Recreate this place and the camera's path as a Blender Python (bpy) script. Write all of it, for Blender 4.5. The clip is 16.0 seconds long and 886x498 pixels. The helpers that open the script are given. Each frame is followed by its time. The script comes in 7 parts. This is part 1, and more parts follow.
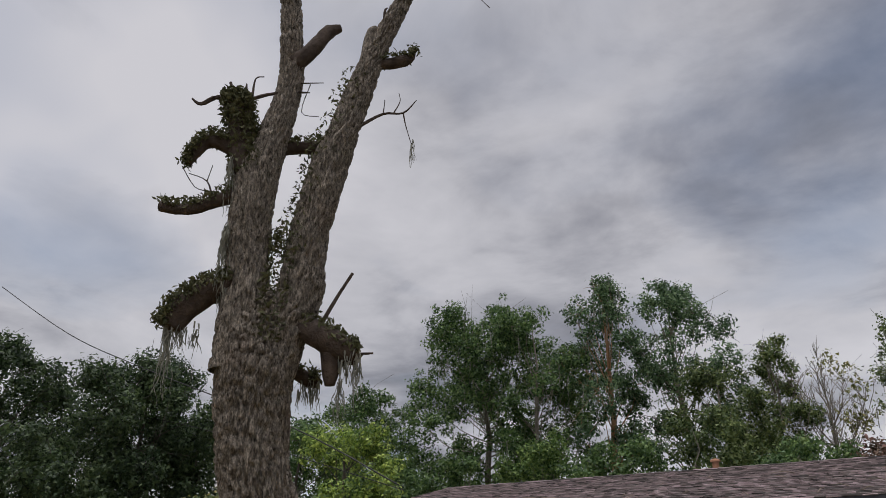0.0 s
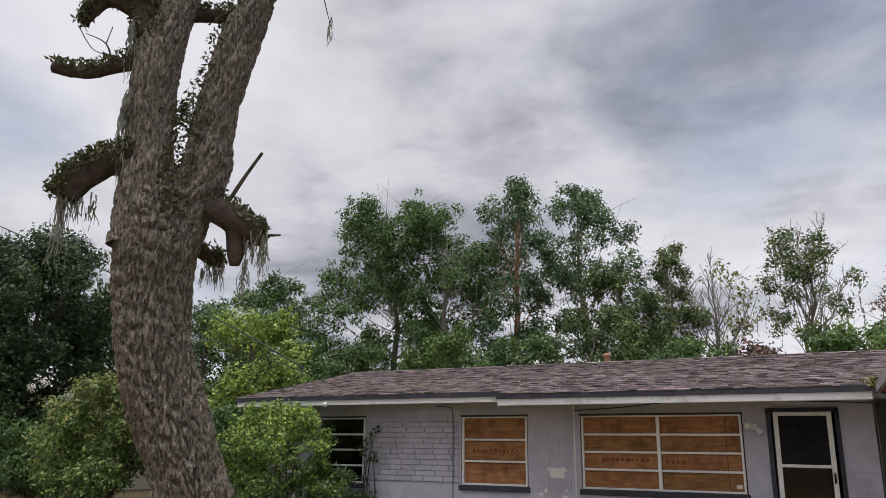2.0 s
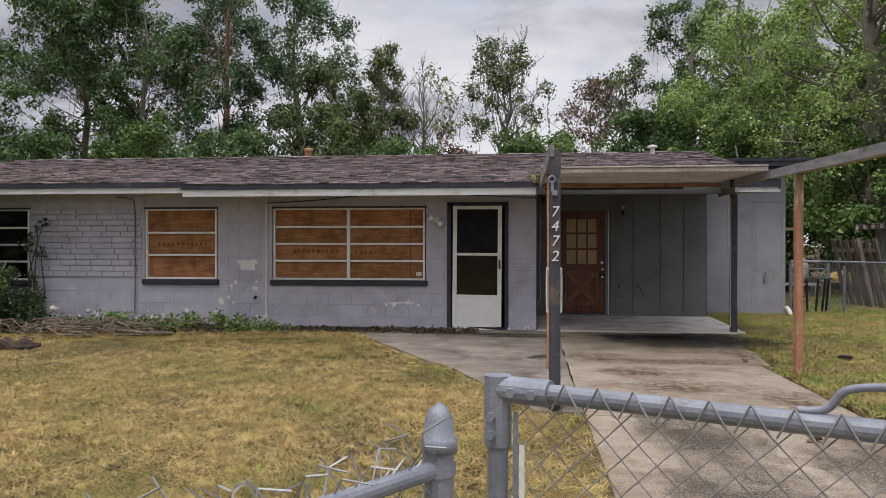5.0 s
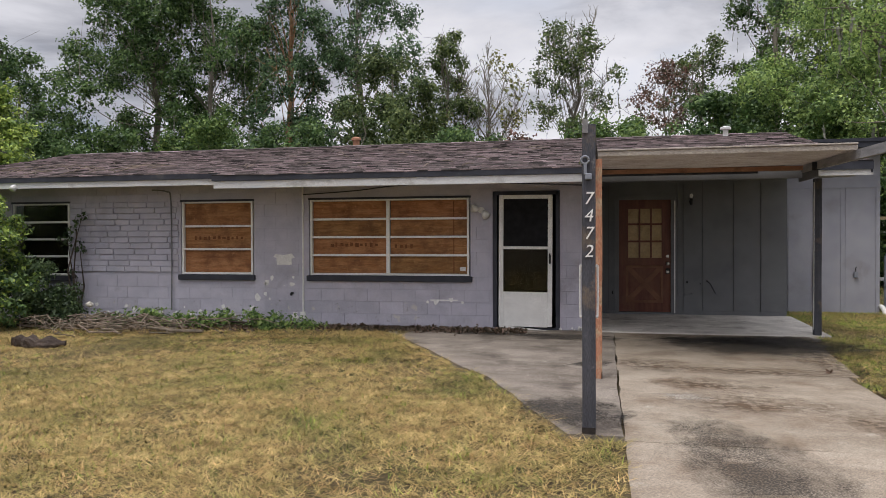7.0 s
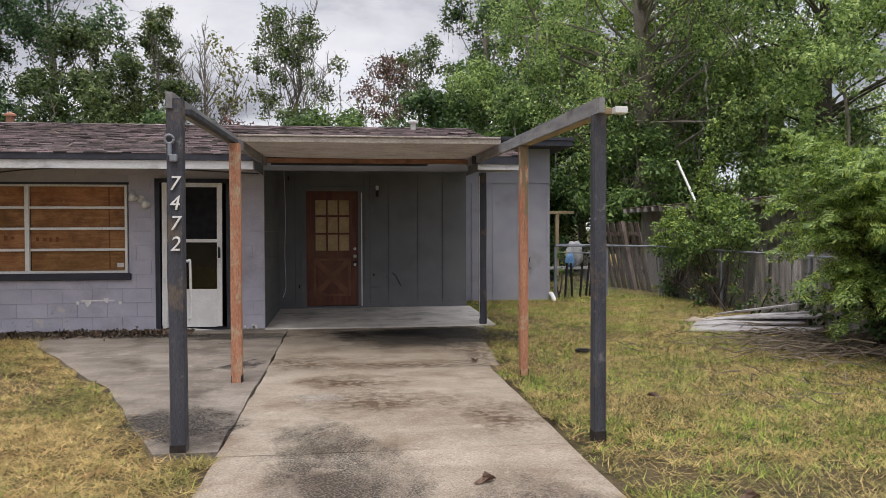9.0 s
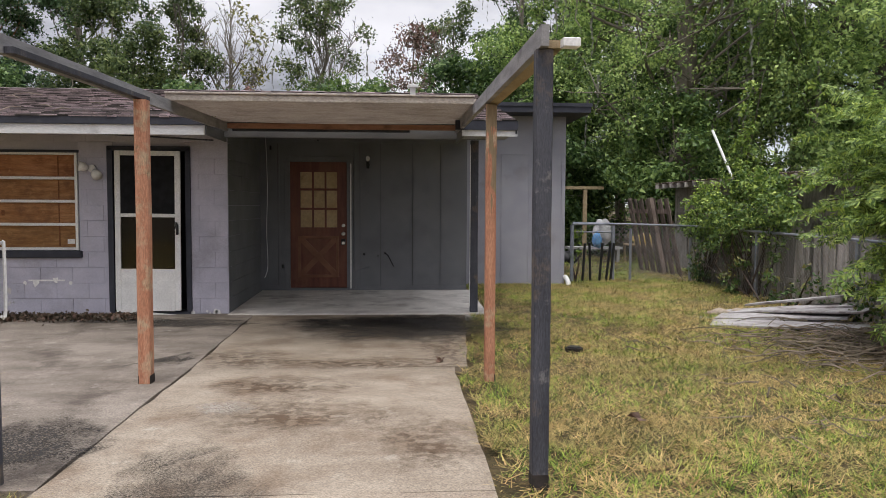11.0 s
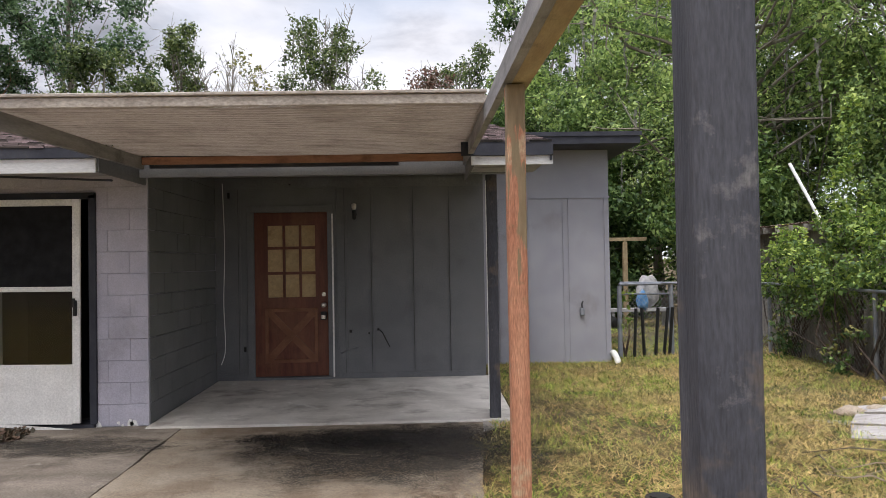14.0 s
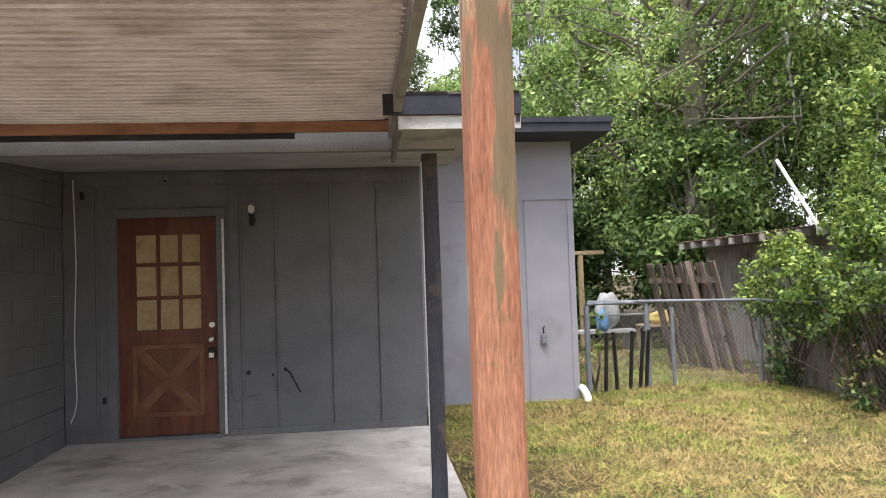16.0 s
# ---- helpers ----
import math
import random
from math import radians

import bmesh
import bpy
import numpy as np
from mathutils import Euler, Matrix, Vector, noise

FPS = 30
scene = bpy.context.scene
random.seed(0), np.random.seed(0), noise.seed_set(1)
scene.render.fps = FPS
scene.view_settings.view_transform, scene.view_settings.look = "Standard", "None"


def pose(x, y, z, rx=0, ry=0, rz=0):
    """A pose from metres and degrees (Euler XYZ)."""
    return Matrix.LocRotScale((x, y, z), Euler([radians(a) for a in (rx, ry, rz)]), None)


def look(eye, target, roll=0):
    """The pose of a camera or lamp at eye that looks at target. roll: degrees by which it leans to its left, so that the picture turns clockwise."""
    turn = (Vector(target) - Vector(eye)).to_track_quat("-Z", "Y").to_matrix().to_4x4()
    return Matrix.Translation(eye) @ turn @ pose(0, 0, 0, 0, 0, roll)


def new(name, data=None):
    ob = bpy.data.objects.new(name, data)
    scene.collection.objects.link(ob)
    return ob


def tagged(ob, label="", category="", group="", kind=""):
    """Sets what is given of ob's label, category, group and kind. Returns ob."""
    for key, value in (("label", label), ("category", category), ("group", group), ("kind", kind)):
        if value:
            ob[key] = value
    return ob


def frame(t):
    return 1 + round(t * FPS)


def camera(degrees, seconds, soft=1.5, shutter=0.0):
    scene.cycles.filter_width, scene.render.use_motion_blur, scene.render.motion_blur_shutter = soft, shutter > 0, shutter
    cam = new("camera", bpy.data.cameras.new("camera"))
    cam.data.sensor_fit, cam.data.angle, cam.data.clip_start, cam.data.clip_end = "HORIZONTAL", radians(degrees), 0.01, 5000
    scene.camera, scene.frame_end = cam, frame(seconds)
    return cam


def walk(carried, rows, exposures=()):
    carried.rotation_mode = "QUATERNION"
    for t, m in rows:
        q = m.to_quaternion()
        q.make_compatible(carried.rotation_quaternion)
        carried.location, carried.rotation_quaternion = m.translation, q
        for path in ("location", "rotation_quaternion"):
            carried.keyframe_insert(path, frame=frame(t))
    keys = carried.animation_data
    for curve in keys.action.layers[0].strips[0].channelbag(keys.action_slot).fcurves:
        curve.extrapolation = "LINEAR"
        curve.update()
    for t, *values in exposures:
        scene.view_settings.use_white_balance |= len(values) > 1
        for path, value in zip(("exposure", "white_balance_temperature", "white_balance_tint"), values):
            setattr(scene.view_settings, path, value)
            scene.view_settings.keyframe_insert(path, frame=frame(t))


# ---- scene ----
cam = camera(61.4, 16.0, soft=0.7)

PATH = [
    (0, (0.1, 0.031, 1.478), (-0.941, 1.552, 2.255), -0.5),
    (0.5, (0.195, -0.047, 1.45), (-0.759, 1.398, 2.45), -0.9),
    (1, (0.204, -0.051, 1.452), (-0.72, 1.379, 2.501), -1.0),
    (1.5, (0.149, 0.05, 1.425), (-0.813, 1.616, 2.214), -0.1),
    (1.7, (0.11, 0.124, 1.414), (-0.84, 1.752, 2.085), 0.3),
    (2, (0.128, 0.116, 1.392), (-0.769, 1.828, 1.906), 0.6),
    (2.5, (0.127, 0.178, 1.367), (-0.651, 1.992, 1.685), 0.7),
    (3, (0.143, 0.206, 1.379), (-0.515, 2.084, 1.574), 0.5),
    (3.5, (0.231, 0.22, 1.369), (-0.285, 2.149, 1.488), 0.5),
    (4, (0.266, 0.263, 1.349), (-0.075, 2.232, 1.408), -0.2),
    (4.2, (0.275, 0.334, 1.345), (-0.008, 2.314, 1.384), -0.5),
    (6.3, (0.668, 1.415, 1.245), (0.465, 3.404, 1.212), 0.2),
    (6.5, (0.69, 1.516, 1.267), (0.457, 3.502, 1.229), 0.2),
    (7, (0.764, 1.721, 1.317), (0.342, 3.676, 1.289), -0.2),
    (7.5, (0.949, 1.872, 1.323), (0.358, 3.783, 1.299), -0.7),
    (8, (1.23, 1.961, 1.33), (0.978, 3.945, 1.288), -1.2),
    (8.5, (1.517, 2.146, 1.308), (1.691, 4.138, 1.264), -0.3),
    (9, (1.785, 2.358, 1.299), (2.033, 4.342, 1.25), -0.2),
    (9.2, (1.899, 2.419, 1.297), (2.125, 4.405, 1.238), -0.2),
    (11.3, (2.849, 3.804, 1.3), (2.923, 5.799, 1.185), 0.4),
    (11.5, (2.883, 3.973, 1.285), (2.925, 5.969, 1.17), 0.3),
    (12, (2.933, 4.438, 1.307), (2.949, 6.436, 1.215), -0.6),
    (12.5, (3.058, 4.919, 1.286), (3.093, 6.917, 1.205), -1.3),
    (13, (3.095, 5.369, 1.281), (3.136, 7.368, 1.219), -1.5),
    (13.5, (3.065, 5.869, 1.322), (3.135, 7.868, 1.312), -1.5),
    (14, (3.1, 6.373, 1.347), (3.155, 8.372, 1.384), -1.0),
    (14.5, (3.063, 6.882, 1.296), (3.06, 8.882, 1.327), -0.6),
    (15, (3.083, 7.399, 1.293), (3.07, 9.398, 1.322), -1.5),
    (15.5, (3.17, 7.911, 1.308), (3.203, 9.91, 1.366), -2.3),
    (16, (3.296, 8.418, 1.318), (3.51, 10.405, 1.405), -1.9),
]
EXPOSURES = [(0, -0.85), (1, -1.05), (1.5, -0.72), (2.5, -0.4), (4.0, -0.47), (9.0, -0.3), (12.5, -0.12), (14.5, 0.22), (15.5, 0.6), (16.0, 0.72)]
walk(cam, [(t, look(eye, target, roll)) for t, eye, target, roll in PATH], EXPOSURES)


# ---------- light ----------
def build_world():
    w = bpy.data.worlds.new("overcast_sky")
    scene.world = w
    w.use_nodes = True
    nt = w.node_tree
    nt.nodes.clear()
    N, L = nt.nodes.new, nt.links.new
    out, bg = N("ShaderNodeOutputWorld"), N("ShaderNodeBackground")
    sky = N("ShaderNodeTexSky")
    sky.sky_type, sky.sun_disc = "NISHITA", False
    sky.sun_elevation, sky.sun_rotation = radians(58), radians(200)
    tc = N("ShaderNodeTexCoord")
    sep = N("ShaderNodeSeparateXYZ")
    L(tc.outputs["Generated"], sep.inputs[0])
    up = N("ShaderNodeMath")
    up.operation = "MAXIMUM"
    L(sep.outputs["Z"], up.inputs[0])
    up.inputs[1].default_value = 0.0
    den = N("ShaderNodeMath")
    den.operation = "ADD"
    L(up.outputs[0], den.inputs[0])
    den.inputs[1].default_value = 0.16
    flat = N("ShaderNodeVectorMath")
    flat.operation = "DIVIDE"
    comb = N("ShaderNodeCombineXYZ")
    for i in range(3):
        L(den.outputs[0], comb.inputs[i])
    L(tc.outputs["Generated"], flat.inputs[0])
    L(comb.outputs[0], flat.inputs[1])

    def clouds(scale, detail, rough, warp, offset):
        mp = N("ShaderNodeMapping")
        mp.inputs["Location"].default_value = offset
        mp.inputs["Scale"].default_value = (1.0, 1.0, 0.6)
        L(flat.outputs[0], mp.inputs[0])
        n = N("ShaderNodeTexNoise")
        n.inputs["Scale"].default_value, n.inputs["Detail"].default_value = scale, detail
        n.inputs["Roughness"].default_value, n.inputs["Distortion"].default_value = rough, warp
        L(mp.outputs[0], n.inputs["Vector"])
        return n.outputs[0]

    big = clouds(0.75, 6, 0.52, 0.25, CLOUD_SHIFT)
    small = clouds(2.2, 8, 0.58, 0.35, (3, 1, 0))
    mixn = N("ShaderNodeMix")
    mixn.inputs[0].default_value = 0.3
    L(big, mixn.inputs[2])
    L(small, mixn.inputs[3])
    ramp = N("ShaderNodeValToRGB")
    el = ramp.color_ramp.elements
    el[0].position, el[0].color = 0.37, (0.28, 0.28, 0.308, 1)
    el[1].position, el[1].color = 0.6, (1.08, 1.06, 1.12, 1)
    e = el.new(0.43)
    e.color = (0.48, 0.48, 0.54, 1)
    e = el.new(0.51)
    e.color = (0.86, 0.85, 0.91, 1)
    L(mixn.outputs[0], ramp.inputs[0])
    # the cloud deck grows brighter towards the zenith, as an overcast sky does
    lift = N("ShaderNodeMapRange")
    lift.interpolation_type = "SMOOTHSTEP"
    lift.inputs["From Min"].default_value, lift.inputs["From Max"].default_value = 0.64, 1.0
    lift.inputs["To Min"].default_value, lift.inputs["To Max"].default_value = 1.0, ZENITH
    L(up.outputs[0], lift.inputs["Value"])
    mul = N("ShaderNodeVectorMath")
    mul.operation = "SCALE"
    L(ramp.outputs[0], mul.inputs[0])
    L(lift.outputs[0], mul.inputs["Scale"])
    # thin places low over the horizon let the blue sky through
    skys = N("ShaderNodeVectorMath")
    skys.operation = "SCALE"
    L(sky.outputs[0], skys.inputs[0])
    skys.inputs["Scale"].default_value = 0.17
    hole = clouds(1.1, 4, 0.5, 0.2, (7.3, 2.0, 0))
    hr = N("ShaderNodeMapRange")
    hr.inputs["From Min"].default_value, hr.inputs["From Max"].default_value = 0.5, 0.75
    hr.inputs["To Min"].default_value, hr.inputs["To Max"].default_value = 0.06, 0.6
    L(hole, hr.inputs["Value"])
    mix = N("ShaderNodeMix")
    mix.data_type = "RGBA"
    L(hr.outputs[0], mix.inputs[0])
    L(mul.outputs[0], mix.inputs[6])
    L(skys.outputs[0], mix.inputs[7])
    L(mix.outputs[2], bg.inputs[0])
    bg.inputs[1].default_value = SKY
    L(bg.outputs[0], out.inputs[0])


SKY, ZENITH, CLOUD_SHIFT = 1.05, 5.0, (1.7, 0.6, 0)
build_world()
sun = new("sun", bpy.data.lights.new("sun", "SUN"))
sun.data.energy, sun.data.angle, sun.data.color = 1.5, radians(22), (1.0, 0.96, 0.9)
sun.matrix_world = look((0, 0, 30), (6, 13, 0))


# ---------- materials ----------
def mat(name, c1, c2, scale=6.0, rough=0.8, bump=0.3, fine=60.0, stain=None, stain_scale=1.2, stain_at=(0.55, 0.7), rand=0.0, island=0.0,
        metal=0.0, stretch=(1, 1, 1), bump_d=0.01, spec=0.3, through_light=0.0, stain2=None, speck=(0.86, 1.12)):
    m = bpy.data.materials.new(name)
    m.use_nodes = True
    nt = m.node_tree
    N, L = nt.nodes.new, nt.links.new
    b = nt.nodes["Principled BSDF"]
    geo = N("ShaderNodeNewGeometry")
    mp = N("ShaderNodeMapping")
    mp.inputs["Scale"].default_value = stretch
    L(geo.outputs["Position"], mp.inputs[0])

    def nz(s, d=4.0, r=0.55, vec=None):
        n = N("ShaderNodeTexNoise")
        n.inputs["Scale"].default_value, n.inputs["Detail"].default_value, n.inputs["Roughness"].default_value = s, d, r
        L(vec or mp.outputs[0], n.inputs["Vector"])
        return n.outputs[0]

    def rng(v, a, z, lo, hi):
        r = N("ShaderNodeMapRange")
        for k, q in (("From Min", a), ("From Max", z), ("To Min", lo), ("To Max", hi)):
            r.inputs[k].default_value = q
        L(v, r.inputs["Value"])
        return r.outputs[0]

    def mix(f, a, z):
        x = N("ShaderNodeMix")
        x.data_type = "RGBA"
        for s, v in ((0, f), (6, a), (7, z)):
            if isinstance(v, bpy.types.NodeSocket):
                L(v, x.inputs[s])
            else:
                x.inputs[s].default_value = v if s == 0 else (*v, 1)
        return x.outputs[2]

    col = mix(rng(nz(scale), 0.32, 0.68, 0, 1), c1, c2)
    grain = nz(fine, 3.0, 0.6)
    if stain:
        col = mix(rng(nz(stain_scale, 6.0, 0.65, geo.outputs["Position"]), *stain_at, 0, 0.85), col, stain)
    if stain2:
        col = mix(rng(nz(stain_scale * 3.1, 6.0, 0.7, geo.outputs["Position"]), 0.6, 0.72, 0, 0.8), col, stain2)
    hsv = N("ShaderNodeHueSaturation")
    L(col, hsv.inputs["Color"])
    val = rng(grain, 0.3, 0.7, *speck)
    for amount, node, sock in ((rand, "ShaderNodeObjectInfo", "Random"), (island, "ShaderNodeNewGeometry", "Random Per Island")):
        if amount:
            q = N(node)
            mu = N("ShaderNodeMath")
            mu.operation = "MULTIPLY"
            L(val, mu.inputs[0])
            L(rng(q.outputs[sock], 0, 1, 1 - amount, 1 + amount), mu.inputs[1])
            val = mu.outputs[0]
            L(rng(q.outputs[sock], 0, 1, 0.5 + amount * 0.045, 0.5 - amount * 0.045), hsv.inputs["Hue"])
    L(val, hsv.inputs["Value"])
    L(hsv.outputs[0], b.inputs["Base Color"])
    b.inputs["Metallic"].default_value = metal
    b.inputs["Specular IOR Level"].default_value = spec
    L(rng(grain, 0.25, 0.75, max(rough - 0.08, 0.02), min(rough + 0.1, 1)), b.inputs["Roughness"])
    if bump:
        bm_ = N("ShaderNodeBump")
        bm_.inputs["Strength"].default_value, bm_.inputs["Distance"].default_value = bump, bump_d
        L(grain, bm_.inputs["Height"])
        L(bm_.outputs[0], b.inputs["Normal"])
    if through_light:
        tr = N("ShaderNodeBsdfTranslucent")
        L(hsv.outputs[0], tr.inputs[0])
        ms = N("ShaderNodeMixShader")
        ms.inputs[0].default_value = through_light
        L(b.outputs[0], ms.inputs[1])
        L(tr.outputs[0], ms.inputs[2])
        L(ms.outputs[0], nt.nodes["Material Output"].inputs[0])
    return m


PAINT = mat("grey_violet_painted_block", (0.4, 0.388, 0.46), (0.5, 0.483, 0.555), 3, 0.75, 0.35, 90, stain=(0.29, 0.275, 0.31), stain_scale=0.9, rand=0.022, bump_d=0.004)
PAINT_WORN = mat("flaking_painted_block", (0.39, 0.378, 0.445), (0.475, 0.46, 0.525), 3, 0.8, 0.4, 90, stain=(0.55, 0.52, 0.48), stain_scale=4.2, stain_at=(0.58, 0.63), rand=0.05, stain2=(0.13, 0.13, 0.09), bump_d=0.004)
# Grey set darker than the paint, putting the carport recess's shade into the colour.
PANEL = mat("shade_darkened_grey_board", (0.138, 0.142, 0.15), (0.188, 0.192, 0.2), 2.2, 0.7, 0.3, 70, stain=(0.12, 0.123, 0.128), stain_scale=1.1, bump_d=0.004, speck=(0.8, 1.18))
WINGPANEL = mat("pale_grey_violet_siding", (0.3, 0.3, 0.345), (0.36, 0.36, 0.4), 2.2, 0.7, 0.25, 70, stain=(0.26, 0.25, 0.26), stain_scale=1.4, bump_d=0.004)
MORTAR = mat("shadowed_mortar", (0.4, 0.39, 0.46), (0.46, 0.445, 0.515), 5, 0.9, 0.4, 80)
NAVY = mat("dark_slate_paint", (0.028, 0.03, 0.042), (0.045, 0.047, 0.06), 5, 0.6, 0.2, 60, stain=(0.09, 0.085, 0.08), stain_scale=5, stain_at=(0.62, 0.75))
WHITE = mat("chalky_white_paint", (0.68, 0.67, 0.65), (0.8, 0.79, 0.77), 4, 0.6, 0.15, 60, stain=(0.36, 0.33, 0.3), stain_scale=3, stain_at=(0.6, 0.8))
FASCIA = mat("dirty_white_fascia", (0.5, 0.5, 0.51), (0.64, 0.64, 0.64), 3, 0.7, 0.2, 60, stain=(0.3, 0.28, 0.27), stain_scale=2.5, stretch=(0.4, 1, 3))
PLY = mat("weathered_plywood", (0.25, 0.11, 0.04), (0.4, 0.205, 0.09), 9, 0.75, 0.25, 50, stain=(0.13, 0.055, 0.022), stain_scale=3.2, stain_at=(0.46, 0.7), stretch=(0.35, 1, 3.2), rand=0.16, stain2=(0.45, 0.25, 0.12), speck=(0.75, 1.2))
PLY_MARK = mat("faded_stencil_ink", (0.13, 0.05, 0.02), (0.2, 0.08, 0.03), 30, 0.8, 0)
SHINGLE = mat("brown_grey_shingle", (0.085, 0.066, 0.063), (0.21, 0.168, 0.16), 5, 0.95, 0.5, 140, stain=(0.075, 0.06, 0.06), stain_scale=0.9, island=0.95, bump_d=0.006, speck=(0.5, 1.5))
ROOFDECK = mat("dark_roof_felt", (0.03, 0.028, 0.028), (0.05, 0.045, 0.045), 5, 0.95, 0.3, 80)
CONC = mat("stained_concrete", (0.25, 0.2, 0.15), (0.385, 0.325, 0.255), 2.2, 0.85, 0.5, 130, stain=(0.165, 0.11, 0.07), stain_scale=1.5, stain_at=(0.48, 0.7), stain2=(0.44, 0.395, 0.325), bump_d=0.008, rand=0.05, speck=(0.5, 1.45), stretch=(0.7, 1.3, 1))
PATHCONC = mat("dark_weathered_concrete", (0.155, 0.13, 0.105), (0.28, 0.24, 0.2), 2.4, 0.85, 0.5, 110, stain=(0.08, 0.063, 0.05), stain_scale=1.5, stain_at=(0.51, 0.67), stain2=(0.36, 0.325, 0.28), bump_d=0.008, speck=(0.55, 1.45), stretch=(0.7, 1.3, 1))
SLAB = mat("carport_slab_concrete", (0.46, 0.43, 0.395), (0.66, 0.625, 0.58), 2.6, 0.75, 0.3, 110, stain=(0.24, 0.215, 0.195), stain_scale=1.6, stain_at=(0.52, 0.66), stain2=(0.78, 0.76, 0.72), bump_d=0.005, speck=(0.8, 1.2))
SOIL = mat("dry_grass_soil", (0.055, 0.04, 0.02), (0.13, 0.095, 0.048), 6.0, 0.95, 0.8, 45, stain=(0.055, 0.06, 0.018), stain_scale=0.55, stain_at=(0.52, 0.66), stain2=(0.17, 0.115, 0.064), bump_d=0.03, speck=(0.5, 1.45))
STRAW = mat("dry_straw_grass", (0.29, 0.2, 0.073), (0.585, 0.455, 0.185), 5.5, 0.8, 0, 30, stain=(0.23, 0.215, 0.062), stain_scale=0.75, stain_at=(0.48, 0.64), island=0.55, through_light=0.15, speck=(0.65, 1.35))
GREENGRASS = mat("fresh_grass", (0.13, 0.21, 0.028), (0.27, 0.38, 0.07), 2.5, 0.7, 0, 30, stain=(0.36, 0.29, 0.12), stain_scale=0.9, stain_at=(0.46, 0.57), island=0.9, through_light=0.2, speck=(0.65, 1.35))
BARK = mat("grey_oak_bark", (0.06, 0.05, 0.04), (0.5, 0.43, 0.35), 16.0, 0.95, 1.0, 48, stain=(0.2, 0.15, 0.11), stain_scale=1.4, stain_at=(0.55, 0.75), stretch=(2.2, 2.2, 0.7), bump_d=0.05, speck=(0.3, 1.5))
REDWOOD = mat("exposed_red_heartwood", (0.13, 0.075, 0.048), (0.25, 0.165, 0.115), 9, 0.9, 0.8, 30, stretch=(2, 2, 0.4), bump_d=0.03, stain=(0.12, 0.06, 0.035), stain_scale=3)
DEADWOOD = mat("dark_dead_limb", (0.05, 0.037, 0.03), (0.1, 0.075, 0.06), 8, 0.95, 0.8, 30, bump_d=0.03)
DARKBARK = mat("dark_far_bark", (0.07, 0.06, 0.05), (0.14, 0.12, 0.1), 2, 0.9, 0.5, 14)
FARBARK = mat("pale_far_bark", (0.16, 0.14, 0.11), (0.27, 0.24, 0.2), 2, 0.9, 0.5, 14, island=0.2)
RUSTBARK = mat("orange_stripped_trunk", (0.3, 0.16, 0.08), (0.4, 0.25, 0.15), 2, 0.9, 0.5, 14)
FERN = mat("grey_green_fern", (0.07, 0.075, 0.035), (0.125, 0.125, 0.06), 4, 0.8, 0, island=0.35, through_light=0.2)
MOSS = mat("spanish_moss", (0.2, 0.2, 0.165), (0.3, 0.3, 0.25), 4, 0.95, 0, island=0.25, through_light=0.2)


def leafmat(name, a, b, s=0.33):
    return mat(name, a, b, 0.5, 0.55, 0, 20, island=0.72, through_light=s, spec=0.45)


LEAF_OAK = leafmat("oak_leaves", (0.07, 0.112, 0.036), (0.16, 0.215, 0.072))
LEAF_MID = leafmat("mid_green_leaves", (0.052, 0.108, 0.032), (0.13, 0.22, 0.068))
LEAF_BLUE = leafmat("cool_green_leaves", (0.055, 0.115, 0.05), (0.14, 0.23, 0.105))
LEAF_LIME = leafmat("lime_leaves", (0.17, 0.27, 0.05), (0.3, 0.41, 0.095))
LEAF_YEL = leafmat("yellowing_leaves", (0.17, 0.185, 0.055), (0.27, 0.27, 0.085))
LEAF_SUN = leafmat("light_oak_leaves", (0.18, 0.28, 0.085), (0.38, 0.52, 0.175), 0.42)
LITTER = leafmat("rotting_leaf_litter", (0.04, 0.03, 0.02), (0.13, 0.09, 0.055), 0.05)
LEAF_BRN = leafmat("browned_leaves", (0.14, 0.085, 0.06), (0.22, 0.14, 0.095), 0.15)
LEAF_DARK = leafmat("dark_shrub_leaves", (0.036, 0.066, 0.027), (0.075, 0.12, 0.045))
LEAF_BUSH = leafmat("shrub_leaves", (0.085, 0.155, 0.04), (0.18, 0.285, 0.08))
PETAL = leafmat("white_blossom", (0.6, 0.58, 0.5), (0.7, 0.66, 0.6))
GALV = mat("galvanised_steel", (0.21, 0.225, 0.26), (0.3, 0.315, 0.355), 9, 0.55, 0.15, 120, metal=0.35, stain=(0.16, 0.15, 0.145), stain_scale=7, stain_at=(0.58, 0.75))
WIRE = mat("chain_link_wire", (0.26, 0.26, 0.26), (0.4, 0.4, 0.4), 9, 0.5, 0, metal=0.5)
GREYPOST = mat("dark_grey_post_paint", (0.045, 0.046, 0.057), (0.075, 0.076, 0.09), 4, 0.7, 0.4, 60, stain=(0.17, 0.13, 0.095), stain_scale=3, stain_at=(0.54, 0.66), stretch=(3, 3, 0.5), bump_d=0.006, speck=(0.7, 1.35), stain2=(0.2, 0.19, 0.19))
REDPOST = mat("faded_red_stained_post", (0.4, 0.17, 0.1), (0.52, 0.27, 0.17), 5, 0.8, 0.5, 60, stain=(0.5, 0.38, 0.25), stain_scale=2.6, stain_at=(0.52, 0.6), stretch=(4, 4, 0.45), stain2=(0.2, 0.145, 0.08), bump_d=0.01, speck=(0.65, 1.3))


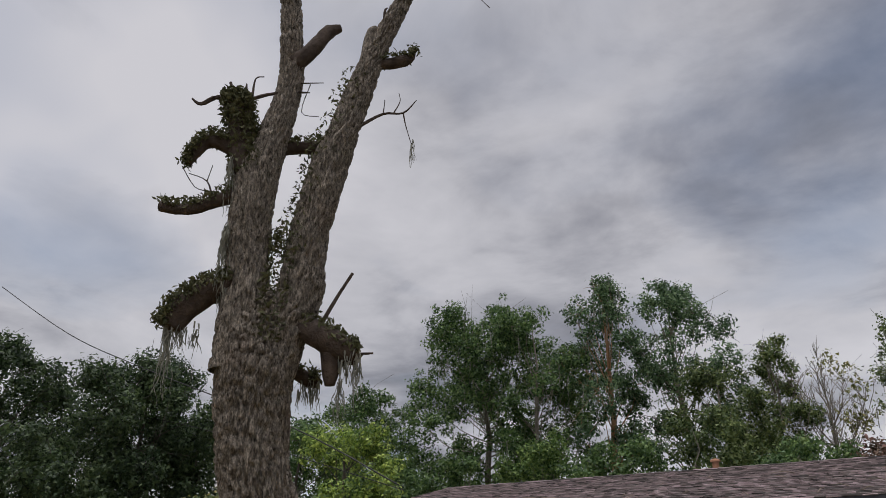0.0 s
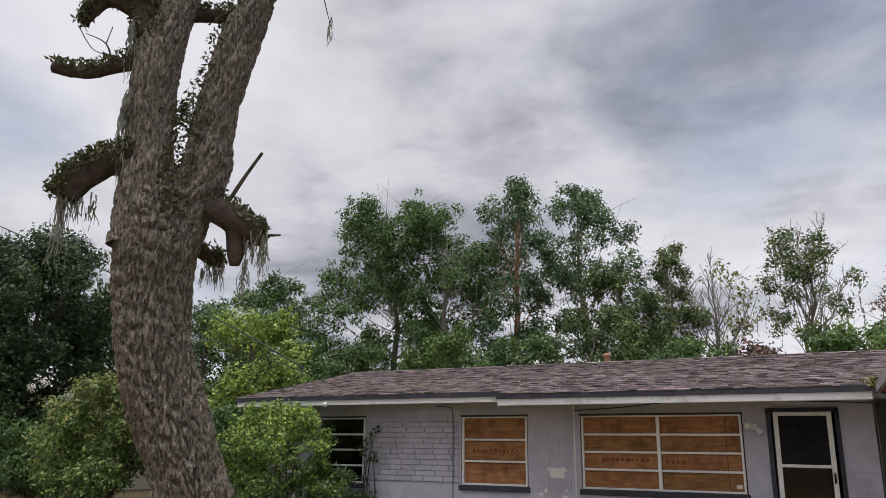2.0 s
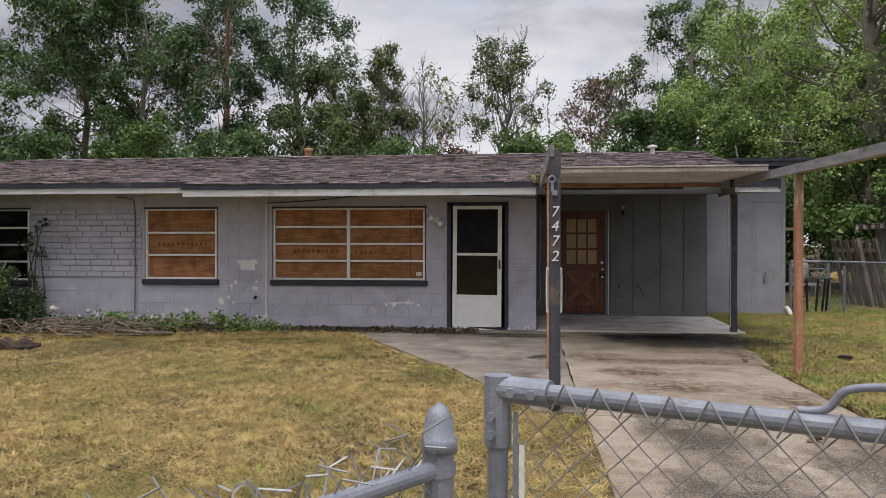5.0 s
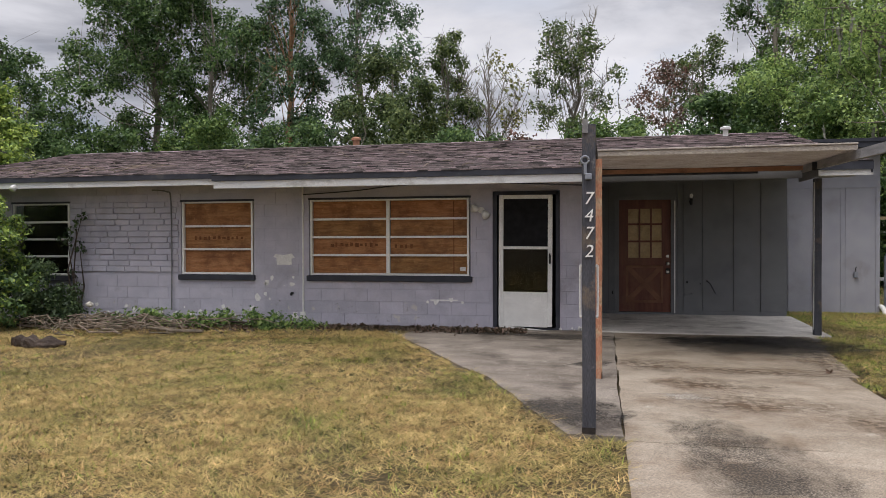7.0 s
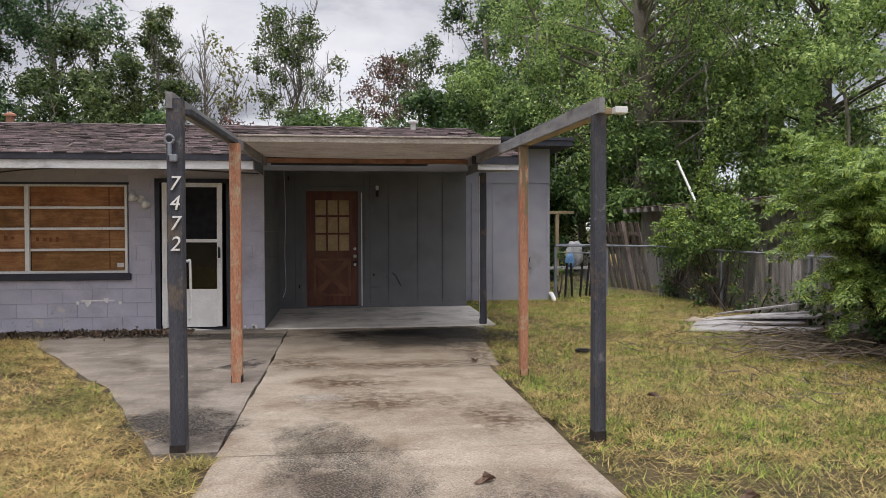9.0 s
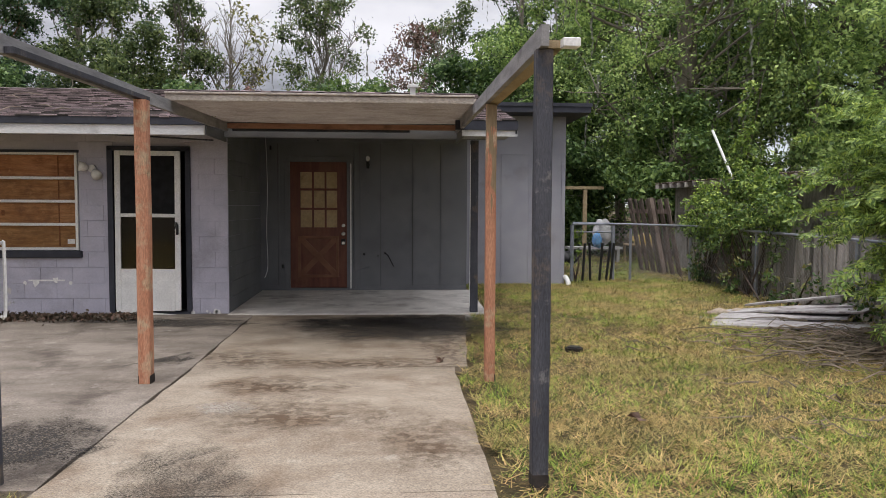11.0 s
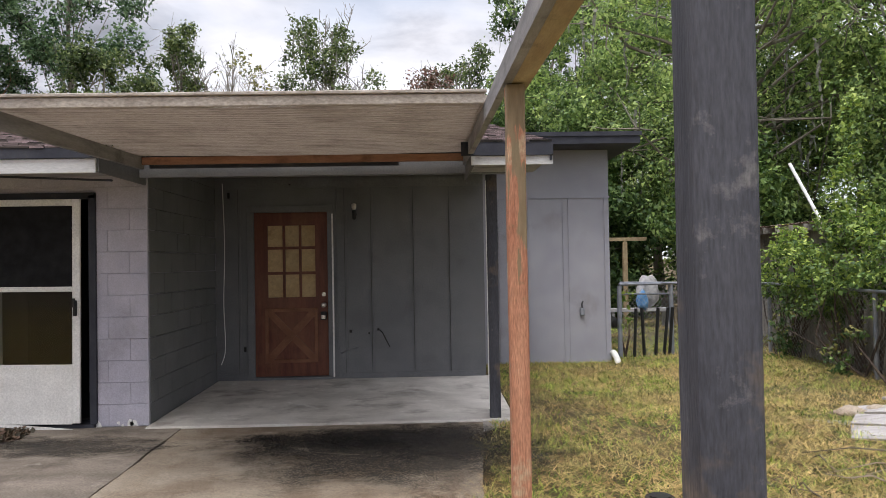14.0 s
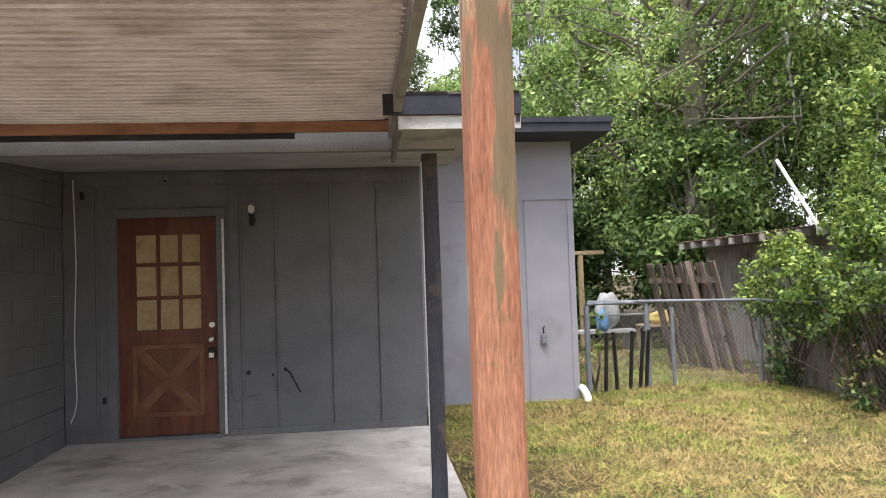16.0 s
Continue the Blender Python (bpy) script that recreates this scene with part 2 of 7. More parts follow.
def bare_above(m, z, col_a, col_b):
    """Paint m raggedly lost above the height z, and in flakes below it; bare wood shows."""
    nt = m.node_tree
    N, L = nt.nodes.new, nt.links.new
    b = nt.nodes["Principled BSDF"]
    paint = b.inputs["Base Color"].links[0].from_socket
    geo, sep, mp, n1, n2 = N("ShaderNodeNewGeometry"), N("ShaderNodeSeparateXYZ"), N("ShaderNodeMapping"), N("ShaderNodeTexNoise"), N("ShaderNodeTexNoise")
    L(geo.outputs["Position"], sep.inputs[0])
    L(geo.outputs["Position"], mp.inputs[0])
    mp.inputs["Scale"].default_value = (3.5, 3.5, 0.5)
    for n, sc in ((n1, 6.0), (n2, 14.0)):
        n.inputs["Scale"].default_value, n.inputs["Detail"].default_value = sc, 5.0
        L(mp.outputs[0], n.inputs["Vector"])
    up = N("ShaderNodeMath")
    up.operation = "MULTIPLY_ADD"
    L(n1.outputs[0], up.inputs[0])
    up.inputs[1].default_value = 3.4
    L(sep.outputs["Z"], up.inputs[2])
    r = N("ShaderNodeMapRange")
    for k, v in (("From Min", z + 1.7), ("From Max", z + 1.8), ("To Min", 0.0), ("To Max", 0.92)):
        r.inputs[k].default_value = v
    L(up.outputs[0], r.inputs["Value"])
    wood, mx = N("ShaderNodeMix"), N("ShaderNodeMix")
    wood.data_type = mx.data_type = "RGBA"
    L(n2.outputs[0], wood.inputs[0])
    wood.inputs[6].default_value, wood.inputs[7].default_value = (*col_a, 1), (*col_b, 1)
    L(r.outputs[0], mx.inputs[0])
    L(paint, mx.inputs[6])
    L(wood.outputs[2], mx.inputs[7])
    L(mx.outputs[2], b.inputs["Base Color"])
    return m


REDPOST_BARE = bare_above(mat("flaking_red_stained_post", (0.36, 0.15, 0.09), (0.5, 0.25, 0.155), 5, 0.8, 0.5, 60, stain=(0.5, 0.38, 0.25), stain_scale=2.6, stain_at=(0.55, 0.62), stretch=(4, 4, 0.45), stain2=(0.2, 0.145, 0.08), bump_d=0.01, speck=(0.65, 1.3)), 1.65, (0.1, 0.08, 0.045), (0.34, 0.265, 0.165))
OLDFENCE = mat("dark_rotten_fence_wood", (0.11, 0.085, 0.07), (0.22, 0.175, 0.145), 5, 0.9, 0.6, 40, stretch=(3, 3, 0.4), rand=0.3, stain=(0.05, 0.04, 0.033), stain_scale=2.2, bump_d=0.01)
SEAMDARK = mat("dirt_and_shade_in_seam", (0.07, 0.07, 0.07), (0.11, 0.11, 0.11), 12, 0.9, 0)
CHAR = mat("rotted_black_wood", (0.02, 0.017, 0.015), (0.05, 0.04, 0.035), 12, 0.95, 0.6, 40, bump_d=0.01)
RAWWOOD = mat("bare_weathered_lumber", (0.3, 0.22, 0.13), (0.42, 0.33, 0.2), 5, 0.85, 0.4, 50, stretch=(3, 0.5, 3), stain=(0.14, 0.11, 0.07), stain_scale=3, bump_d=0.006)
GREYWOOD = mat("silvered_fence_wood", (0.24, 0.215, 0.195), (0.46, 0.425, 0.39), 5, 0.9, 0.6, 40, stretch=(3, 3, 0.4), rand=0.3, stain=(0.07, 0.06, 0.05), stain_scale=2.2, bump_d=0.01)
PANROOF = mat("dusty_tan_roof_pan", (0.34, 0.295, 0.255), (0.47, 0.42, 0.37), 9, 0.7, 0.5, 60, stretch=(0.5, 6, 1), stain=(0.2, 0.165, 0.135), stain_scale=2.2, stain_at=(0.5, 0.75), bump_d=0.006, speck=(0.65, 1.25))
SOFFIT = mat("grey_soffit_board", (0.3, 0.3, 0.315), (0.38, 0.38, 0.39), 2.5, 0.8, 0.2, 60, stain=(0.15, 0.14, 0.14), stain_scale=1.6)
BEAMGREY = mat("weathered_grey_beam", (0.2, 0.195, 0.2), (0.33, 0.32, 0.32), 5, 0.8, 0.4, 50, stretch=(3, 0.5, 3), stain=(0.09, 0.085, 0.085), stain_scale=3, bump_d=0.006)
# Lighter copy of the door's brown: light on the bevel edges, put into colour.
BRACE = mat("lightened_brown_door_brace", (0.16, 0.065, 0.034), (0.24, 0.11, 0.058), 5, 0.5, 0.2, 60, stain=(0.16, 0.06, 0.03), stain_scale=4, bump_d=0.003)
REDDOOR = mat("red_brown_varnished_door", (0.1, 0.03, 0.019), (0.17, 0.058, 0.033), 5, 0.45, 0.2, 60, stretch=(3, 3, 0.4), stain=(0.19, 0.085, 0.045), stain_scale=2.6, stain_at=(0.5, 0.75), bump_d=0.003)
LEDGERWOOD = mat("red_brown_ledger_wood", (0.24, 0.12, 0.075), (0.36, 0.2, 0.13), 5, 0.8, 0.3, 50, stretch=(0.6, 3, 3), stain=(0.13, 0.07, 0.045), stain_scale=4, bump_d=0.004)
CURTAIN = mat("yellowed_paper_blind", (0.42, 0.3, 0.15), (0.55, 0.42, 0.24), 4, 0.8, 0.1, 30, stain=(0.3, 0.2, 0.09), stain_scale=4, rand=0.1)
CHROME = mat("dulled_brass_chrome", (0.5, 0.47, 0.42), (0.62, 0.6, 0.56), 9, 0.3, 0, metal=0.9)
BLACK = mat("black_metal", (0.012, 0.012, 0.012), (0.025, 0.025, 0.025), 9, 0.5, 0)
SCREEN = mat("dark_insect_screen", (0.012, 0.012, 0.013), (0.022, 0.022, 0.024), 9, 0.9, 0.1, 200, spec=0.1)
# Near-black colour gives rooms their darkness, whatever light gets in.
DARKROOM = mat("shade_painted_interior", (0.02, 0.019, 0.018), (0.035, 0.032, 0.03), 2, 0.9, 0)
CLAY = mat("clay_vent", (0.35, 0.17, 0.1), (0.42, 0.22, 0.14), 9, 0.8, 0.2)
RUSTROOF = mat("rusted_tin_roof", (0.16, 0.12, 0.1), (0.36, 0.31, 0.28), 3, 0.75, 0.4, 60, stain=(0.11, 0.065, 0.045), stain_scale=1.8, stain_at=(0.45, 0.6), stretch=(0.4, 2, 1), stain2=(0.45, 0.42, 0.4))
STUCCO = mat("beige_stucco", (0.42, 0.38, 0.3), (0.5, 0.46, 0.37), 4, 0.85, 0.3, 60)
BLUECLOTH = mat("blue_plastic", (0.08, 0.2, 0.42), (0.15, 0.32, 0.55), 12, 0.5, 0.2, 60)
GREYCLOTH = mat("grey_tarpaulin", (0.3, 0.3, 0.3), (0.45, 0.45, 0.45), 12, 0.7, 0.2, 60)
YELLOW = mat("yellow_plastic", (0.55, 0.4, 0.1), (0.65, 0.5, 0.2), 12, 0.5, 0.2, 60)
STICKS = mat("dry_brush_sticks", (0.12, 0.095, 0.07), (0.27, 0.22, 0.17), 8, 0.9, 0.3, 40, island=0.35)
GLASS = bpy.data.materials.new("dark_window_glass")
GLASS.use_nodes = True
_g = GLASS.node_tree.nodes["Principled BSDF"]
_g.inputs["Base Color"].default_value, _g.inputs["Roughness"].default_value = (0.75, 0.77, 0.77, 1), 0.03
_g.inputs["Transmission Weight"].default_value, _g.inputs["IOR"].default_value = 1.0, 1.4


# ---------- building helpers ----------
def finish(name, bm, material, smooth=False):
    me = bpy.data.meshes.new(name)
    bm.normal_update()
    bm.to_mesh(me)
    bm.free()
    me.materials.append(material)
    if smooth:
        me.polygons.foreach_set("use_smooth", [True] * len(me.polygons))
    return me


def part(name, bm, material, parent=None, label="", smooth=False):
    ob = new(name, finish(name, bm, material, smooth))
    ob.parent = parent
    return tagged(ob, label)


def thing(name, label, category, at=(0, 0, 0), group="", kind="", rz=0):
    ob = new(name)
    ob.empty_display_size = 0.1
    ob.matrix_basis = pose(*at, 0, 0, rz)
    return tagged(ob, label, category, group, kind)


def box(x0, x1, y0, y1, z0, z1, bm=None, bevel=0.0):
    bm = bm or bmesh.new()
    r = bmesh.ops.create_cube(bm, size=1.0, matrix=Matrix.Translation(((x0 + x1) / 2, (y0 + y1) / 2, (z0 + z1) / 2)) @ Matrix.Diagonal((abs(x1 - x0), abs(y1 - y0), abs(z1 - z0), 1)))
    if bevel:
        es = list({e for v in r["verts"] for e in v.link_edges})
        bmesh.ops.bevel(bm, geom=es, offset=bevel, segments=1, affect="EDGES")
    return bm


def tube(pts, radii, seg=8, bm=None, wob=0.0, seed=0, cap=True):
    """A tapered limb along the points."""
    bm = bm or bmesh.new()
    pts = [Vector(p) for p in pts]
    if not hasattr(radii, "__len__"):
        radii = [radii] * len(pts)
    rings, ref = [], Vector((0.31, 0.87, 0.21))
    for i, p in enumerate(pts):
        d = (pts[min(i + 1, len(pts) - 1)] - pts[max(i - 1, 0)]).normalized()
        a = d.cross(ref).normalized()
        if a.length < 0.1:
            a = d.orthogonal().normalized()
        b = d.cross(a)
        ring = []
        for k in range(seg):
            th = 2 * math.pi * k / seg
            q = a * math.cos(th) + b * math.sin(th)
            r = radii[i]
            if wob:
                r *= 1 + wob * noise.noise(p * 1.7 + q * 1.3 + Vector((seed, 0, 0))) + wob * 0.5 * noise.noise(p * 5 + q * 4)
            ring.append(bm.verts.new(p + q * r))
        rings.append(ring)
    for r0, r1 in zip(rings, rings[1:]):
        for k in range(seg):
            bm.faces.new((r0[k], r0[(k + 1) % seg], r1[(k + 1) % seg], r1[k]))
    if cap:
        bm.faces.new(rings[0][::-1])
        bm.faces.new(rings[-1])
    return bm


def spline(pts, n=6):
    """Points along a smooth curve through pts (each any length of numbers)."""
    P = [np.array(p, float) for p in pts]
    out = []
    for i in range(len(P) - 1):
        a, b, c, d = P[max(i - 1, 0)], P[i], P[i + 1], P[min(i + 2, len(P) - 1)]
        for k in range(n):
            t = k / n
            out.append(0.5 * (2 * b + (c - a) * t + (2 * a - 5 * b + 4 * c - d) * t * t + (3 * b - a - 3 * c + d) * t ** 3))
    out.append(P[-1])
    return out


def quick_mesh(name, verts, faces_per, material):
    """A mesh of loose polygons: verts is (n, k, 3), one k-cornered face each."""
    n, k, _ = verts.shape
    me = bpy.data.meshes.new(name)
    me.vertices.add(n * k)
    me.vertices.foreach_set("co", verts.reshape(-1).astype(np.float32))
    me.loops.add(n * k)
    me.loops.foreach_set("vertex_index", np.arange(n * k, dtype=np.int32))
    me.polygons.add(n)
    me.polygons.foreach_set("loop_start", np.arange(0, n * k, k, dtype=np.int32))
    me.update(calc_edges=True)
    me.materials.append(material)
    return me


def leaves(centres, size, rs, aspect=0.55, droop=0.25):
    """Bent diamond leaves, one at each centre: (n, 4, 3)."""
    n = len(centres)
    d = rs.normal(size=(n, 3))
    d[:, 2] -= droop
    d /= np.linalg.norm(d, axis=1)[:, None]
    e = np.cross(d, rs.normal(size=(n, 3)))
    e /= np.linalg.norm(e, axis=1)[:, None] + 1e-9
    s = (size * rs.uniform(0.6, 1.35, n))[:, None]
    up = np.cross(d, e) * s * 0.12
    a = centres - d * s * 0.5
    b = centres + e * s * 0.5 * aspect + up
    c = centres + d * s * 0.5
    f = centres - e * s * 0.5 * aspect + up
    return np.stack([a, b, c, f], 1)


def clump_points(clumps, per, rs, shell=0.45):
    """Points scattered in ellipsoid clumps (x, y, z, rx, ry, rz), thicker to the outside."""
    out = []
    for x, y, z, rx, ry, rz in clumps:
        n = max(4, int(per * rx * rz))
        v = rs.normal(size=(n, 3))
        v /= np.linalg.norm(v, axis=1)[:, None]
        r = rs.uniform(shell, 1.0, n) ** 0.6
        r *= np.clip(1 + 0.22 * rs.normal(size=n), 0.3, 1.9)
        out.append(np.array([x, y, z]) + v * r[:, None] * np.array([rx, ry, rz]))
    return np.concatenate(out)


# ---------- ground ----------
G = -0.18


def ground_z(x, y):
    """Height of the lawn: nearly level, a little higher along the house."""
    k = min(max((y - 10.5) / 2.6, 0), 1)
    if -2.6 < x < 3.6 and y > 7:
        return G - 0.05
    return G + 0.07 * k * k * (3 - 2 * k) + 0.018 * noise.noise(Vector((x * 0.6, y * 0.6, 0))) * (1 if abs(x) < 30 and y < 30 else 0)


def build_ground():
    bm = bmesh.new()
    xs = [-3000, -600, -120, -40] + [-26 + 0.5 * i for i in range(85)] + [24, 60, 200, 900, 3000]
    ys = [-3000, -500, -60, -12] + [-4 + 0.5 * i for i in range(60)] + [34, 60, 150, 700, 3000]
    grid = [[bm.verts.new((x, y, ground_z(x, y))) for x in xs] for y in ys]
    for r0, r1 in zip(grid, grid[1:]):
        for i in range(len(xs) - 1):
            bm.faces.new((r0[i], r0[i + 1], r1[i + 1], r1[i]))
    tagged(part("ground", bm, SOIL, smooth=True), "sandy soil under a mown straw-coloured lawn", "ground", kind="structure")


build_ground()

CURVE = [(-2.05, 12.1), (-1.45, 11.2), (-0.95, 10.35), (-0.45, 9.6), (-0.1, 8.8), (0.14, 8.2), (0.35, 7.75), (0.5, 7.4)]


def walk_edge(y):
    """x of the curved lawn edge of the side path at y."""
    c = sorted(CURVE, key=lambda p: p[1])
    if y <= c[0][1]:
        return c[0][0]
    for (xa, ya), (xb, yb) in zip(c, c[1:]):
        if y <= yb:
            return xa + (xb - xa) * (y - ya) / (yb - ya)
    return c[-1][0] - (y - c[-1][1]) * 0.25


def slab(name, ring, z0, z1, material, parent, label=""):
    bm = bmesh.new()
    top = bm.faces.new([bm.verts.new((x, y, z1 + 0.062 * min(max((y - 10.3) / 2.9, 0), 1))) for x, y in ring])
    bmesh.ops.recalc_face_normals(bm, faces=bm.faces)
    r = bmesh.ops.extrude_face_region(bm, geom=[top])
    for v in r["geom"]:
        if isinstance(v, bmesh.types.BMVert):
            v.co.z = z0
    bmesh.ops.recalc_face_normals(bm, faces=bm.faces)
    return part(name, bm, material, parent, label)


def rough_ring(ring, step=0.25, amount=0.012, seed=3):
    rs, out = random.Random(seed), []
    for (xa, ya), (xb, yb) in zip(ring, ring[1:] + ring[:1]):
        n = max(1, int(math.hypot(xb - xa, yb - ya) / step))
        for k in range(n):
            out.append((xa + (xb - xa) * k / n + rs.uniform(-amount, amount), ya + (yb - ya) * k / n + rs.uniform(-amount, amount)))
    return out


drive = thing("driveway", "worn exposed-aggregate concrete driveway with dark oil stains", "driveway", kind="structure")
ZD = -0.165
for i, (ya, yb) in enumerate([(-6, -1.2), (-1.19, 3.0), (3.01, 7.3), (7.31, 10.3), (10.31, 13.17)]):
    slab("concrete_slab", rough_ring([(0.915, ya), (3.27 + 0.12 * (ya > 10), ya), (3.27 + 0.35 * (yb > 11), yb), (0.915, yb)], seed=i), ZD - 0.12, ZD, CONC, drive)
path_ring = CURVE + [(0.9, 7.42), (0.9, 13.3), (-2.35, 13.3), (-2.3, 12.6)]
slab("path_slab", rough_ring(path_ring, seed=9), ZD - 0.12, ZD + 0.004, PATHCONC, drive, "curved concrete side path")


def stain_mat(name, col, strength, full=1.85, proud=85.0):
    """A film whose ragged patches let the concrete show through."""
    m = mat(name, tuple(c * 0.7 for c in col), col, 3, 0.7, 0.3, 110, bump_d=0.005)
    nt = m.node_tree
    N, L = nt.nodes.new, nt.links.new
    tc, n, r, g = N("ShaderNodeTexCoord"), N("ShaderNodeTexNoise"), N("ShaderNodeMapRange"), N("ShaderNodeTexGradient")
    n.inputs["Scale"].default_value, n.inputs["Detail"].default_value, n.inputs["Roughness"].default_value = 1.9, 9, 0.72
    L(tc.outputs["Object"], n.inputs["Vector"])
    g.gradient_type = "SPHERICAL"
    L(tc.outputs["Object"], g.inputs["Vector"])
    s = N("ShaderNodeMath")
    s.operation = "MULTIPLY_ADD"
    L(n.outputs[0], s.inputs[0])
    s.inputs[1].default_value = 2.4
    L(g.outputs["Fac"], s.inputs[2])
    for k, v in (("From Min", 1.36), ("From Max", full), ("To Min", 0.0), ("To Max", strength)):
        r.inputs[k].default_value = v
    L(s.outputs[0], r.inputs["Value"])
    # the film is worn off the stones that stand proud
    geo, f, w, mu = N("ShaderNodeNewGeometry"), N("ShaderNodeTexNoise"), N("ShaderNodeMapRange"), N("ShaderNodeMath")
    f.inputs["Scale"].default_value, f.inputs["Detail"].default_value = proud, 3.0
    L(geo.outputs["Position"], f.inputs["Vector"])
    for k, v in (("From Min", 0.46), ("From Max", 0.6), ("To Min", 1.0), ("To Max", 0.25)):
        w.inputs[k].default_value = v
    L(f.outputs[0], w.inputs["Value"])
    mu.operation = "MULTIPLY"
    L(r.outputs[0], mu.inputs[0])
    L(w.outputs[0], mu.inputs[1])
    L(mu.outputs[0], nt.nodes["Principled BSDF"].inputs["Alpha"])
    return m


OIL = stain_mat("old_oil_film", (0.022, 0.019, 0.017), 0.97, 1.85)
RUSTY = stain_mat("rusty_brown_film", (0.12, 0.072, 0.04), 0.75, 2.2, 12.0)
TYRE = stain_mat("worn_tyre_film", (0.05, 0.04, 0.033), 0.62)
PALE = stain_mat("pale_scuff", (0.5, 0.46, 0.4), 0.7)


def stain_disc(name, x, y, rx, ry, z, material, label, rz=0):
    bm = bmesh.new()
    bmesh.ops.create_circle(bm, cap_ends=True, segments=40, radius=1.0)
    bmesh.ops.recalc_face_normals(bm, faces=bm.faces)
    ob = part(name, bm, material, drive, label)
    ob.matrix_basis = pose(x, y, z, 0, 0, rz) @ Matrix.Diagonal((rx, ry, 1, 1))
    ob.visible_shadow = False
    return ob


AGG = stain_mat("dark_exposed_aggregate", (0.045, 0.038, 0.032), 0.8, 2.0, 70.0)
for x, y, rx, ry, m, lab in [(2.75, 12.1, 1.3, 1.05, OIL, "black oil stain"), (3.25, 12.45, 0.7, 0.75, OIL, "black oil stain"), (2.3, 12.6, 0.9, 0.4, OIL, "black oil stain"), (2.95, 12.65, 0.85, 0.5, OIL, "black oil stain"), (3.25, 11.0, 0.32, 0.8, RUSTY, "rusty brown stain"),
                             (1.95, 8.75, 0.75, 0.55, RUSTY, "brown stain"), (1.75, 9.6, 0.6, 0.4, RUSTY, "brown stain"), (1.7, 6.7, 0.5, 1.15, AGG, "dark aggregate patch"), (1.75, 5.2, 0.6, 0.9, AGG, "dark aggregate patch"), (1.55, 7.6, 0.35, 0.6, AGG, "dark aggregate patch"),
                             (0.45, 8.15, 0.5, 0.62, OIL, "dark damp stain"), (1.5, 8.95, 0.22, 0.2, PALE, "pale scuff"), (2.95, 8.1, 0.35, 0.6, RUSTY, "brown stain"), (1.3, 10.6, 0.45, 0.5, RUSTY, "brown stain"),
                             (-0.9, 12.8, 0.9, 0.3, OIL, "dark damp stain"), (0.2, 12.55, 0.8, 0.4, OIL, "dark damp stain"), (0.45, 10.7, 0.35, 0.45, OIL, "dark damp stain"), (2.75, 5.8, 0.5, 0.9, TYRE, "dark tyre stain"), (2.45, 10.4, 0.9, 0.3, RUSTY, "brown stain")]:
    stain_disc("stain", x, y, rx * 1.25, ry * 1.25, ZD + 0.006 + 0.062 * min(max((y + ry - 10.3) / 2.9, 0), 1), m, lab, rz=(x * 40 if rx == ry else 0))

# ---------- house walls ----------
Y0, ZT = 13.33, 2.3
OPEN = [(-9.75, -8.54, 0.66, 1.99), (-6.36, -5.0, 0.70, 1.98), (-4.01, -1.30, 0.70, 1.98), (-0.87, 0.09, -0.09, 2.03)]


def wall_boxes(bm, x0, x1, z0, z1, opens, y0, y1):
    """A wall along x with its openings left free."""
    xs = sorted({x0, x1, *[o[0] for o in opens], *[o[1] for o in opens]})
    for a, b in zip(xs, xs[1:]):
        o = [q for q in opens if q[0] <= a and q[1] >= b]
        if not o:
            box(a, b, y0, y1, z0, z1, bm)
        else:
            if o[0][2] > z0:
                box(a, b, y0, y1, z0, o[0][2], bm)
            if o[0][3] < z1:
                box(a, b, y0, y1, o[0][3], z1, bm)
    return bm


wall_front = tagged(part("wall_front", wall_boxes(bmesh.new(), -11.0, 0.565, -0.3, ZT, OPEN, Y0 + 0.008, Y0 + 0.2), MORTAR), "grey-violet painted concrete-block front wall, flaking near the ground", "wall", kind="structure")
wall_west = tagged(part("wall_west", box(-11.0, -10.8, Y0 + 0.2, 20.5, -0.3, 2.3), PAINT), "painted block end wall", "wall", kind="structure")
wall_back = tagged(part("wall_back", box(-11.0, 3.7, 20.5, 20.7, -0.3, 2.5), PAINT), "painted block rear wall", "wall", kind="structure")
wall_carport = tagged(part("wall_carport", box(0.365, 0.553, Y0 + 0.2, 15.6, -0.3, 2.45), MORTAR), "painted block side wall of the carport recess", "wall", kind="structure")


def block_mesh(w, h, d, bevel):
    bm = bmesh.new()
    box(-w / 2, w / 2, 0, d, -h / 2, h / 2, bm, bevel)
    return bm


_blocks = {}


def piece(name, parent, w, h, d, m, material, bevel=0.0015):
    key = (round(w, 3), round(h, 3), d, material.name)
    if key not in _blocks:
        _blocks[key] = finish(name, block_mesh(w, h, d, bevel), material)
    ob = new(name, _blocks[key])
    ob.parent, ob.matrix_basis = parent, m
    return ob


def free_spans(a, b, z, h, opens):
    """The parts of a course from a to b that no opening takes."""
    spans = [(a, b)]
    for x0, x1, z0, z1 in opens:
        if z + h / 2 > z0 + 0.02 and z - h / 2 < z1 - 0.02:
            nxt = []
            for s, e in spans:
                if e <= x0 or s >= x1:
                    nxt.append((s, e))
                else:
                    nxt += [(s, x0)] * (x0 - s > 0.04) + [(x1, e)] * (e - x1 > 0.04)
            spans = nxt
    return spans


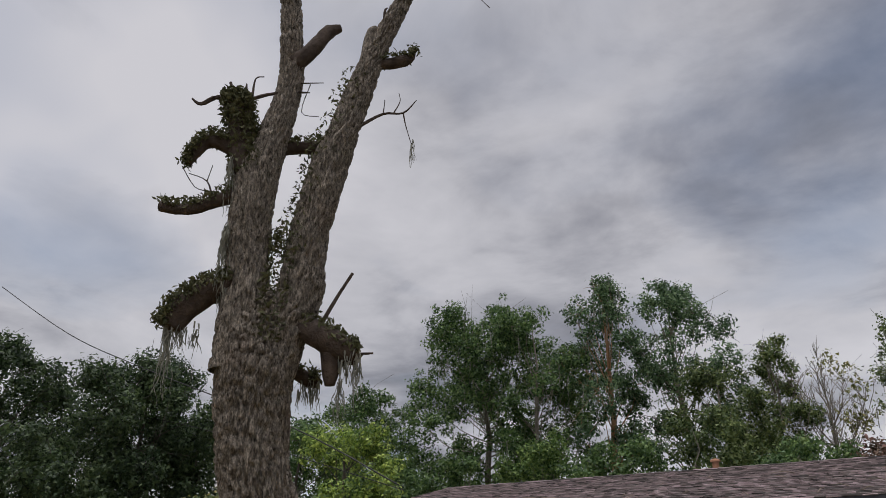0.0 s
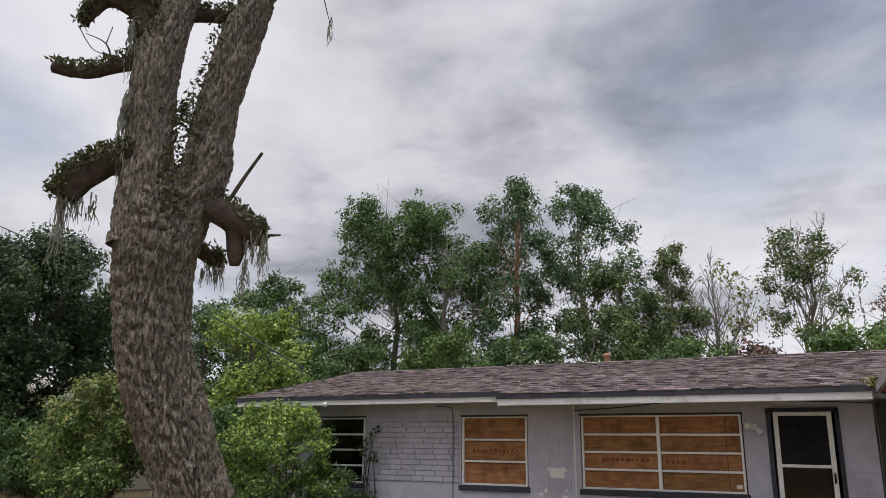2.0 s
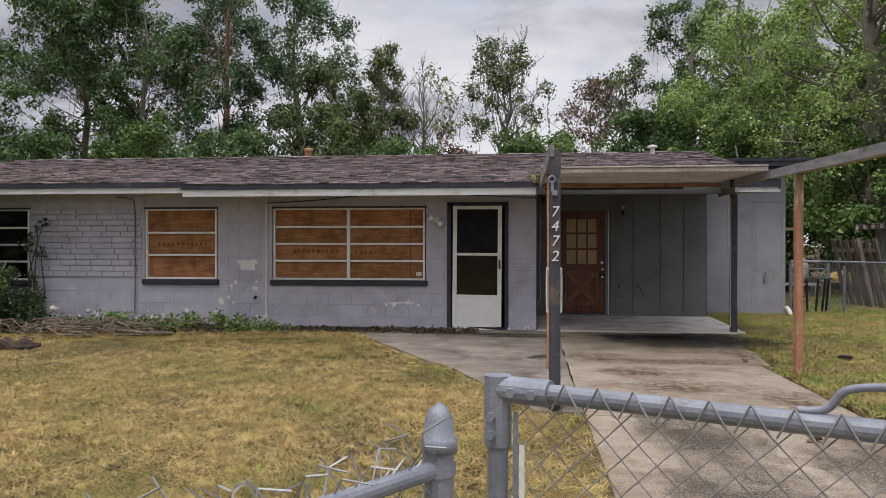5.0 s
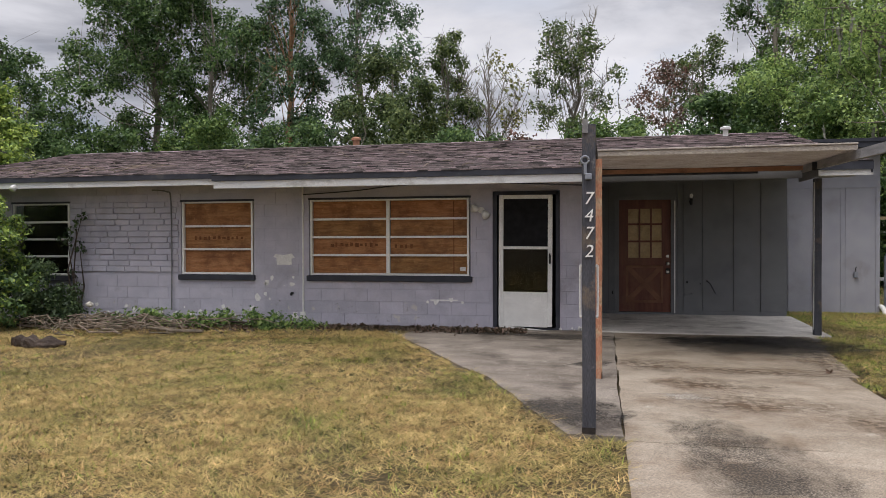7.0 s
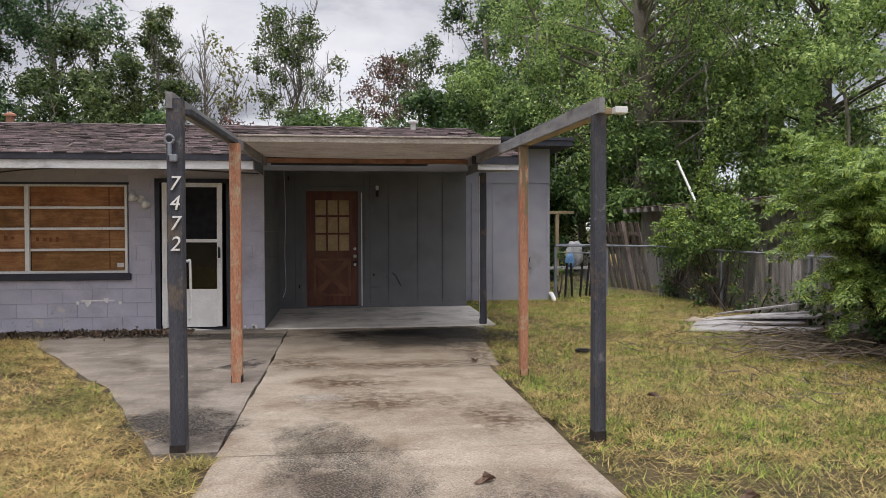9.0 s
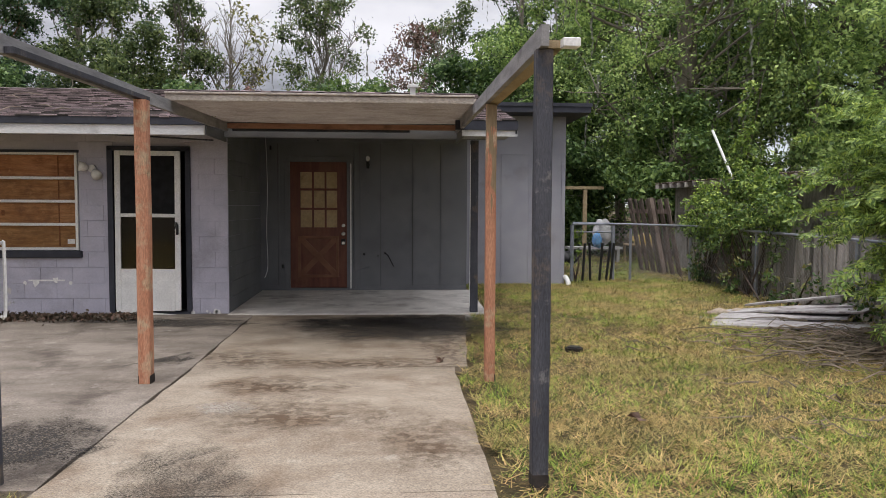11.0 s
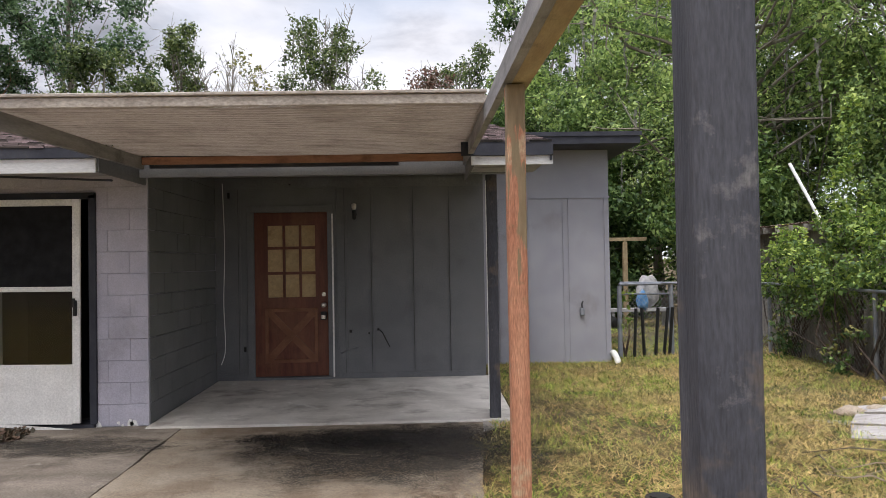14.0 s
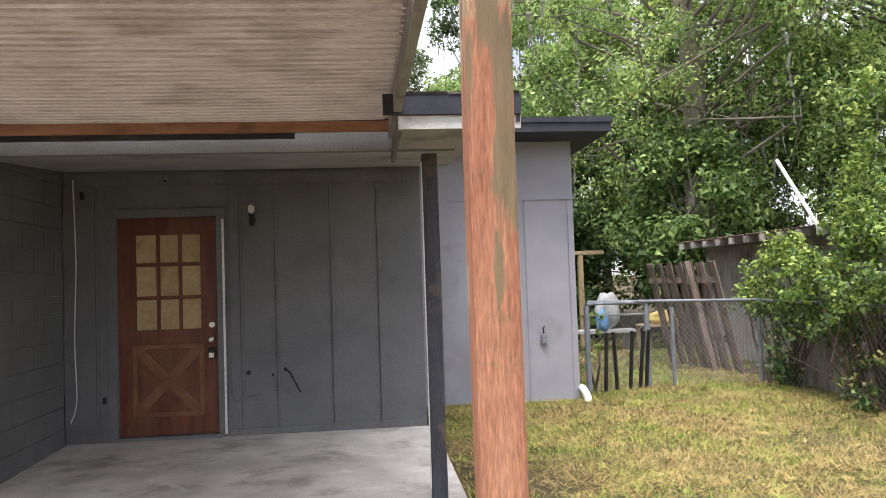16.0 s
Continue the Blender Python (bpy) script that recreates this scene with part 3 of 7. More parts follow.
def lay_blocks():
    rs = random.Random(4)
    h = 0.2
    for row in range(12):
        z = -0.1 + h * (row + 0.5)
        x = -11.0 - (row % 2) * 0.2
        while x < 0.565:
            a, b = max(x, -11.0), min(x + 0.4, 0.565)
            x += 0.4
            if b - a < 0.03:
                continue
            brick_zone = 0.72 < z < 2.0 and -8.6 < (a + b) / 2 < -6.36
            for s, e in free_spans(a, b, z, h, OPEN + ([(-8.54, -6.36, 0.7, 1.99)] if brick_zone else [])):
                worn = row < 2 and rs.random() < 0.6 and e < -1.5
                piece("block", wall_front, e - s - 0.002, h - 0.004, 0.02, pose((s + e) / 2, Y0 - 0.002 + rs.uniform(-0.0015, 0.0015), z), PAINT_WORN if worn else PAINT)
    # slump-brick panel between the first two windows
    h = 0.102
    for row in range(12):
        z = 0.75 + h * (row + 0.5)
        x = -8.54 - rs.uniform(0, 0.2)
        while x < -6.4:
            w = rs.choice([0.28, 0.36, 0.4, 0.42])
            a, b = max(x, -8.54), min(x + w, -6.4)
            x += w
            if b - a > 0.05:
                piece("brick", wall_front, round(b - a, 2) - 0.007, h - 0.007, 0.036, pose((a + b) / 2, Y0 - 0.018 + rs.uniform(-0.004, 0.004), z, rs.uniform(-2.5, 2.5), rs.uniform(-0.5, 0.5), 0), PAINT, 0.009)
    for row in range(13):
        z = -0.1 + 0.2 * (row + 0.5)
        y = Y0 + 0.02 - (row % 2) * 0.2
        while y < 15.56:
            a, b = max(y, Y0 + 0.02), min(y + 0.4, 15.56)
            y += 0.4
            if b - a > 0.04:
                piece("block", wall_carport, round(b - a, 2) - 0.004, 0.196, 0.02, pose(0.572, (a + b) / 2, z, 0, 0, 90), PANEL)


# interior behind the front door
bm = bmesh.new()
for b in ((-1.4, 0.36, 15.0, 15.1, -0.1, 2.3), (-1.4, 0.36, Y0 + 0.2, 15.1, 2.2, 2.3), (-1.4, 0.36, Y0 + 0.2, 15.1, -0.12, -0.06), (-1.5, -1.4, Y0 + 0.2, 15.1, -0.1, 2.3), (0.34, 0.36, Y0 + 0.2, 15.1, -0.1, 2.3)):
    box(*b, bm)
tagged(part("wall_hall", bm, DARKROOM), "hall behind the front door, coloured near-black as if unlit", "wall", kind="structure")

# ---------- roof ----------
YE, ZE, YR, ZR = 12.27, 2.30, 17.0, 3.30
YC = 13.06  # the eave is cut back over the carport
SL = (ZR - ZE) / (YR - YE)


def roof_z(y):
    return ZE + (y - YE) * SL if y <= YR else ZR - (y - YR) * SL


roof = thing("roof", "low gable roof of weathered brown-grey shingles with litter", "roof", kind="structure")
bm = bmesh.new()
for x0, x1, ye in ((-11.42, -5.15, 12.62), (-5.15, 0.56, YE), (0.56, 3.52, YC), (3.52, 4.12, YE)):
    for ya, yb in ((ye, YR), (YR, 21.4)):
        v = [bm.verts.new((x, y, roof_z(y) + dz)) for dz in (-0.06, -0.004) for x, y in ((x0, ya), (x1, ya), (x1, yb), (x0, yb))]
        for f in ((0, 3, 2, 1), (4, 5, 6, 7), (0, 1, 5, 4), (1, 2, 6, 5), (2, 3, 7, 6), (3, 0, 4, 7)):
            bm.faces.new([v[i] for i in f])
part("roof_deck", bm, ROOFDECK, roof)


def lay_shingles():
    rs = np.random.RandomState(5)
    out = []
    for x0, x1, ye in ((-11.44, -5.15, 12.6), (-5.17, 0.56, YE - 0.02), (0.56, 3.5, YC - 0.02), (3.5, 4.14, YE - 0.02)):
        y, row = ye, 0
        while y < YR:
            x = x0 - (row % 3) * 0.1
            while x < x1:
                w = rs.choice([0.12, 0.16, 0.2, 0.26])
                a, b = max(x + 0.004, x0), min(x + w - 0.004, x1)
                if b > a + 0.02:
                    yb = min(y + 0.17, YR)
                    dz = rs.uniform(0.002, 0.008)
                    ya = y + rs.uniform(-0.006, 0.006)
                    za, zb = roof_z(ya) + 0.010 + dz, roof_z(yb) + 0.002
                    out.append([(a, ya, za), (b, ya, za), (b, yb, zb), (a, yb, zb)])
                    out.append([(a, ya, za - 0.014), (b, ya, za - 0.014), (b, ya, za), (a, ya, za)])
                x += w
            y += 0.14
            row += 1
    # back slope, coarse
    out.append([(-11.44, YR, ZR + 0.006), (4.14, YR, ZR + 0.006), (4.14, 21.4, roof_z(21.4) + 0.006), (-11.44, 21.4, roof_z(21.4) + 0.006)])
    ob = new("shingles", quick_mesh("shingles", np.array(out), 4, SHINGLE))
    ob.parent = roof
    tagged(ob, "overlapping brown-grey asphalt shingles", kind="stuff")
    # ridge caps
    bm = bmesh.new()
    x = -11.44
    while x < 4.1:
        v = [bm.verts.new(p) for p in ((x, YR - 0.13, ZR - 0.005), (x, YR, ZR + 0.028), (x, YR + 0.13, ZR - 0.005), (x + 0.27, YR + 0.13, ZR - 0.012), (x + 0.27, YR, ZR + 0.018), (x + 0.27, YR - 0.13, ZR - 0.012))]
        bm.faces.new((v[0], v[5], v[4], v[1]))
        bm.faces.new((v[1], v[4], v[3], v[2]))
        x += 0.26
    part("ridge_cap", bm, SHINGLE, roof, "shingle ridge caps")


lay_shingles()
# fascia boards, drip edges, gable end and soffits
bm = box(-5.15, 0.55, YE + 0.01, YE + 0.03, 2.10, 2.215, None, 0.004)
part("fascia", bm, FASCIA, roof, "dirty white fascia board")
part("drip_edge", box(-5.17, 0.56, YE - 0.012, YE + 0.012, 2.217, 2.30), NAVY, roof, "dark painted drip edge")
part("fascia", box(-11.4, -5.16, 12.63, 12.65, 2.19, 2.285), FASCIA, roof, "dirty white fascia board")
part("drip_edge", box(-11.42, -5.16, 12.605, 12.628, 2.287, 2.37), NAVY, roof, "dark painted drip edge")
part("fascia", box(3.5, 4.15, YE + 0.01, YE + 0.03, 2.12, 2.19), FASCIA, roof, "short weathered fascia end")
part("drip_edge", box(3.42, 4.15, YE - 0.012, YE + 0.012, 2.192, 2.30), NAVY, roof, "dark painted drip edge")
for xa, xb in ((-11.45, -11.43), (4.125, 4.145)):
    bm = bmesh.new()
    ye = 12.62 if xa < 0 else YE
    v = [bm.verts.new((x, y, roof_z(y) + dz)) for x in (xa, xb) for y, dz in ((ye, 0.0), (YR, 0.0), (YR, -0.15), (ye, -0.15))]
    for f in ((0, 1, 2, 3), (7, 6, 5, 4), (0, 4, 5, 1), (3, 2, 6, 7), (0, 3, 7, 4), (1, 5, 6, 2)):
        bm.faces.new([v[i] for i in f])
    bmesh.ops.recalc_face_normals(bm, faces=bm.faces)
    part("rake_board", bm, NAVY, roof, "dark painted rake board")
bm = bmesh.new()
box(-11.4, -5.16, 12.66, Y0 - 0.02, 2.26, 2.285, bm)
box(-5.15, 0.56, YE + 0.035, Y0 - 0.02, 2.2, 2.225, bm)
part("soffit", bm, SOFFIT, roof, "painted soffit boards")
bm = bmesh.new()
v = [bm.verts.new(p) for p in ((0.56, 13.16, 2.235), (4.12, 13.16, 2.235), (4.12, 15.6, 2.44), (0.56, 15.6, 2.44))]
bm.faces.new(v[::-1])
v2 = [bm.verts.new((p.co.x, p.co.y, p.co.z + 0.02)) for p in v]
bm.faces.new(v2)
tagged(part("ceiling_carport", bm, SOFFIT), "grey painted sloping board ceiling of the carport recess", "ceiling", kind="structure")
for x in (0.545, 3.5):
    part("eave_return", box(x, x + 0.02, YE + 0.035, 13.3, 2.11, 2.3), PANEL, roof, "grey board closing the cut eave")
part("soffit", box(3.522, 4.12, YE + 0.035, 13.15, 2.16, 2.18), SOFFIT, roof, "painted soffit boards")
part("header_beam", box(0.58, 3.9, 13.1, 13.158, 2.155, 2.29), PANEL, roof, "grey painted header beam")
# roof debris: twigs and leaf litter
bm = bmesh.new()
rs = random.Random(8)
for i in range(70):
    x, y = (rs.uniform(-10.5, -6.8), rs.uniform(12.7, 14.2)) if i < 52 else (rs.uniform(-6, 0), rs.uniform(12.35, 15.5))
    a, l = rs.uniform(0, 3.14), rs.uniform(0.1, 0.45)
    z = roof_z(y) + 0.02
    tube([(x, y, z), (x + l * 0.5 * math.cos(a), y + l * 0.5 * math.sin(a), z + SL * l * 0.5 * math.sin(a) + 0.03), (x + l * math.cos(a), y + l * math.sin(a), z + SL * l * math.sin(a) + 0.012)], [0.006, 0.009, 0.003], 5, bm)
tagged(part("roof_litter", bm, STICKS), "dry twigs and leaf litter lying on the shingles", "debris", kind="stuff")
vent = thing("roof_vent", "short clay-coloured vent pipe with a cap on the ridge", "vent", (-4.6, 17.5, 3.1))
part("pipe", tube([(0, 0, 0), (0, 0, 0.42)], 0.075, 14), CLAY, vent)
part("cap", tube([(0, 0, 0.40), (0, 0, 0.44), (0, 0, 0.47)], [0.11, 0.105, 0.05], 14), CLAY, vent)
vent2 = thing("plumbing_vent", "small white plumbing vent on the roof", "vent", (3.0, 16.6, 3.2))
part("pipe", tube([(0, 0, 0), (0, 0, 0.17)], 0.05, 12), WHITE, vent2)
part("cap", tube([(0, 0, 0.15), (0, 0, 0.19), (0, 0, 0.215)], [0.1, 0.1, 0.03], 12), WHITE, vent2)

# ---------- windows ----------


def window(n, x0, x1, z0, z1, cols, rows, label, boarded=True):
    w = thing("window_%d" % n, label, "window", ((x0 + x1) / 2, Y0, z0), kind="structure")
    hw, h = (x1 - x0) / 2, z1 - z0
    for a, b in ((-hw, -hw + 0.035), (hw - 0.035, hw)):
        part("window_frame", box(a, b, 0.0, 0.06, 0, h, None, 0.004), WHITE, w, "chalky white aluminium frame")
    for a, b in ((0, 0.035), (h - 0.03, h)):
        part("window_frame", box(-hw + 0.036, hw - 0.036, 0.002, 0.058, a, b, None, 0.004), WHITE, w, "chalky white aluminium frame")
    part("window_sill", box(-hw - 0.05, hw + 0.05, -0.055, 0.05, -0.095, -0.004, None, 0.008), NAVY, w, "dark slate painted sill")
    part("window_trim", box(-hw - 0.03, hw + 0.03, -0.008, -0.003, h - 0.004, h + 0.03), NAVY, w, "dark painted lintel edge")
    for c in range(1, cols):
        x = -hw + 2 * hw * c / cols
        part("mullion", box(x - 0.028, x + 0.028, 0.004, 0.056, 0.036, h - 0.031), WHITE, w, "white mullion")
    for c in range(cols):
        xa, xb = -hw + 2 * hw * c / cols + 0.034, -hw + 2 * hw * (c + 1) / cols - 0.034
        for r in range(rows):
            za, zb = 0.036 + (h - 0.067) * r / rows, 0.036 + (h - 0.067) * (r + 1) / rows
            if r:
                part("glazing_bar", box(xa, xb, 0.006, 0.05, za - 0.018, za + 0.018, None, 0.003), WHITE, w, "white horizontal glazing bar")
            if boarded:
                part("board", box(xa, xb, 0.062 + 0.003 * ((r + c) % 2), 0.078, za + 0.001, zb - 0.001), PLY, w, "orange-brown plywood boarding")
            else:
                part("pane", box(xa, xb, 0.03, 0.036, za + 0.014, zb - 0.014), GLASS, w, "dark glass pane")
    # near-black sheet stands in for the room's darkness; no blind hangs here
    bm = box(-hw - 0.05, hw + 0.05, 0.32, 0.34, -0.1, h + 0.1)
    part("inner_blind", bm, DARKROOM, w, "near-black sheet standing in for the dark interior behind the window")
    return w


window(1, -9.73, -8.56, 0.68, 1.97, 1, 4, "awning window with dark glass half hidden by a shrub", boarded=False)
w1 = window(2, -6.34, -5.02, 0.72, 1.965, 1, 3, "white awning window boarded with orange plywood")
w2 = window(3, -3.99, -1.32, 0.72, 1.965, 2, 4, "wide white awning window boarded with orange plywood")


def scribble(parent, x0, x1, z, n, seed):
    """A row of faded unreadable stencil marks."""
    rs, bm = random.Random(seed), bmesh.new()
    x = x0
    for i in range(n):
        w = (x1 - x0) / n
        box(x, x + w * rs.uniform(0.35, 0.75), 0.0575, 0.0605, z - rs.uniform(0.015, 0.04), z + rs.uniform(0.015, 0.045), bm)
        x += w
    part("stencil_marks", bm, PLY_MARK, parent, "faded stencil marks")


scribble(w1, -0.45, 0.5, 0.62, 11, 1)
scribble(w2, -1.0, -0.15, 0.5, 10, 2)
scribble(w2, 0.1, 0.45, 0.48, 4, 3)
part("sticker", box(1.18, 1.27, 0.05, 0.059, 0.08, 0.14), WHITE, w2, "small white notice")
part("joint", box(1.07, 1.085, 0.058, 0.061, 0.05, 1.2), PLY_MARK, w2, "dark joint between plywood sheets")

# ---------- front storm door ----------


def bar(xa, za, xb, zb, w, y0, y1):
    """A flat diagonal bar on the door."""
    dx, dz = xb - xa, zb - za
    l = math.hypot(dx, dz)
    nx, nz_ = -dz / l * w / 2, dx / l * w / 2
    bm = bmesh.new()
    vs = [bm.verts.new((x, y, z)) for y in (y0, y1) for x, z in ((xa + nx, za + nz_), (xb + nx, zb + nz_), (xb - nx, zb - nz_), (xa - nx, za - nz_))]
    for f in ((0, 1, 2, 3), (7, 6, 5, 4), (0, 4, 5, 1), (1, 5, 6, 2), (2, 6, 7, 3), (3, 7, 4, 0)):
        bm.faces.new([vs[i] for i in f])
    bmesh.ops.recalc_face_normals(bm, faces=bm.faces)
    return bm


d1 = thing("door_1", "white aluminium storm door hanging ajar in a dark frame", "door", (-0.865, Y0 - 0.03, -0.07), kind="structure")
for b in ((-0.075, -0.005, 0.0, 0.12, 0, 2.1), (0.9, 0.965, 0.0, 0.12, 0, 2.1), (-0.075, 0.965, 0.0, 0.12, 2.06, 2.12)):
    part("door_frame", box(*b, None, 0.004), NAVY, d1, "dark painted door frame")
part("threshold", box(-0.05, 0.95, -0.02, 0.2, -0.06, 0.0), NAVY, d1, "dark threshold")
leaf = new("door_leaf")
leaf.empty_display_size = 0.1
leaf.parent = d1
leaf.matrix_basis = pose(0.02, -0.005, 0.0, 0, 0.4, -3)
W, H = 0.83, 2.06
for b in ((0, 0.07, -0.03, 0, 0.03, H), (W - 0.07, W, -0.03, 0, 0.03, H), (0.071, W - 0.071, -0.029, -0.001, H - 0.06, H), (0.071, W - 0.071, -0.031, 0, 1.22, 1.265), (0.071, W - 0.071, -0.029, -0.001, 0.02, 0.56)):
    part("stile", box(*b, None, 0.004), WHITE, leaf, "white aluminium door section")
part("screen", box(0.071, W - 0.071, -0.018, -0.014, 1.266, H - 0.061), SCREEN, leaf, "dark insect screen")
part("glass", box(0.071, W - 0.071, -0.018, -0.012, 0.561, 1.219), GLASS, leaf, "dark lower glass pane")
bm = box(W - 0.05, W - 0.02, -0.06, -0.03, 1.0, 1.14, None, 0.006)
box(W - 0.045, W - 0.025, -0.085, -0.06, 1.08, 1.16, bm)
part("handle", bm, BLACK, leaf, "black pull handle")
part("sweep", bar(0.01, 0.02, W - 0.005, -0.045, 0.03, -0.026, -0.012), WHITE, leaf, "loose sagging door sweep")

# ---------- carport recess ----------
bm = wall_boxes(bmesh.new(), 0.56, 3.86, -0.12, 2.5, [(1.03, 1.93, -0.045, 2.0)], 15.6, 15.75)
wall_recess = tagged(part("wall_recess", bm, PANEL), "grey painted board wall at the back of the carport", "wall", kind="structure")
for x in (0.84, 2.14, 2.465, 2.985, 3.43):
    part("batten", box(x + 0.006, x + 0.03, 15.586, 15.602, 0.02, 2.29), PANEL, wall_recess)
    # no groove is cut: the strip's colour holds the seam's dirt and shadow
    part("open_seam", box(x - 0.003, x + 0.003, 15.5965, 15.602, 0.02, 2.29), SEAMDARK, wall_recess, "dark strip painting the dirt and shadow of a board seam")
part("kickboard", box(0.6, 1.0, 15.575, 15.598, -0.05, 0.03), PANEL, wall_recess)
part("kickboard", box(2.03, 3.85, 15.58, 15.598, -0.05, 0.015), PANEL, wall_recess)
part("frieze_board", box(0.6, 3.85, 15.578, 15.598, 2.3, 2.41), PANEL, wall_recess)
bm = box(0.575, 3.93, 13.18, 15.6, -0.3, -0.05, None, 0.012)
for v in bm.verts:
    v.co.z -= 0.035 * (v.co.y < 14)
tagged(part("floor_carport", bm, SLAB), "scuffed concrete slab of the carport recess", "floor", kind="structure")
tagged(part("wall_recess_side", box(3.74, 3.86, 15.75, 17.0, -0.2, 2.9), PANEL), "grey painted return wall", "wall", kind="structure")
bm = box(0.56, 3.86, 15.62, 20.5, 2.5, 2.52)
tagged(part("ceiling_inside", bm, DARKROOM), "hidden ceiling inside the house", "ceiling", kind="structure")

d2 = thing("door_2", "red-brown wooden door with nine small panes and a crossbuck panel", "door", (1.03, 15.6, -0.045), kind="structure")
for b in ((-0.085, -0.002, -0.018, 0.1, 0, 2.1), (0.9, 0.985, -0.018, 0.1, 0, 2.1), (-0.085, 0.985, -0.02, 0.1, 2.045, 2.13)):
    part("door_casing", box(*b, None, 0.004), PANEL, d2, "grey painted casing")
part("edge_strip", box(0.955, 0.975, -0.026, -0.02, 0.02, 2.02), WHITE, d2, "worn pale casing edge")
leaf2 = new("door_leaf")
leaf2.parent = d2
leaf2.empty_display_size = 0.1
cols = [(0.16, 0.345), (0.375, 0.545), (0.575, 0.745)]
rows = [(1.0, 1.28), (1.315, 1.59), (1.625, 1.885)]
bm = bmesh.new()
xs = [0.0, 0.16, 0.345, 0.375, 0.545, 0.575, 0.745, 0.9]
for i in range(7):
    a, b = xs[i], xs[i + 1]
    if (a, b) in cols:
        zz = [0.03, 1.0, 1.28, 1.315, 1.59, 1.625, 1.885, 2.045]
        for k in (0, 2, 4, 6):
            box(a, b, 0.03, 0.07, zz[k], zz[k + 1], bm)
    else:
        box(a, b, 0.03, 0.07, 0.03, 2.045, bm)
part("door_panel", bm, REDDOOR, leaf2, "red-brown varnished wood")
for a, b in cols:
    for c, d in rows:
        part("pane", box(a, b, 0.052, 0.056, c, d), CURTAIN, leaf2, "small pane backed by yellowed paper")


part("cross_brace", bar(0.17, 0.24, 0.72, 0.82, 0.085, 0.012, 0.03), BRACE, leaf2)
part("cross_brace", bar(0.17, 0.82, 0.72, 0.24, 0.085, 0.016, 0.03), BRACE, leaf2)
for b in ((0.12, 0.165, 0.014, 0.03, 0.2, 0.86), (0.725, 0.77, 0.014, 0.03, 0.2, 0.86), (0.12, 0.77, 0.018, 0.03, 0.82, 0.865), (0.12, 0.77, 0.018, 0.03, 0.195, 0.24)):
    part("moulding", box(*b, None, 0.004), BRACE, leaf2)
part("deadbolt", tube([(0.845, 0.03, 1.03), (0.845, 0.008, 1.03)], 0.026, 14), CHROME, leaf2, "small deadbolt")
part("knob", tube([(0.845, 0.03, 0.9), (0.845, 0.0, 0.9), (0.845, -0.02, 0.9), (0.845, -0.05, 0.9), (0.845, -0.06, 0.9)], [0.03, 0.012, 0.03, 0.03, 0.015], 14), CHROME, leaf2, "round knob")
bm = box(0.81, 0.88, -0.045, -0.005, 0.72, 0.82, None, 0.01)
part("lockbox", bm, BLACK, leaf2, "key lockbox hanging from the knob")
part("lockbox_face", box(0.822, 0.868, -0.05, -0.0455, 0.732, 0.775), CHROME, leaf2, "pale lockbox face")
part("door_sill", box(-0.05, 0.95, -0.05, 0.1, -0.02, 0.025), PANEL, d2)
part("backing", box(-0.02, 0.92, 0.12, 0.14, 0, 2.1), DARKROOM, d2)

sconce = thing("wall_lamp", "black wall sconce with a bare white bulb", "lamp", (2.27, 15.575, 2.02))
part("bracket", tube([(0, 0.02, -0.06), (0, -0.03, -0.1), (0, -0.06, -0.05), (0, -0.06, -0.01)], [0.03, 0.025, 0.02, 0.028], 10), BLACK, sconce)
part("bulb", tube([(0, -0.06, -0.01), (0, -0.06, 0.02), (0, -0.06, 0.06), (0, -0.06, 0.075)], [0.015, 0.03, 0.03, 0.01], 12), WHITE, sconce, "white bulb", True)
cable = thing("wall_cable", "thin pale cable stapled down the recess wall", "cable", (0.66, 15.57, 0))
part("wire", tube(spline([(0, 0, 2.36), (0.02, 0, 1.6), (0.005, -0.01, 0.9), (0.02, -0.015, 0.35), (-0.03, -0.02, 0.15)]), 0.006, 6), WHITE, cable)
cable2 = thing("wall_cable", "thin dark conduit along the door casing", "cable", (2.045, 15.585, 0))
part("wire", tube(spline([(-0.1, 0.005, 2.37), (-0.02, 0, 2.33), (0.0, 0, 2.2), (0, 0, 1.0), (0.01, 0, 0.32), (0.12, -0.01, 0.3), (0.26, -0.005, 0.33)]), 0.008, 6), PANEL, cable2)
bm = bmesh.new()
for x, z, w, h in ((0.72, 2.18, 0.03, 0.07), (2.19, 0.51, 0.03, 0.035), (2.42, 0.49, 0.018, 0.02), (2.53, 0.53, 0.025, 0.03), (0.9, 0.3, 0.025, 0.06)):
    box(x, x + w, 15.565, 15.6, z, z + h, bm, 0.003)
box(1.47, 1.49, 15.565, 15.6, 2.33, 2.35, bm)
tagged(part("wall_fittings", bm, BLACK), "small dark bolts and hooks left in the painted wall", "fitting", kind="stuff")
hook = thing("hose_hook", "small bent dark rod on the recess wall", "hook", (2.56, 15.59, 0.53))
part("rod", tube([(0, 0, 0), (0.03, -0.03, -0.02), (0.12, -0.03, -0.2)], 0.008, 6), BLACK, hook)

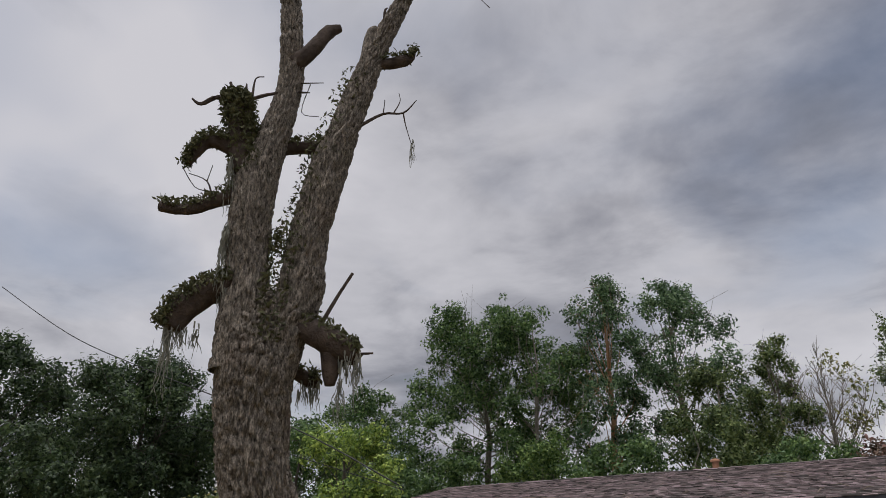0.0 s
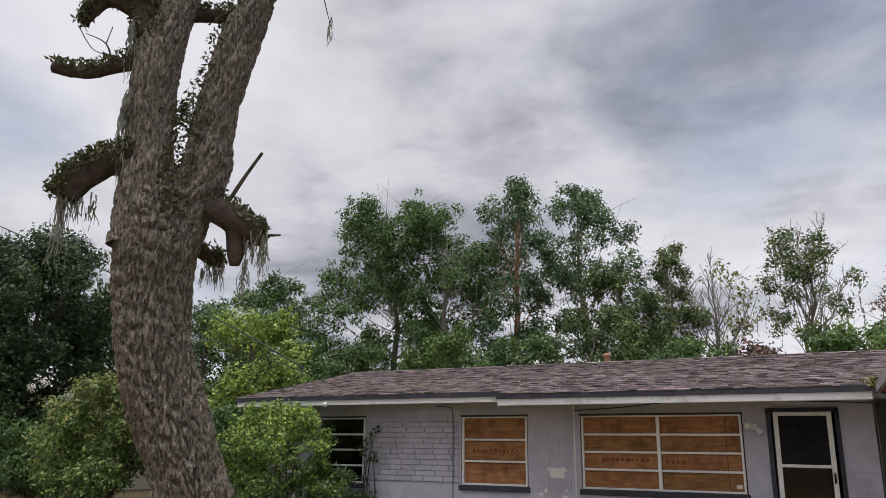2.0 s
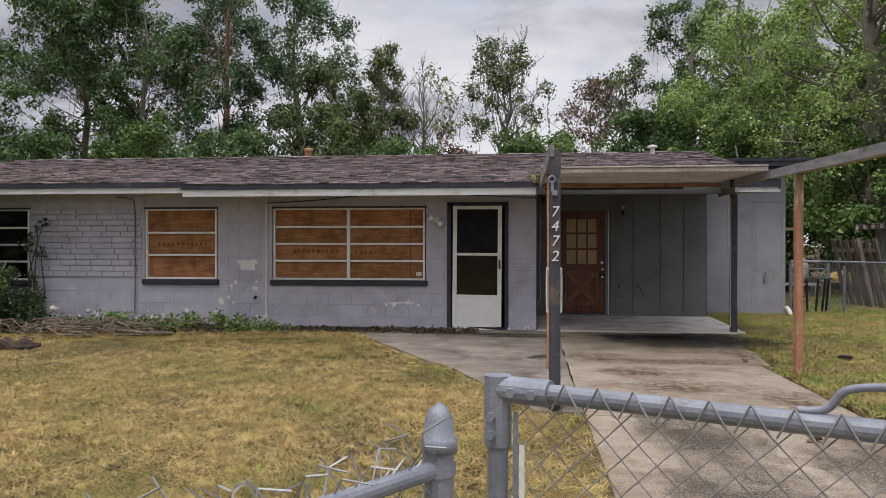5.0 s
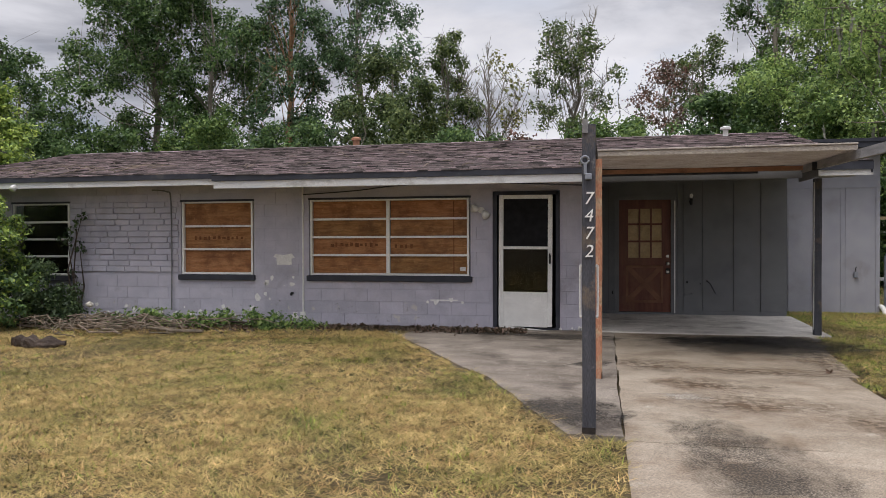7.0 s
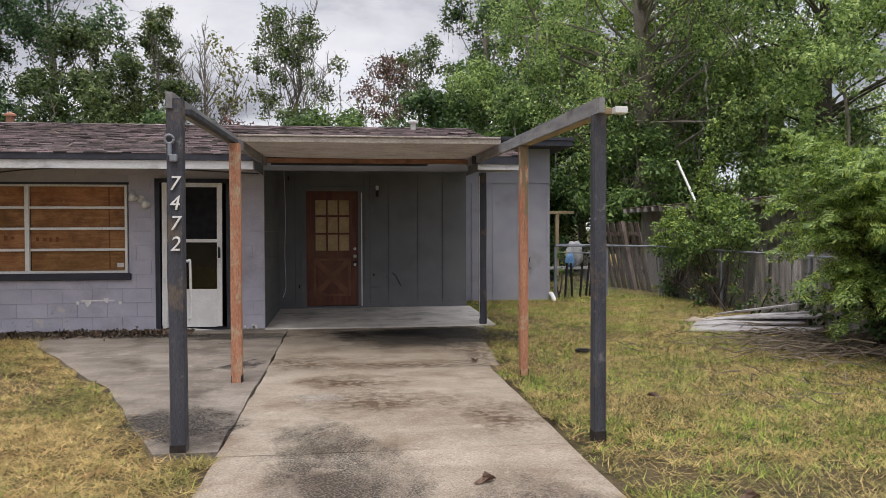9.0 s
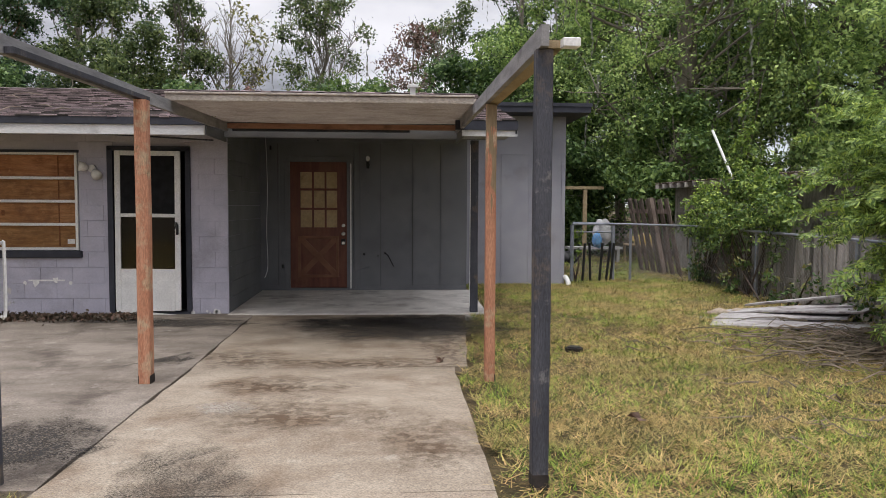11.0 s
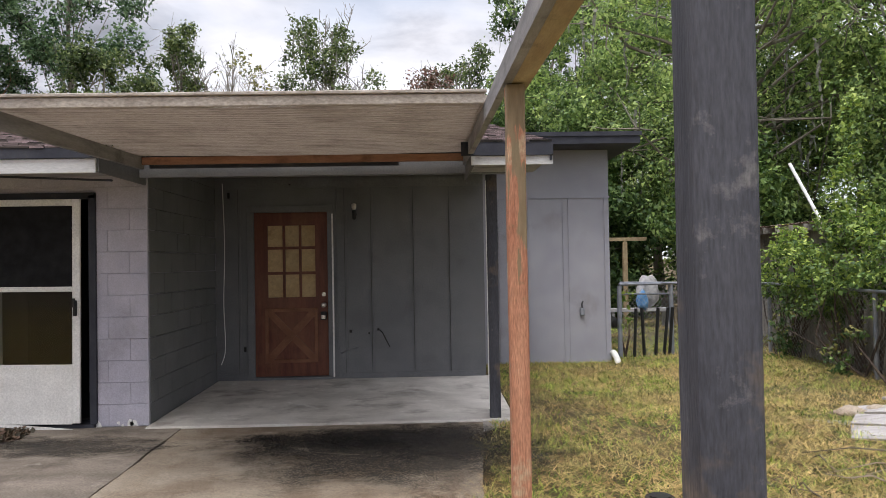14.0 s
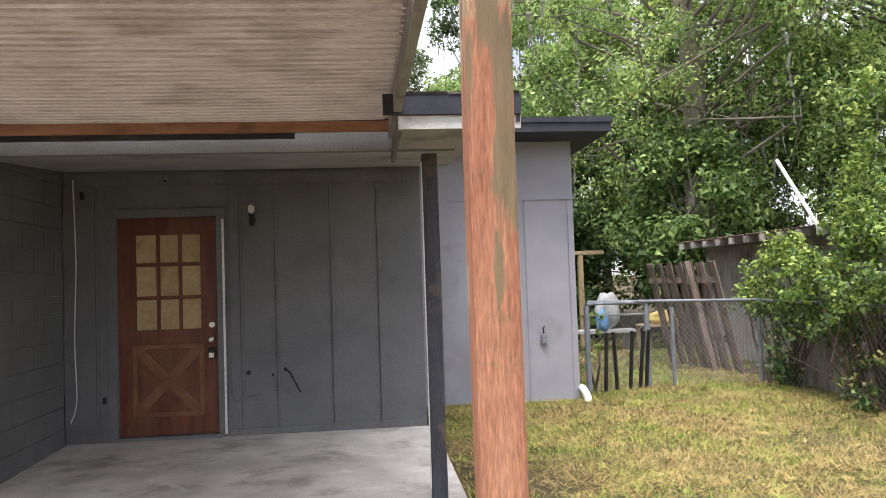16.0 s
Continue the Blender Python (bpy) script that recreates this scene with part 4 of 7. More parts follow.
# ---------- rear wing ----------
wing = tagged(part("wall_wing", box(3.87, 5.78, 17.0, 17.15, -0.25, 2.95), WINGPANEL), "pale grey-violet panelled wall of the rear wing", "wall", kind="structure")
for x in (4.2, 4.62, 5.12, 5.2, 5.72):
    part("batten", box(x - 0.012, x + 0.012, 16.985, 16.998, -0.1, 2.24), WINGPANEL, wing)
part("seam_strip", box(3.87, 5.79, 16.98, 16.998, 2.24, 2.262), WINGPANEL, wing)
tagged(part("wall_wing_side", box(5.63, 5.779, 17.15, 21.0, -0.25, 2.9), WINGPANEL), "side wall of the rear wing", "wall", kind="structure")
wroof = thing("roof_wing", "flat dark-edged roof of the rear wing with deep eaves", "roof", kind="structure")
bm = bmesh.new()
v = [bm.verts.new((x, y, z)) for z in (2.93, 3.06) for x, y in ((3.3, 16.4), (6.08, 16.4), (6.08, 21.5), (3.3, 21.5))]
for f in ((3, 2, 1, 0), (4, 5, 6, 7), (0, 1, 5, 4), (1, 2, 6, 5), (2, 3, 7, 6), (3, 0, 4, 7)):
    bm.faces.new([v[i] for i in f])
part("eave_board", bm, NAVY, wroof)
part("drip_edge", box(3.28, 6.1, 16.38, 16.41, 3.03, 3.09), NAVY, wroof)
part("roof_felt", box(3.3, 6.08, 16.41, 21.5, 3.061, 3.08), ROOFDECK, wroof)
meter = thing("outlet_box", "small grey outdoor outlet box with a cable", "outlet", (5.36, 16.985, 0.62))
part("box", box(-0.03, 0.03, -0.05, 0.012, -0.06, 0.05, None, 0.006), GALV, meter)
part("cable", tube([(0, -0.02, 0.05), (0.0, -0.02, 0.12), (0.02, -0.005, 0.14)], 0.008, 6), BLACK, meter)
dp = thing("drain_pipe", "white plastic drain elbow at the wing's foot", "pipe", (5.82, 16.9, -0.12))
part("elbow", tube(spline([(-0.02, 0.1, 0.14), (-0.02, 0.02, 0.13), (0.0, -0.05, 0.06), (0.0, -0.08, 0.0)]), 0.045, 10), WHITE, dp, smooth=True)

# ---------- things on the front wall ----------
fl = thing("flood_light", "grey twin-head flood light on the front wall", "lamp", (-1.12, Y0 - 0.02, 1.76))
part("mount", tube([(0, 0.02, 0), (0, -0.02, 0)], 0.05, 14), WHITE, fl)
for a, b in (((-0.03, -0.03, 0.01), (-0.13, -0.1, 0.03)), ((0.03, -0.03, -0.02), (0.1, -0.1, -0.1))):
    a, b = Vector(a), Vector(b)
    q = (b - a)
    part("lamp_head", tube([a, a + q * 0.3, a + q * 0.6, b], [0.02, 0.045, 0.06, 0.062], 12), WHITE, fl, "round lamp head", True)
cd = thing("conduit", "white electrical conduit with a small box at its foot", "conduit", (-4.11, Y0 - 0.02, 0))
part("pipe", tube([(0, 0, 0.05), (0, 0, 2.2)], 0.016, 8), WHITE, cd)
part("junction_box", box(-0.045, 0.045, -0.04, 0.018, -0.02, 0.11, None, 0.006), WHITE, cd)
cd2 = thing("conduit", "grey painted conduit on the brick panel", "conduit", (-6.52, Y0 - 0.045, 0))
part("pipe", tube(spline([(-0.35, -0.01, 2.17), (-0.08, 0, 2.14), (0, 0, 2.0), (0.01, 0, 1.0), (0.0, 0, 0.1)]), 0.012, 7), PANEL, cd2)
cd3 = thing("eave_cable", "thin cable sagging under the eave", "cable", (0, 0, 0))
part("wire", tube(spline([(-4.1, Y0 - 0.03, 2.05), (-3.2, Y0 - 0.03, 2.1), (-2.4, Y0 - 0.3, 2.15), (-1.2, Y0 - 0.7, 2.15), (0.6, YE + 0.2, 2.06)]), 0.009, 6), NAVY, cd3)
patch = thing("mail_plate", "white plaster patch where a mailbox was removed", "plate", (-4.46, Y0, 0.95))
bm = bmesh.new()
ring = [(-0.13, 0.0), (-0.13, 0.05), (-0.19, 0.07), (-0.15, 0.12), (0.0, 0.1), (0.14, 0.13), (0.2, 0.06), (0.14, 0.04), (0.14, -0.06), (-0.12, -0.06)]
f = bm.faces.new([bm.verts.new((x, -0.006, z)) for x, z in ring])
r = bmesh.ops.extrude_face_region(bm, geom=[f])
bmesh.ops.translate(bm, verts=[v for v in r["geom"] if isinstance(v, bmesh.types.BMVert)], vec=(0, 0.006, 0))
bmesh.ops.recalc_face_normals(bm, faces=bm.faces)
part("patch", bm, WHITE, patch)
bm = bmesh.new()
rs = random.Random(12)
for x0, x1, z0, z1, n in ((-8.4, -4.9, -0.08, 0.18, 60), (-5.1, -4.2, 0.0, 0.8, 16), (-2.0, -1.4, 0.3, 0.36, 4), (0.1, 0.5, -0.1, 0.1, 5)):
    for i in range(n):
        x, z, w = rs.uniform(x0, x1), z0 + (z1 - z0) * rs.random() ** 1.6, rs.uniform(0.012, 0.06)
        f = bm.faces.new([bm.verts.new((x + w * rs.uniform(0.5, 1.2) * math.cos(t), Y0 - 0.0065, z + w * rs.uniform(0.5, 1.5) * math.sin(t))) for t in (0, 0.9, 1.7, 2.6, 3.5, 4.4, 5.3)])
box(-1.95, -1.5, Y0 - 0.007, Y0 - 0.003, 0.325, 0.345, bm)
bmesh.ops.recalc_face_normals(bm, faces=bm.faces)
tagged(part("paint_chips", bm, WHITE), "bare white patches where paint has flaked off the block", "paint chips", kind="stuff")
bell = thing("hose_bib", "small dark hose tap on the front wall", "tap", (-4.3, Y0 - 0.02, 0.42))
part("spout", tube([(0, 0.02, 0), (0, -0.04, 0), (0, -0.06, -0.03)], 0.02, 8), BLACK, bell)
spot = thing("eave_light", "small white spot lamp under the eave corner", "lamp", (-9.05, 12.62, 2.17))
part("lamp_head", tube([(0, 0.03, 0.08), (0, -0.02, 0.04), (0, -0.06, 0.0)], [0.02, 0.05, 0.055], 12), WHITE, spot, smooth=True)

# ---------- carport frame ----------
cp = thing("carport", "timber carport with grey and red posts, tan pan roof", "carport")
ZB0, ZB1 = 2.1, 2.235


def post(x, y, w, d, z0, z1, material, label, rot=True):
    bm = bmesh.new()
    n = 12
    rings = []
    for i in range(n + 1):
        z = z0 + (z1 - z0) * i / n
        o = 0.006 * noise.noise(Vector((x, y, z * 1.4)))
        rings.append([bm.verts.new((x + sx * w / 2 + o, y + sy * d / 2 + o * 0.7, z)) for sx, sy in ((-0.86, -1), (0.86, -1), (1, -0.86), (1, 0.86), (0.86, 1), (-0.86, 1), (-1, 0.86), (-1, -0.86))])
    for a, b in zip(rings, rings[1:]):
        for k in range(8):
            bm.faces.new((a[k], a[(k + 1) % 8], b[(k + 1) % 8], b[k]))
    bm.faces.new(rings[0][::-1])
    bm.faces.new(rings[-1])
    ob = part("post", bm, material, cp, label)
    if rot:
        bm = bmesh.new()
        ring = lambda z, k: [bm.verts.new((x + sx * w * k / 2, y + sy * d * k / 2, z)) for sx, sy in ((-1, -1), (1, -1), (1, 1), (-1, 1))]
        rr = [ring(z0 - 0.005, 1.03), ring(z0 + 0.04, 1.02), ring(z0 + 0.075, 1.01)]
        for a, b in zip(rr, rr[1:]):
            for k in range(4):
                bm.faces.new((a[k], a[(k + 1) % 4], b[(k + 1) % 4], b[k]))
        bm.faces.new(rr[-1])
        part("rotted_foot", bm, CHAR, ob, "blackened rotted foot")
    return ob


p1 = post(0.65, 7.47, 0.1, 0.1, ZD - 0.02, ZB0 + 0.07, GREYPOST, "dark grey painted post with house number")
p2 = post(3.51, 7.4, 0.088, 0.088, G, ZB0, GREYPOST, "dark grey painted post with a mossy flank")
o1 = post(0.695, 9.76, 0.1, 0.1, ZD, ZB0 + 0.045, REDPOST, "faded red-stained post")
o2 = post(3.53, 9.75, 0.084, 0.084, G, ZB0 + 0.045, REDPOST_BARE, "faded red-stained post with bare patches")
g1 = post(3.745, 13.28, 0.1, 0.1, -0.092, 2.155, GREYPOST, "slim dark post at the slab corner", rot=False)
part("pale_edge", box(3.688, 3.694, 13.23, 13.26, 0.0, 2.1), WHITE, cp, "chipped pale edge of the corner post")


def rising(x0, x1, ya, yb, lift, h):
    """A board that rises towards the house with the beams."""
    bm = bmesh.new()
    v = [bm.verts.new((x, y, ZB0 + 0.005 + 0.021 * (y - 7.5) + lift + dz)) for y in (ya, yb) for x, dz in ((x0, 0), (x1, 0), (x1, h), (x0, h))]
    for f in ((0, 1, 2, 3), (7, 6, 5, 4), (0, 4, 5, 1), (1, 5, 6, 2), (2, 6, 7, 3), (3, 7, 4, 0)):
        bm.faces.new([v[i] for i in f])
    bmesh.ops.recalc_face_normals(bm, faces=bm.faces)
    return bm


part("beam", rising(0.605, 0.645, 7.405, 13.05, 0, 0.105), BEAMGREY, cp, "grey painted side beam")
part("ledger", rising(0.647, 0.7, 7.75, 9.95, 0.004, 0.035), GREYPOST, cp, "dark ledger beside the beam")
part("beam", rising(3.475, 3.515, 7.28, 13.05, 0, 0.105), BEAMGREY, cp, "grey painted side beam")
part("ledger", rising(3.517, 3.6, 7.35, 9.98, 0.002, 0.04), RAWWOOD, cp, "bare lumber plank along the beam")
part("flashing", box(3.58, 3.67, 7.26, 7.33, 2.095, 2.14, None, 0.004), WHITE, cp, "torn white metal flashing at the beam end")
# pan roof: shallow ribs running across
bm = bmesh.new()
prof, y, k = [], 10.73, 0
while y < 13.04:
    prof.append((y, (0.0, 0.003, 0.009, 0.003)[k % 4]))
    y += (0.05, 0.008, 0.014, 0.008)[k % 4]
    k += 1
zr = lambda y: 2.284 + (y - 10.73) * 0.021
rowsv = []
for y, dz in prof:
    rowsv.append([bm.verts.new((x, y, zr(y) + dz - 0.012 * math.sin((x - 0.72) / 2.72 * 3.14))) for x in (0.6, 1.4, 2.1, 2.8, 3.46)])
for a, b in zip(rowsv, rowsv[1:]):
    for i in range(4):
        bm.faces.new((a[i], b[i], b[i + 1], a[i + 1]))
r = bmesh.ops.solidify(bm, geom=bm.faces[:], thickness=-0.012)
part("roof_pan", bm, PANROOF, cp, "dusty tan ribbed metal roof pans")
bm = box(0.59, 3.48, 10.7, 10.728, 2.272, 2.335, None, 0.006)
box(0.59, 3.49, 10.685, 10.73, 2.336, 2.356, bm, 0.004)
part("gutter_edge", bm, PANROOF, cp, "tan metal front edge of the roof pans")
part("ledger_board", box(0.65, 3.62, 12.97, 13.0, 2.252, 2.318, None, 0.003), LEDGERWOOD, cp, "red-brown ledger strip")
part("torn_flashing", box(0.7, 2.9, 13.02, 13.05, 2.225, 2.262), NAVY, cp, "torn dark flashing strip")
bm = bmesh.new()
for i in range(34):
    y = 10.76 + i * 0.065
    box(3.46, 3.485 + 0.02 * (i % 3 == 0), y, y + 0.05, zr(y) - 0.002, zr(y) + 0.05, bm)
tagged(part("pan_ends", bm, PANROOF, cp, "ragged ends of the roof pans"), kind="stuff")


def text_mesh(body, size, depth):
    cu = bpy.data.curves.new("digit", "FONT")
    cu.body, cu.size, cu.extrude, cu.align_x, cu.align_y = body, size, depth, "CENTER", "CENTER"
    cu.shear = 0.18
    tmp = new("digit_tmp", cu)
    me = bpy.data.meshes.new_from_object(tmp.evaluated_get(bpy.context.evaluated_depsgraph_get()))
    bpy.data.objects.remove(tmp)
    return me


for ch, z in (("7", 1.61), ("4", 1.482), ("7", 1.35), ("2", 1.215)):
    me = text_mesh(ch, 0.135, 0.004)
    me.materials.append(WHITE)
    ob = new("house_number", me)
    ob.parent = p1
    ob.matrix_basis = pose(0.65 + 0.008 * (1.4 - z), 7.412, z, 90, 0, 0)
    tagged(ob, "white house number digit")
hk = part("hanger_ring", tube([(0.625 + 0.028 * math.cos(t), 7.405, 1.9 + 0.028 * math.sin(t)) for t in [i * math.pi / 8 for i in range(17)]], 0.009, 6), GALV, p1, "steel ring of an old hanger", True)
bm = box(0.615, 0.64, 7.395, 7.418, 1.79, 1.88, None, 0.005)
box(0.625, 0.675, 7.39, 7.418, 1.755, 1.8, bm, 0.005)
part("hanger_bracket", bm, GALV, p1, "steel hanger bracket")
part("pull_loop", tube(spline([(0.59, 7.53, 0.72), (0.585, 7.56, 0.74), (0.585, 7.56, 1.08), (0.6, 7.56, 1.1), (0.7, 7.56, 1.1), (0.715, 7.56, 1.08), (0.715, 7.56, 0.74), (0.71, 7.53, 0.72)], 4), 0.009, 6), WHITE, p1, "white wire loop on the back of the post")
bm = bmesh.new()
rs_ = np.random.RandomState(3)
weed = thing("roof_weed", "yellowing weed rooted in the eave corner", "weed", (0.56, 12.35, 2.28))
pts = clump_points([(0, 0, 0.05, 0.14, 0.12, 0.1)], 6000, rs_)
ob = new("leaves", quick_mesh("leaves", leaves(pts, 0.06, rs_), 4, LEAF_YEL))
ob.parent = weed

# ---------- old oak ----------
OX, OY = -6.5, 6.9
RT = Vector((1, 1, 0)).normalized()
FW = Vector((-1, 1, 0)).normalized()


def oak(u, z, d=0.0):
    """A point of the oak: u metres to the right of its foot, d metres deeper, z up."""
    return Vector((OX, OY, 0)) + RT * u + FW * d + Vector((0, 0, z))


def limb(rows, seg, wob, n=6, seed=0, bm=None):
    """rows: (u, z, depth, radius)."""
    s = spline(rows, n)
    return tube([oak(r[0], r[1], r[2]) for r in s], [max(r[3], 0.006) for r in s], seg, bm, wob, seed)


def furrowed(rows, seg, n, seed, depth=0.035):
    """A limb whose bark is broken by deep upright furrows and cross cracks."""
    s = spline(rows, n)
    bm, rings = bmesh.new(), []
    for i, (u, z, d, r) in enumerate(s):
        c = oak(u, z, d)
        ring = []
        for k in range(seg):
            a = 2 * math.pi * k / seg
            q = RT * math.cos(a) + FW * math.sin(a)
            b = Vector((math.cos(a) * r * 20, math.sin(a) * r * 20, z * 4.2 + seed * 9))
            warp = noise.noise(b * 0.35) * 1.3
            f = abs(noise.noise(b + Vector((warp, -warp, 0))))
            f2 = abs(noise.noise(Vector((b.x * 0.5, b.y * 0.5, z * 9 + seed))))
            lump = noise.noise(Vector((math.cos(a) * 1.1, math.sin(a) * 1.1, z * 1.3 + seed * 5)))
            e = r * (1 + 0.11 * lump) + depth * (min(f * 3.2, 1.0) - 0.75) + depth * 0.45 * (min(f2 * 4, 1.0) - 0.8)
            ring.append(bm.verts.new(c + q * max(e, 0.01)))
        rings.append(ring)
    for r0, r1 in zip(rings, rings[1:]):
        for k in range(seg):
            bm.faces.new((r0[k], r0[(k + 1) % seg], r1[(k + 1) % seg], r1[k]))
    bm.faces.new(rings[-1])
    return bm


tree = thing("oak_tree", "huge topped old oak with furrowed grey bark, ferns and hanging moss", "tree")
TRUNK = [(-0.08, -0.35, 0, 0.7), (-0.08, -0.05, 0, 0.58), (-0.1, 0.3, 0, 0.51), (-0.13, 0.8, 0, 0.46), (-0.36, 1.4, 0, 0.455), (-0.57, 1.95, 0, 0.46), (-0.76, 2.6, 0, 0.43), (-0.82, 3.2, 0, 0.45), (-0.83, 3.7, 0, 0.48), (-0.84, 4.15, 0, 0.43), (-0.86, 4.6, 0, 0.3), (-0.86, 4.85, 0, 0.12)]
STEM1 = [(-0.95, 3.7, 0, 0.42), (-1.02, 4.5, 0, 0.33), (-1.07, 5.5, 0, 0.285), (-1.03, 6.5, 0, 0.29), (-0.84, 7.3, 0.05, 0.22), (-0.69, 8.15, 0.1, 0.185), (-0.74, 9.0, 0.1, 0.17), (-0.8, 9.7, 0.1, 0.155), (-0.9, 10.6, 0.1, 0.13), (-0.92, 11.3, 0.1, 0.14), (-1.1, 12.6, 0.1, 0.1), (-1.05, 13.3, 0.1, 0.09)]
STEM2 = [(-0.72, 3.6, 0, 0.36), (-0.5, 4.3, -0.02, 0.34), (-0.33, 4.85, 0, 0.31), (-0.28, 5.6, 0, 0.275), (-0.04, 6.8, 0, 0.27), (0.2, 7.6, 0, 0.225), (0.43, 8.4, 0, 0.19), (0.72, 9.25, 0, 0.165), (1.0, 9.95, 0, 0.14), (1.2, 10.8, 0, 0.12), (1.22, 11.9, 0, 0.09), (1.3, 13.2, 0, 0.07)]
bm = furrowed(TRUNK, 190, 24, 1, 0.06)
trunk = part("trunk", bm, BARK, tree, "furrowed grey-brown bark", True)
for nm, rows_, sd in (("stem", STEM1, 2), ("stem", STEM2, 3)):
    bm = furrowed(rows_, 110, 26, sd, 0.042)
    part(nm, bm, BARK, tree, "tall bare stem cut at the top", True)
bm = bmesh.new()
for a in range(9):
    t = a / 9 * 6.28 + 0.3
    q = RT * math.cos(t) + FW * math.sin(t)
    b0 = oak(-0.08, 0.3)
    tube([b0 + q * 0.38, b0 + q * 0.6 + Vector((0, 0, -0.3)), b0 + q * (0.66 + 0.14 * (a % 3)) + Vector((0, 0, -0.5))], [0.2, 0.17, 0.06], 9, bm, 0.25, a)
part("root_flare", bm, BARK, tree, "spreading root flare", True)
bm = bmesh.new()
rs = random.Random(6)
for i in range(150):
    t = rs.uniform(3.0, 6.4)
    q = RT * math.cos(t) + FW * math.sin(t)
    z0 = rs.uniform(-0.2, 0.35)
    r0 = 0.6 if z0 < 0 else 0.52
    ln = rs.uniform(0.15, 0.5)
    tube([oak(-0.1, z0) + q * r0, oak(-0.1, z0 + ln * 0.5) + q * (r0 - 0.05), oak(-0.12, z0 + ln) + q * (r0 - 0.13)], [0.012, 0.022, 0.008], 6, bm, 0.5, i)
part("bare_wood", bm, REDWOOD, tree, "reddish bare wood where bark has fallen")
OAK_LIMBS = {
    "broken_limb_r": ([(-0.5, 4.38, -0.05, 0.15), (-0.2, 4.26, -0.1, 0.18), (0.1, 4.08, -0.12, 0.19), (0.35, 3.96, -0.14, 0.15), (0.47, 3.96, -0.15, 0.08)], DEADWOOD),
    "broken_limb_d": ([(0.1, 4.0, -0.1, 0.17), (0.1, 3.75, -0.12, 0.12), (0.11, 3.55, -0.12, 0.07)], DEADWOOD),
    "broken_limb_b": ([(-0.4, 3.85, 0.3, 0.1), (-0.15, 3.72, 0.4, 0.09), (-0.02, 3.7, 0.4, 0.06)], DEADWOOD),
    "broken_limb_l": ([(-1.2, 4.85, 0, 0.2), (-1.5, 4.75, 0, 0.17), (-1.8, 4.5, 0, 0.18), (-1.93, 4.25, 0, 0.15)], DEADWOOD),
    "limb_a": ([(-1.25, 6.2, 0, 0.13), (-1.55, 6.05, 0, 0.09), (-1.9, 5.9, 0, 0.08), (-2.27, 5.93, 0, 0.07)], DEADWOOD),
    "limb_hook": ([(-1.2, 6.75, 0, 0.13), (-1.5, 6.95, 0, 0.11), (-1.75, 6.98, 0, 0.1), (-1.9, 6.78, 0, 0.07), (-1.97, 6.6, 0, 0.04)], DEADWOOD),
    "knob": ([(-1.15, 6.5, 0, 0.22), (-1.3, 7.1, 0, 0.18), (-1.4, 7.6, 0, 0.17), (-1.44, 7.8, 0, 0.1)], DEADWOOD),
    "stub_a": ([(-0.65, 8.45, 0.05, 0.13), (-0.4, 8.75, 0, 0.12), (-0.2, 9.08, 0, 0.11), (0.0, 9.2, 0, 0.06)], DEADWOOD),
    "stub_b": ([(0.45, 8.55, 0, 0.12), (0.75, 8.62, 0, 0.09), (1.0, 8.72, 0, 0.09), (1.13, 8.78, 0, 0.04), (1.16, 8.95, 0, 0.03)], DEADWOOD),
    "stub_c": ([(0.4, 8.5, 0, 0.1), (0.45, 8.95, 0, 0.09), (0.5, 9.2, 0, 0.08), (0.57, 9.25, 0, 0.05)], BARK),
    "cross_limb": ([(-0.85, 7.0, 0.1, 0.12), (-0.5, 7.1, 0.2, 0.1), (-0.1, 7.1, 0.1, 0.11)], DEADWOOD),
    "stub_top": ([(1.2, 10.85, 0, 0.09), (1.4, 11.0, 0, 0.1), (1.5, 11.35, 0, 0.07)], DEADWOOD),
}
for i, (k, (rows_, m)) in enumerate(OAK_LIMBS.items()):
    part("limb", limb(rows_, 12, 0.3, 5, i * 3 + 1), m, tree, "broken dark limb", True)
